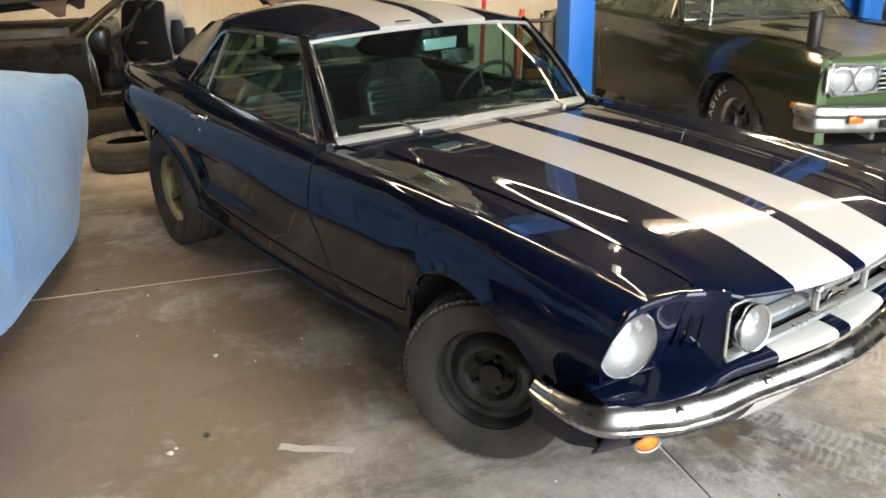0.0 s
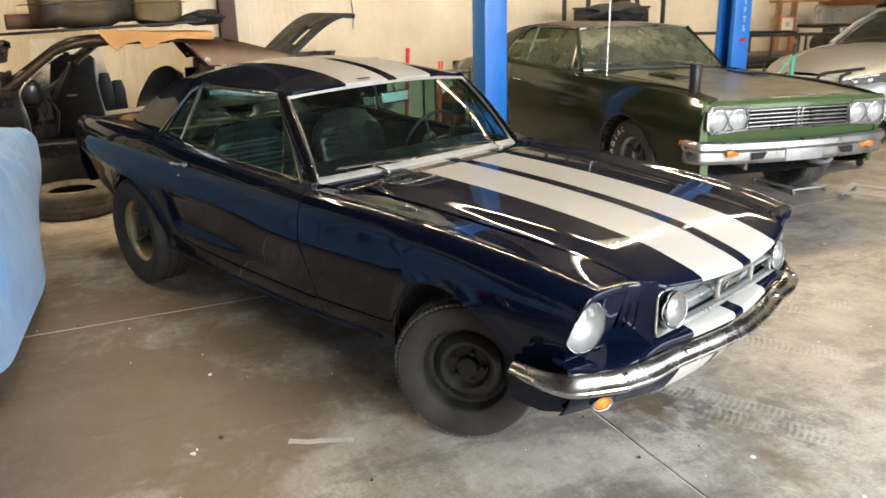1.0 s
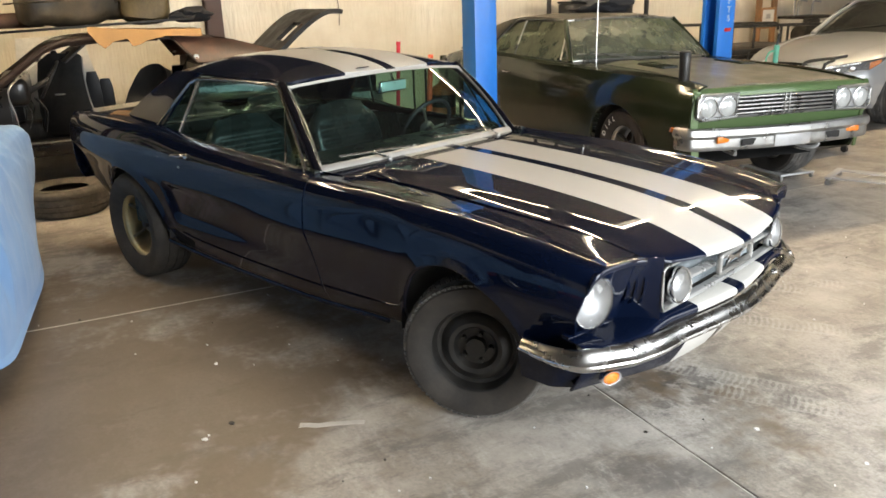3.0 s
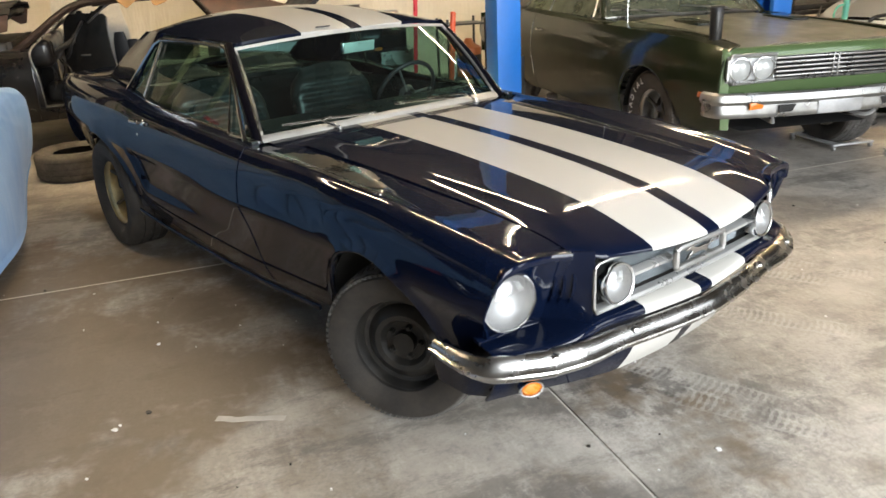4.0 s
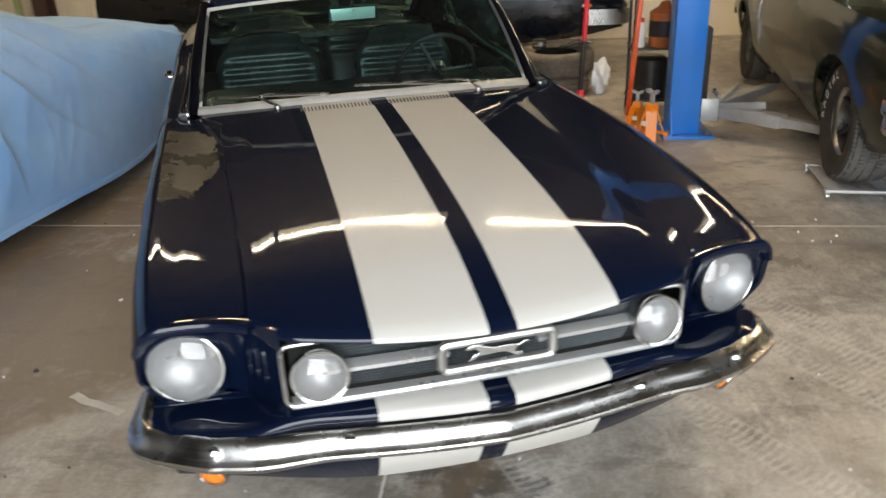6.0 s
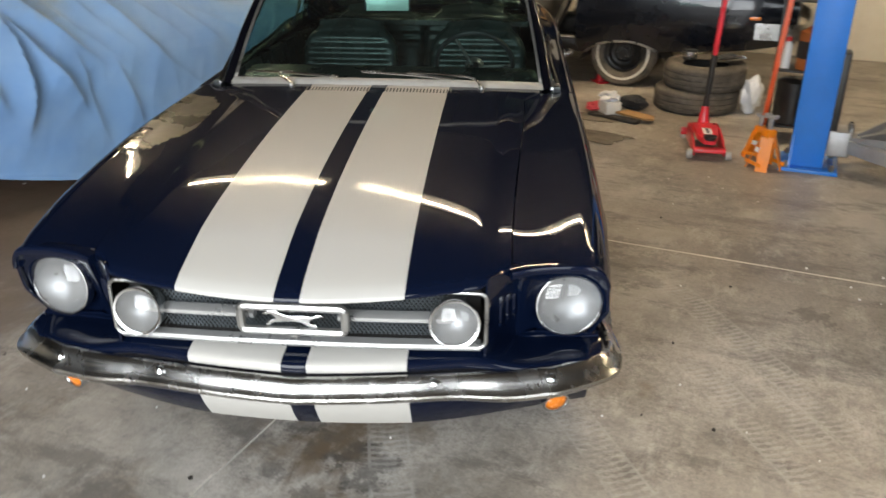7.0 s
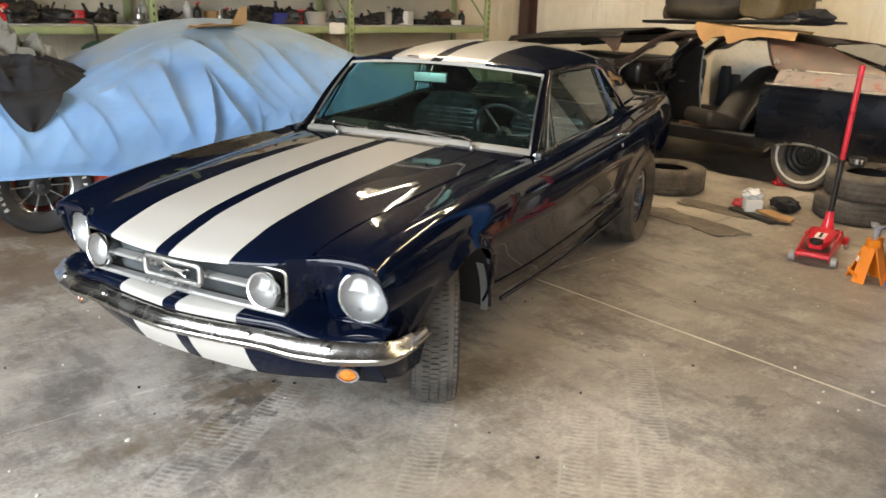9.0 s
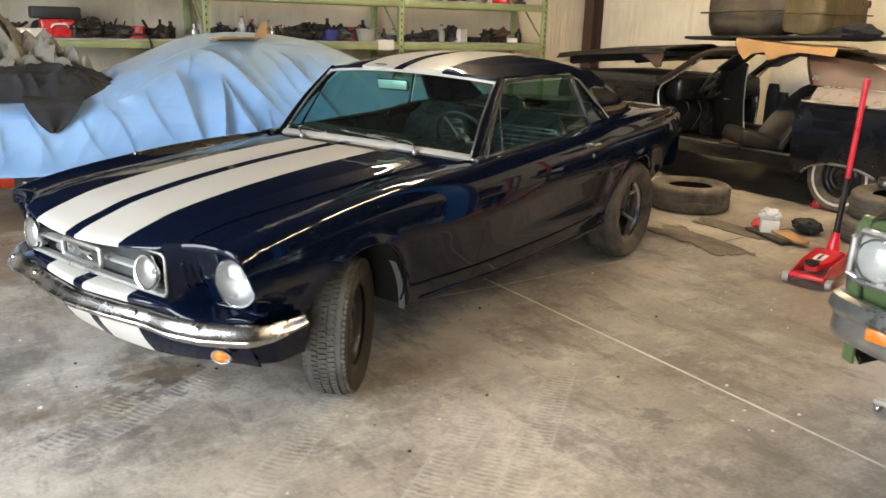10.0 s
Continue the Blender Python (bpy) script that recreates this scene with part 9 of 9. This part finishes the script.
# ---- silver saloon, far side ----
def silver_saloon():
    car = thing("saloon_car", BUILD @ pose(-4.04, 6.78, 0, 0, 0, -80), "modern silver saloon car with black alloy wheels", "car")
    FL = [(0.0, -0.08), (0.15, -0.03), (0.45, 0.0), (0.7, -0.01), (0.9, -0.05), (1.0, -0.10)]
    af, ar = (0.0, 0.33, 0.37, 0.36), (-2.75, 0.33, 0.37, 0.36)
    sh = Shell(half=[(-3.7, 0.80), (-2.8, 0.90), (-0.2, 0.90), (0.5, 0.82), (0.85, 0.62)], belt=[(-3.7, 0.98), (-2.0, 0.96), (-0.7, 0.92), (0.2, 0.84), (0.85, 0.66)],
               sill=[(-3.7, 0.35), (-2.0, 0.22), (0.3, 0.22), (0.85, 0.26)], inner=[(-3.7, 0.62), (-0.7, 0.66), (0.85, 0.40)], arches=(af, ar), flank=FL, rise=0.05)
    add_sides("body_side", lambda: sh.panel(-3.7, 0.85, 90), SILVER, car)
    for a in (af, ar):
        add_sides("wheel_housing", lambda: wheel_well(a, 0.84, 0.45), UNDER, car, thick=0)
    part("hood", grid(span(-0.75, 0.88, 16), span(-1, 1, 14), lambda x, t: (x + 0.05 * (1 - t * t) * ease(0, 0.88, x), t * (curve_table(sh.inner, x) + 0.005), curve_table(sh.belt, x) + 0.05 + 0.05 * (1 - t * t))), SILVER, car)
    part("nose", grid(span(0, 1, 8), span(-1, 1, 16), lambda k, t: (0.90 + 0.05 * (1 - t * t) - 0.22 * t * t * k + 0.04 * math.sin(math.pi * k), t * (0.42 + 0.28 * math.sin(k * math.pi / 2)), 0.73 - 0.48 * k)), SILVER, car)
    part("grille", box((0.02, 0.62, 0.10), pose(0.99, 0, 0.58, 0, -12, 0), None, 0.01), TRIM_BLACK, car)
    part("air_dam", box((0.02, 0.80, 0.14), pose(0.98, 0, 0.36, 0, 4, 0), None, 0.01), TRIM_BLACK, car)
    def lamp_pt(u, v, out=0.0):
        """Swept lamp: u from beside the grille to the point on the fender, v from top to bottom."""
        y = 0.42 + 0.44 * u ** 0.85 + out
        tip = max(0.0, u - 0.62) / 0.38
        top, low = 0.715 + 0.095 * u, 0.615 + 0.05 * u + 0.125 * tip ** 1.6
        return 0.93 - 0.56 * u ** 1.15 + out, y, top + (low - top) * v

    for ob in add_sides("headlight", lambda: grid(span(0, 1, 16), span(0, 1, 8), lambda u, v: lamp_pt(u, v, 0.010)), TRIM_BLACK, car, "swept-back headlight with chrome projectors", 0.01):
        side = -1 if ob.data.vertices[0].co.y < 0 else 1
        for u, r in ((0.22, 0.036), (0.44, 0.040)):
            x, y, z = lamp_pt(u, 0.5, 0.020)
            part("projector", lathe([(r, 0), (r * 1.05, 0.012), (r * 0.9, 0.016), (r * 0.6, 0.022), (0, 0.026)], 20, Matrix.Translation((x, side * y, z)) @ pose(0, 0, 0, 0, 90, side * 32)), CHROME, ob)
        bm = grid(span(0.02, 0.60, 8), span(0.04, 0.18, 2), lambda u, v: (lambda q: (q[0], side * q[1], q[2]))(lamp_pt(u, v, 0.016)))
        part("chrome_brow", bm, CHROME, ob)
        bm = grid(span(0.74, 0.92, 5), span(0.25, 0.92, 4), lambda u, v: (lambda q: (q[0], side * q[1], q[2]))(lamp_pt(u, v, 0.017)))
        part("corner_lamp", bm, AMBER, ob, "amber corner lens")
        bm = grid(span(0.01, 0.99, 12), span(0.02, 0.98, 5), lambda u, v: (lambda q: (q[0], side * q[1], q[2]))(lamp_pt(u, v, 0.045 - 0.03 * u)))
        cover = part("clear_cover", bm, LENS, ob)
        cover.visible_shadow = False
    ws = part("windscreen", grid(span(0, 1, 8), span(-1, 1, 12), lambda k, t: (-0.72 - 0.85 * k - 0.12 * t * t, t * (0.70 - 0.12 * k), 1.0 + 0.40 * k - 0.03 * t * t + 0.03 * math.sin(math.pi * k))), GLASS_DARK, car)
    part("roof", grid(span(-1.55, -2.9, 10), span(-1, 1, 12), lambda x, t: (x, t * 0.60, 1.41 + 0.04 * math.sin(math.pi * (x + 1.5) / -1.4) - 0.05 * t * t)), SILVER, car)
    add_sides("side_glass", lambda: grid(span(0, 1, 8), span(0, 1, 4), lambda u, v: (-1.0 - 2.0 * u - 0.45 * v * (1 - u) + 0.2 * v * u, 0.72 - 0.12 * v, 0.99 + 0.37 * v)), GLASS_DARK, car, thick=0)
    add_sides("pillar", lambda: tube([(-0.80, 0.70, 0.99), (-1.25, 0.65, 1.22), (-1.66, 0.60, 1.39), (-2.3, 0.60, 1.42), (-2.9, 0.60, 1.38), (-3.4, 0.66, 1.03)], 0.03, 8), SILVER, car, thick=0)
    part("rear_glass", grid(span(0, 1, 4), span(-1, 1, 6), lambda k, t: (-2.9 - 0.55 * k, t * 0.6, 1.40 - 0.38 * k)), GLASS_DARK, car)
    part("boot", grid(span(-3.4, -3.75, 4), span(-1, 1, 6), lambda x, t: (x, t * 0.64, 1.03)), SILVER, car)
    part("cabin_tub", box((2.4, 1.3, 0.3), Matrix.Translation((-2.0, 0, 0.6)), None, 0.05), VINYL, car)
    for x in (0, -2.75):
        for s in (-1, 1):
            w = wheel_at(car, x, s * 0.78, 0.335, s, 0, "black multi-spoke alloy wheel")
            part("tyre", tyre_mesh(0.335, 0.23, 0.235, 56), [RUBBER, TREAD], w)
            spoke_rim(0.235, 0.23, w, DARK_ALLOY, 10, 0.03, DARK_ALLOY, 0.25, 0.16)
    return car


silver_saloon()
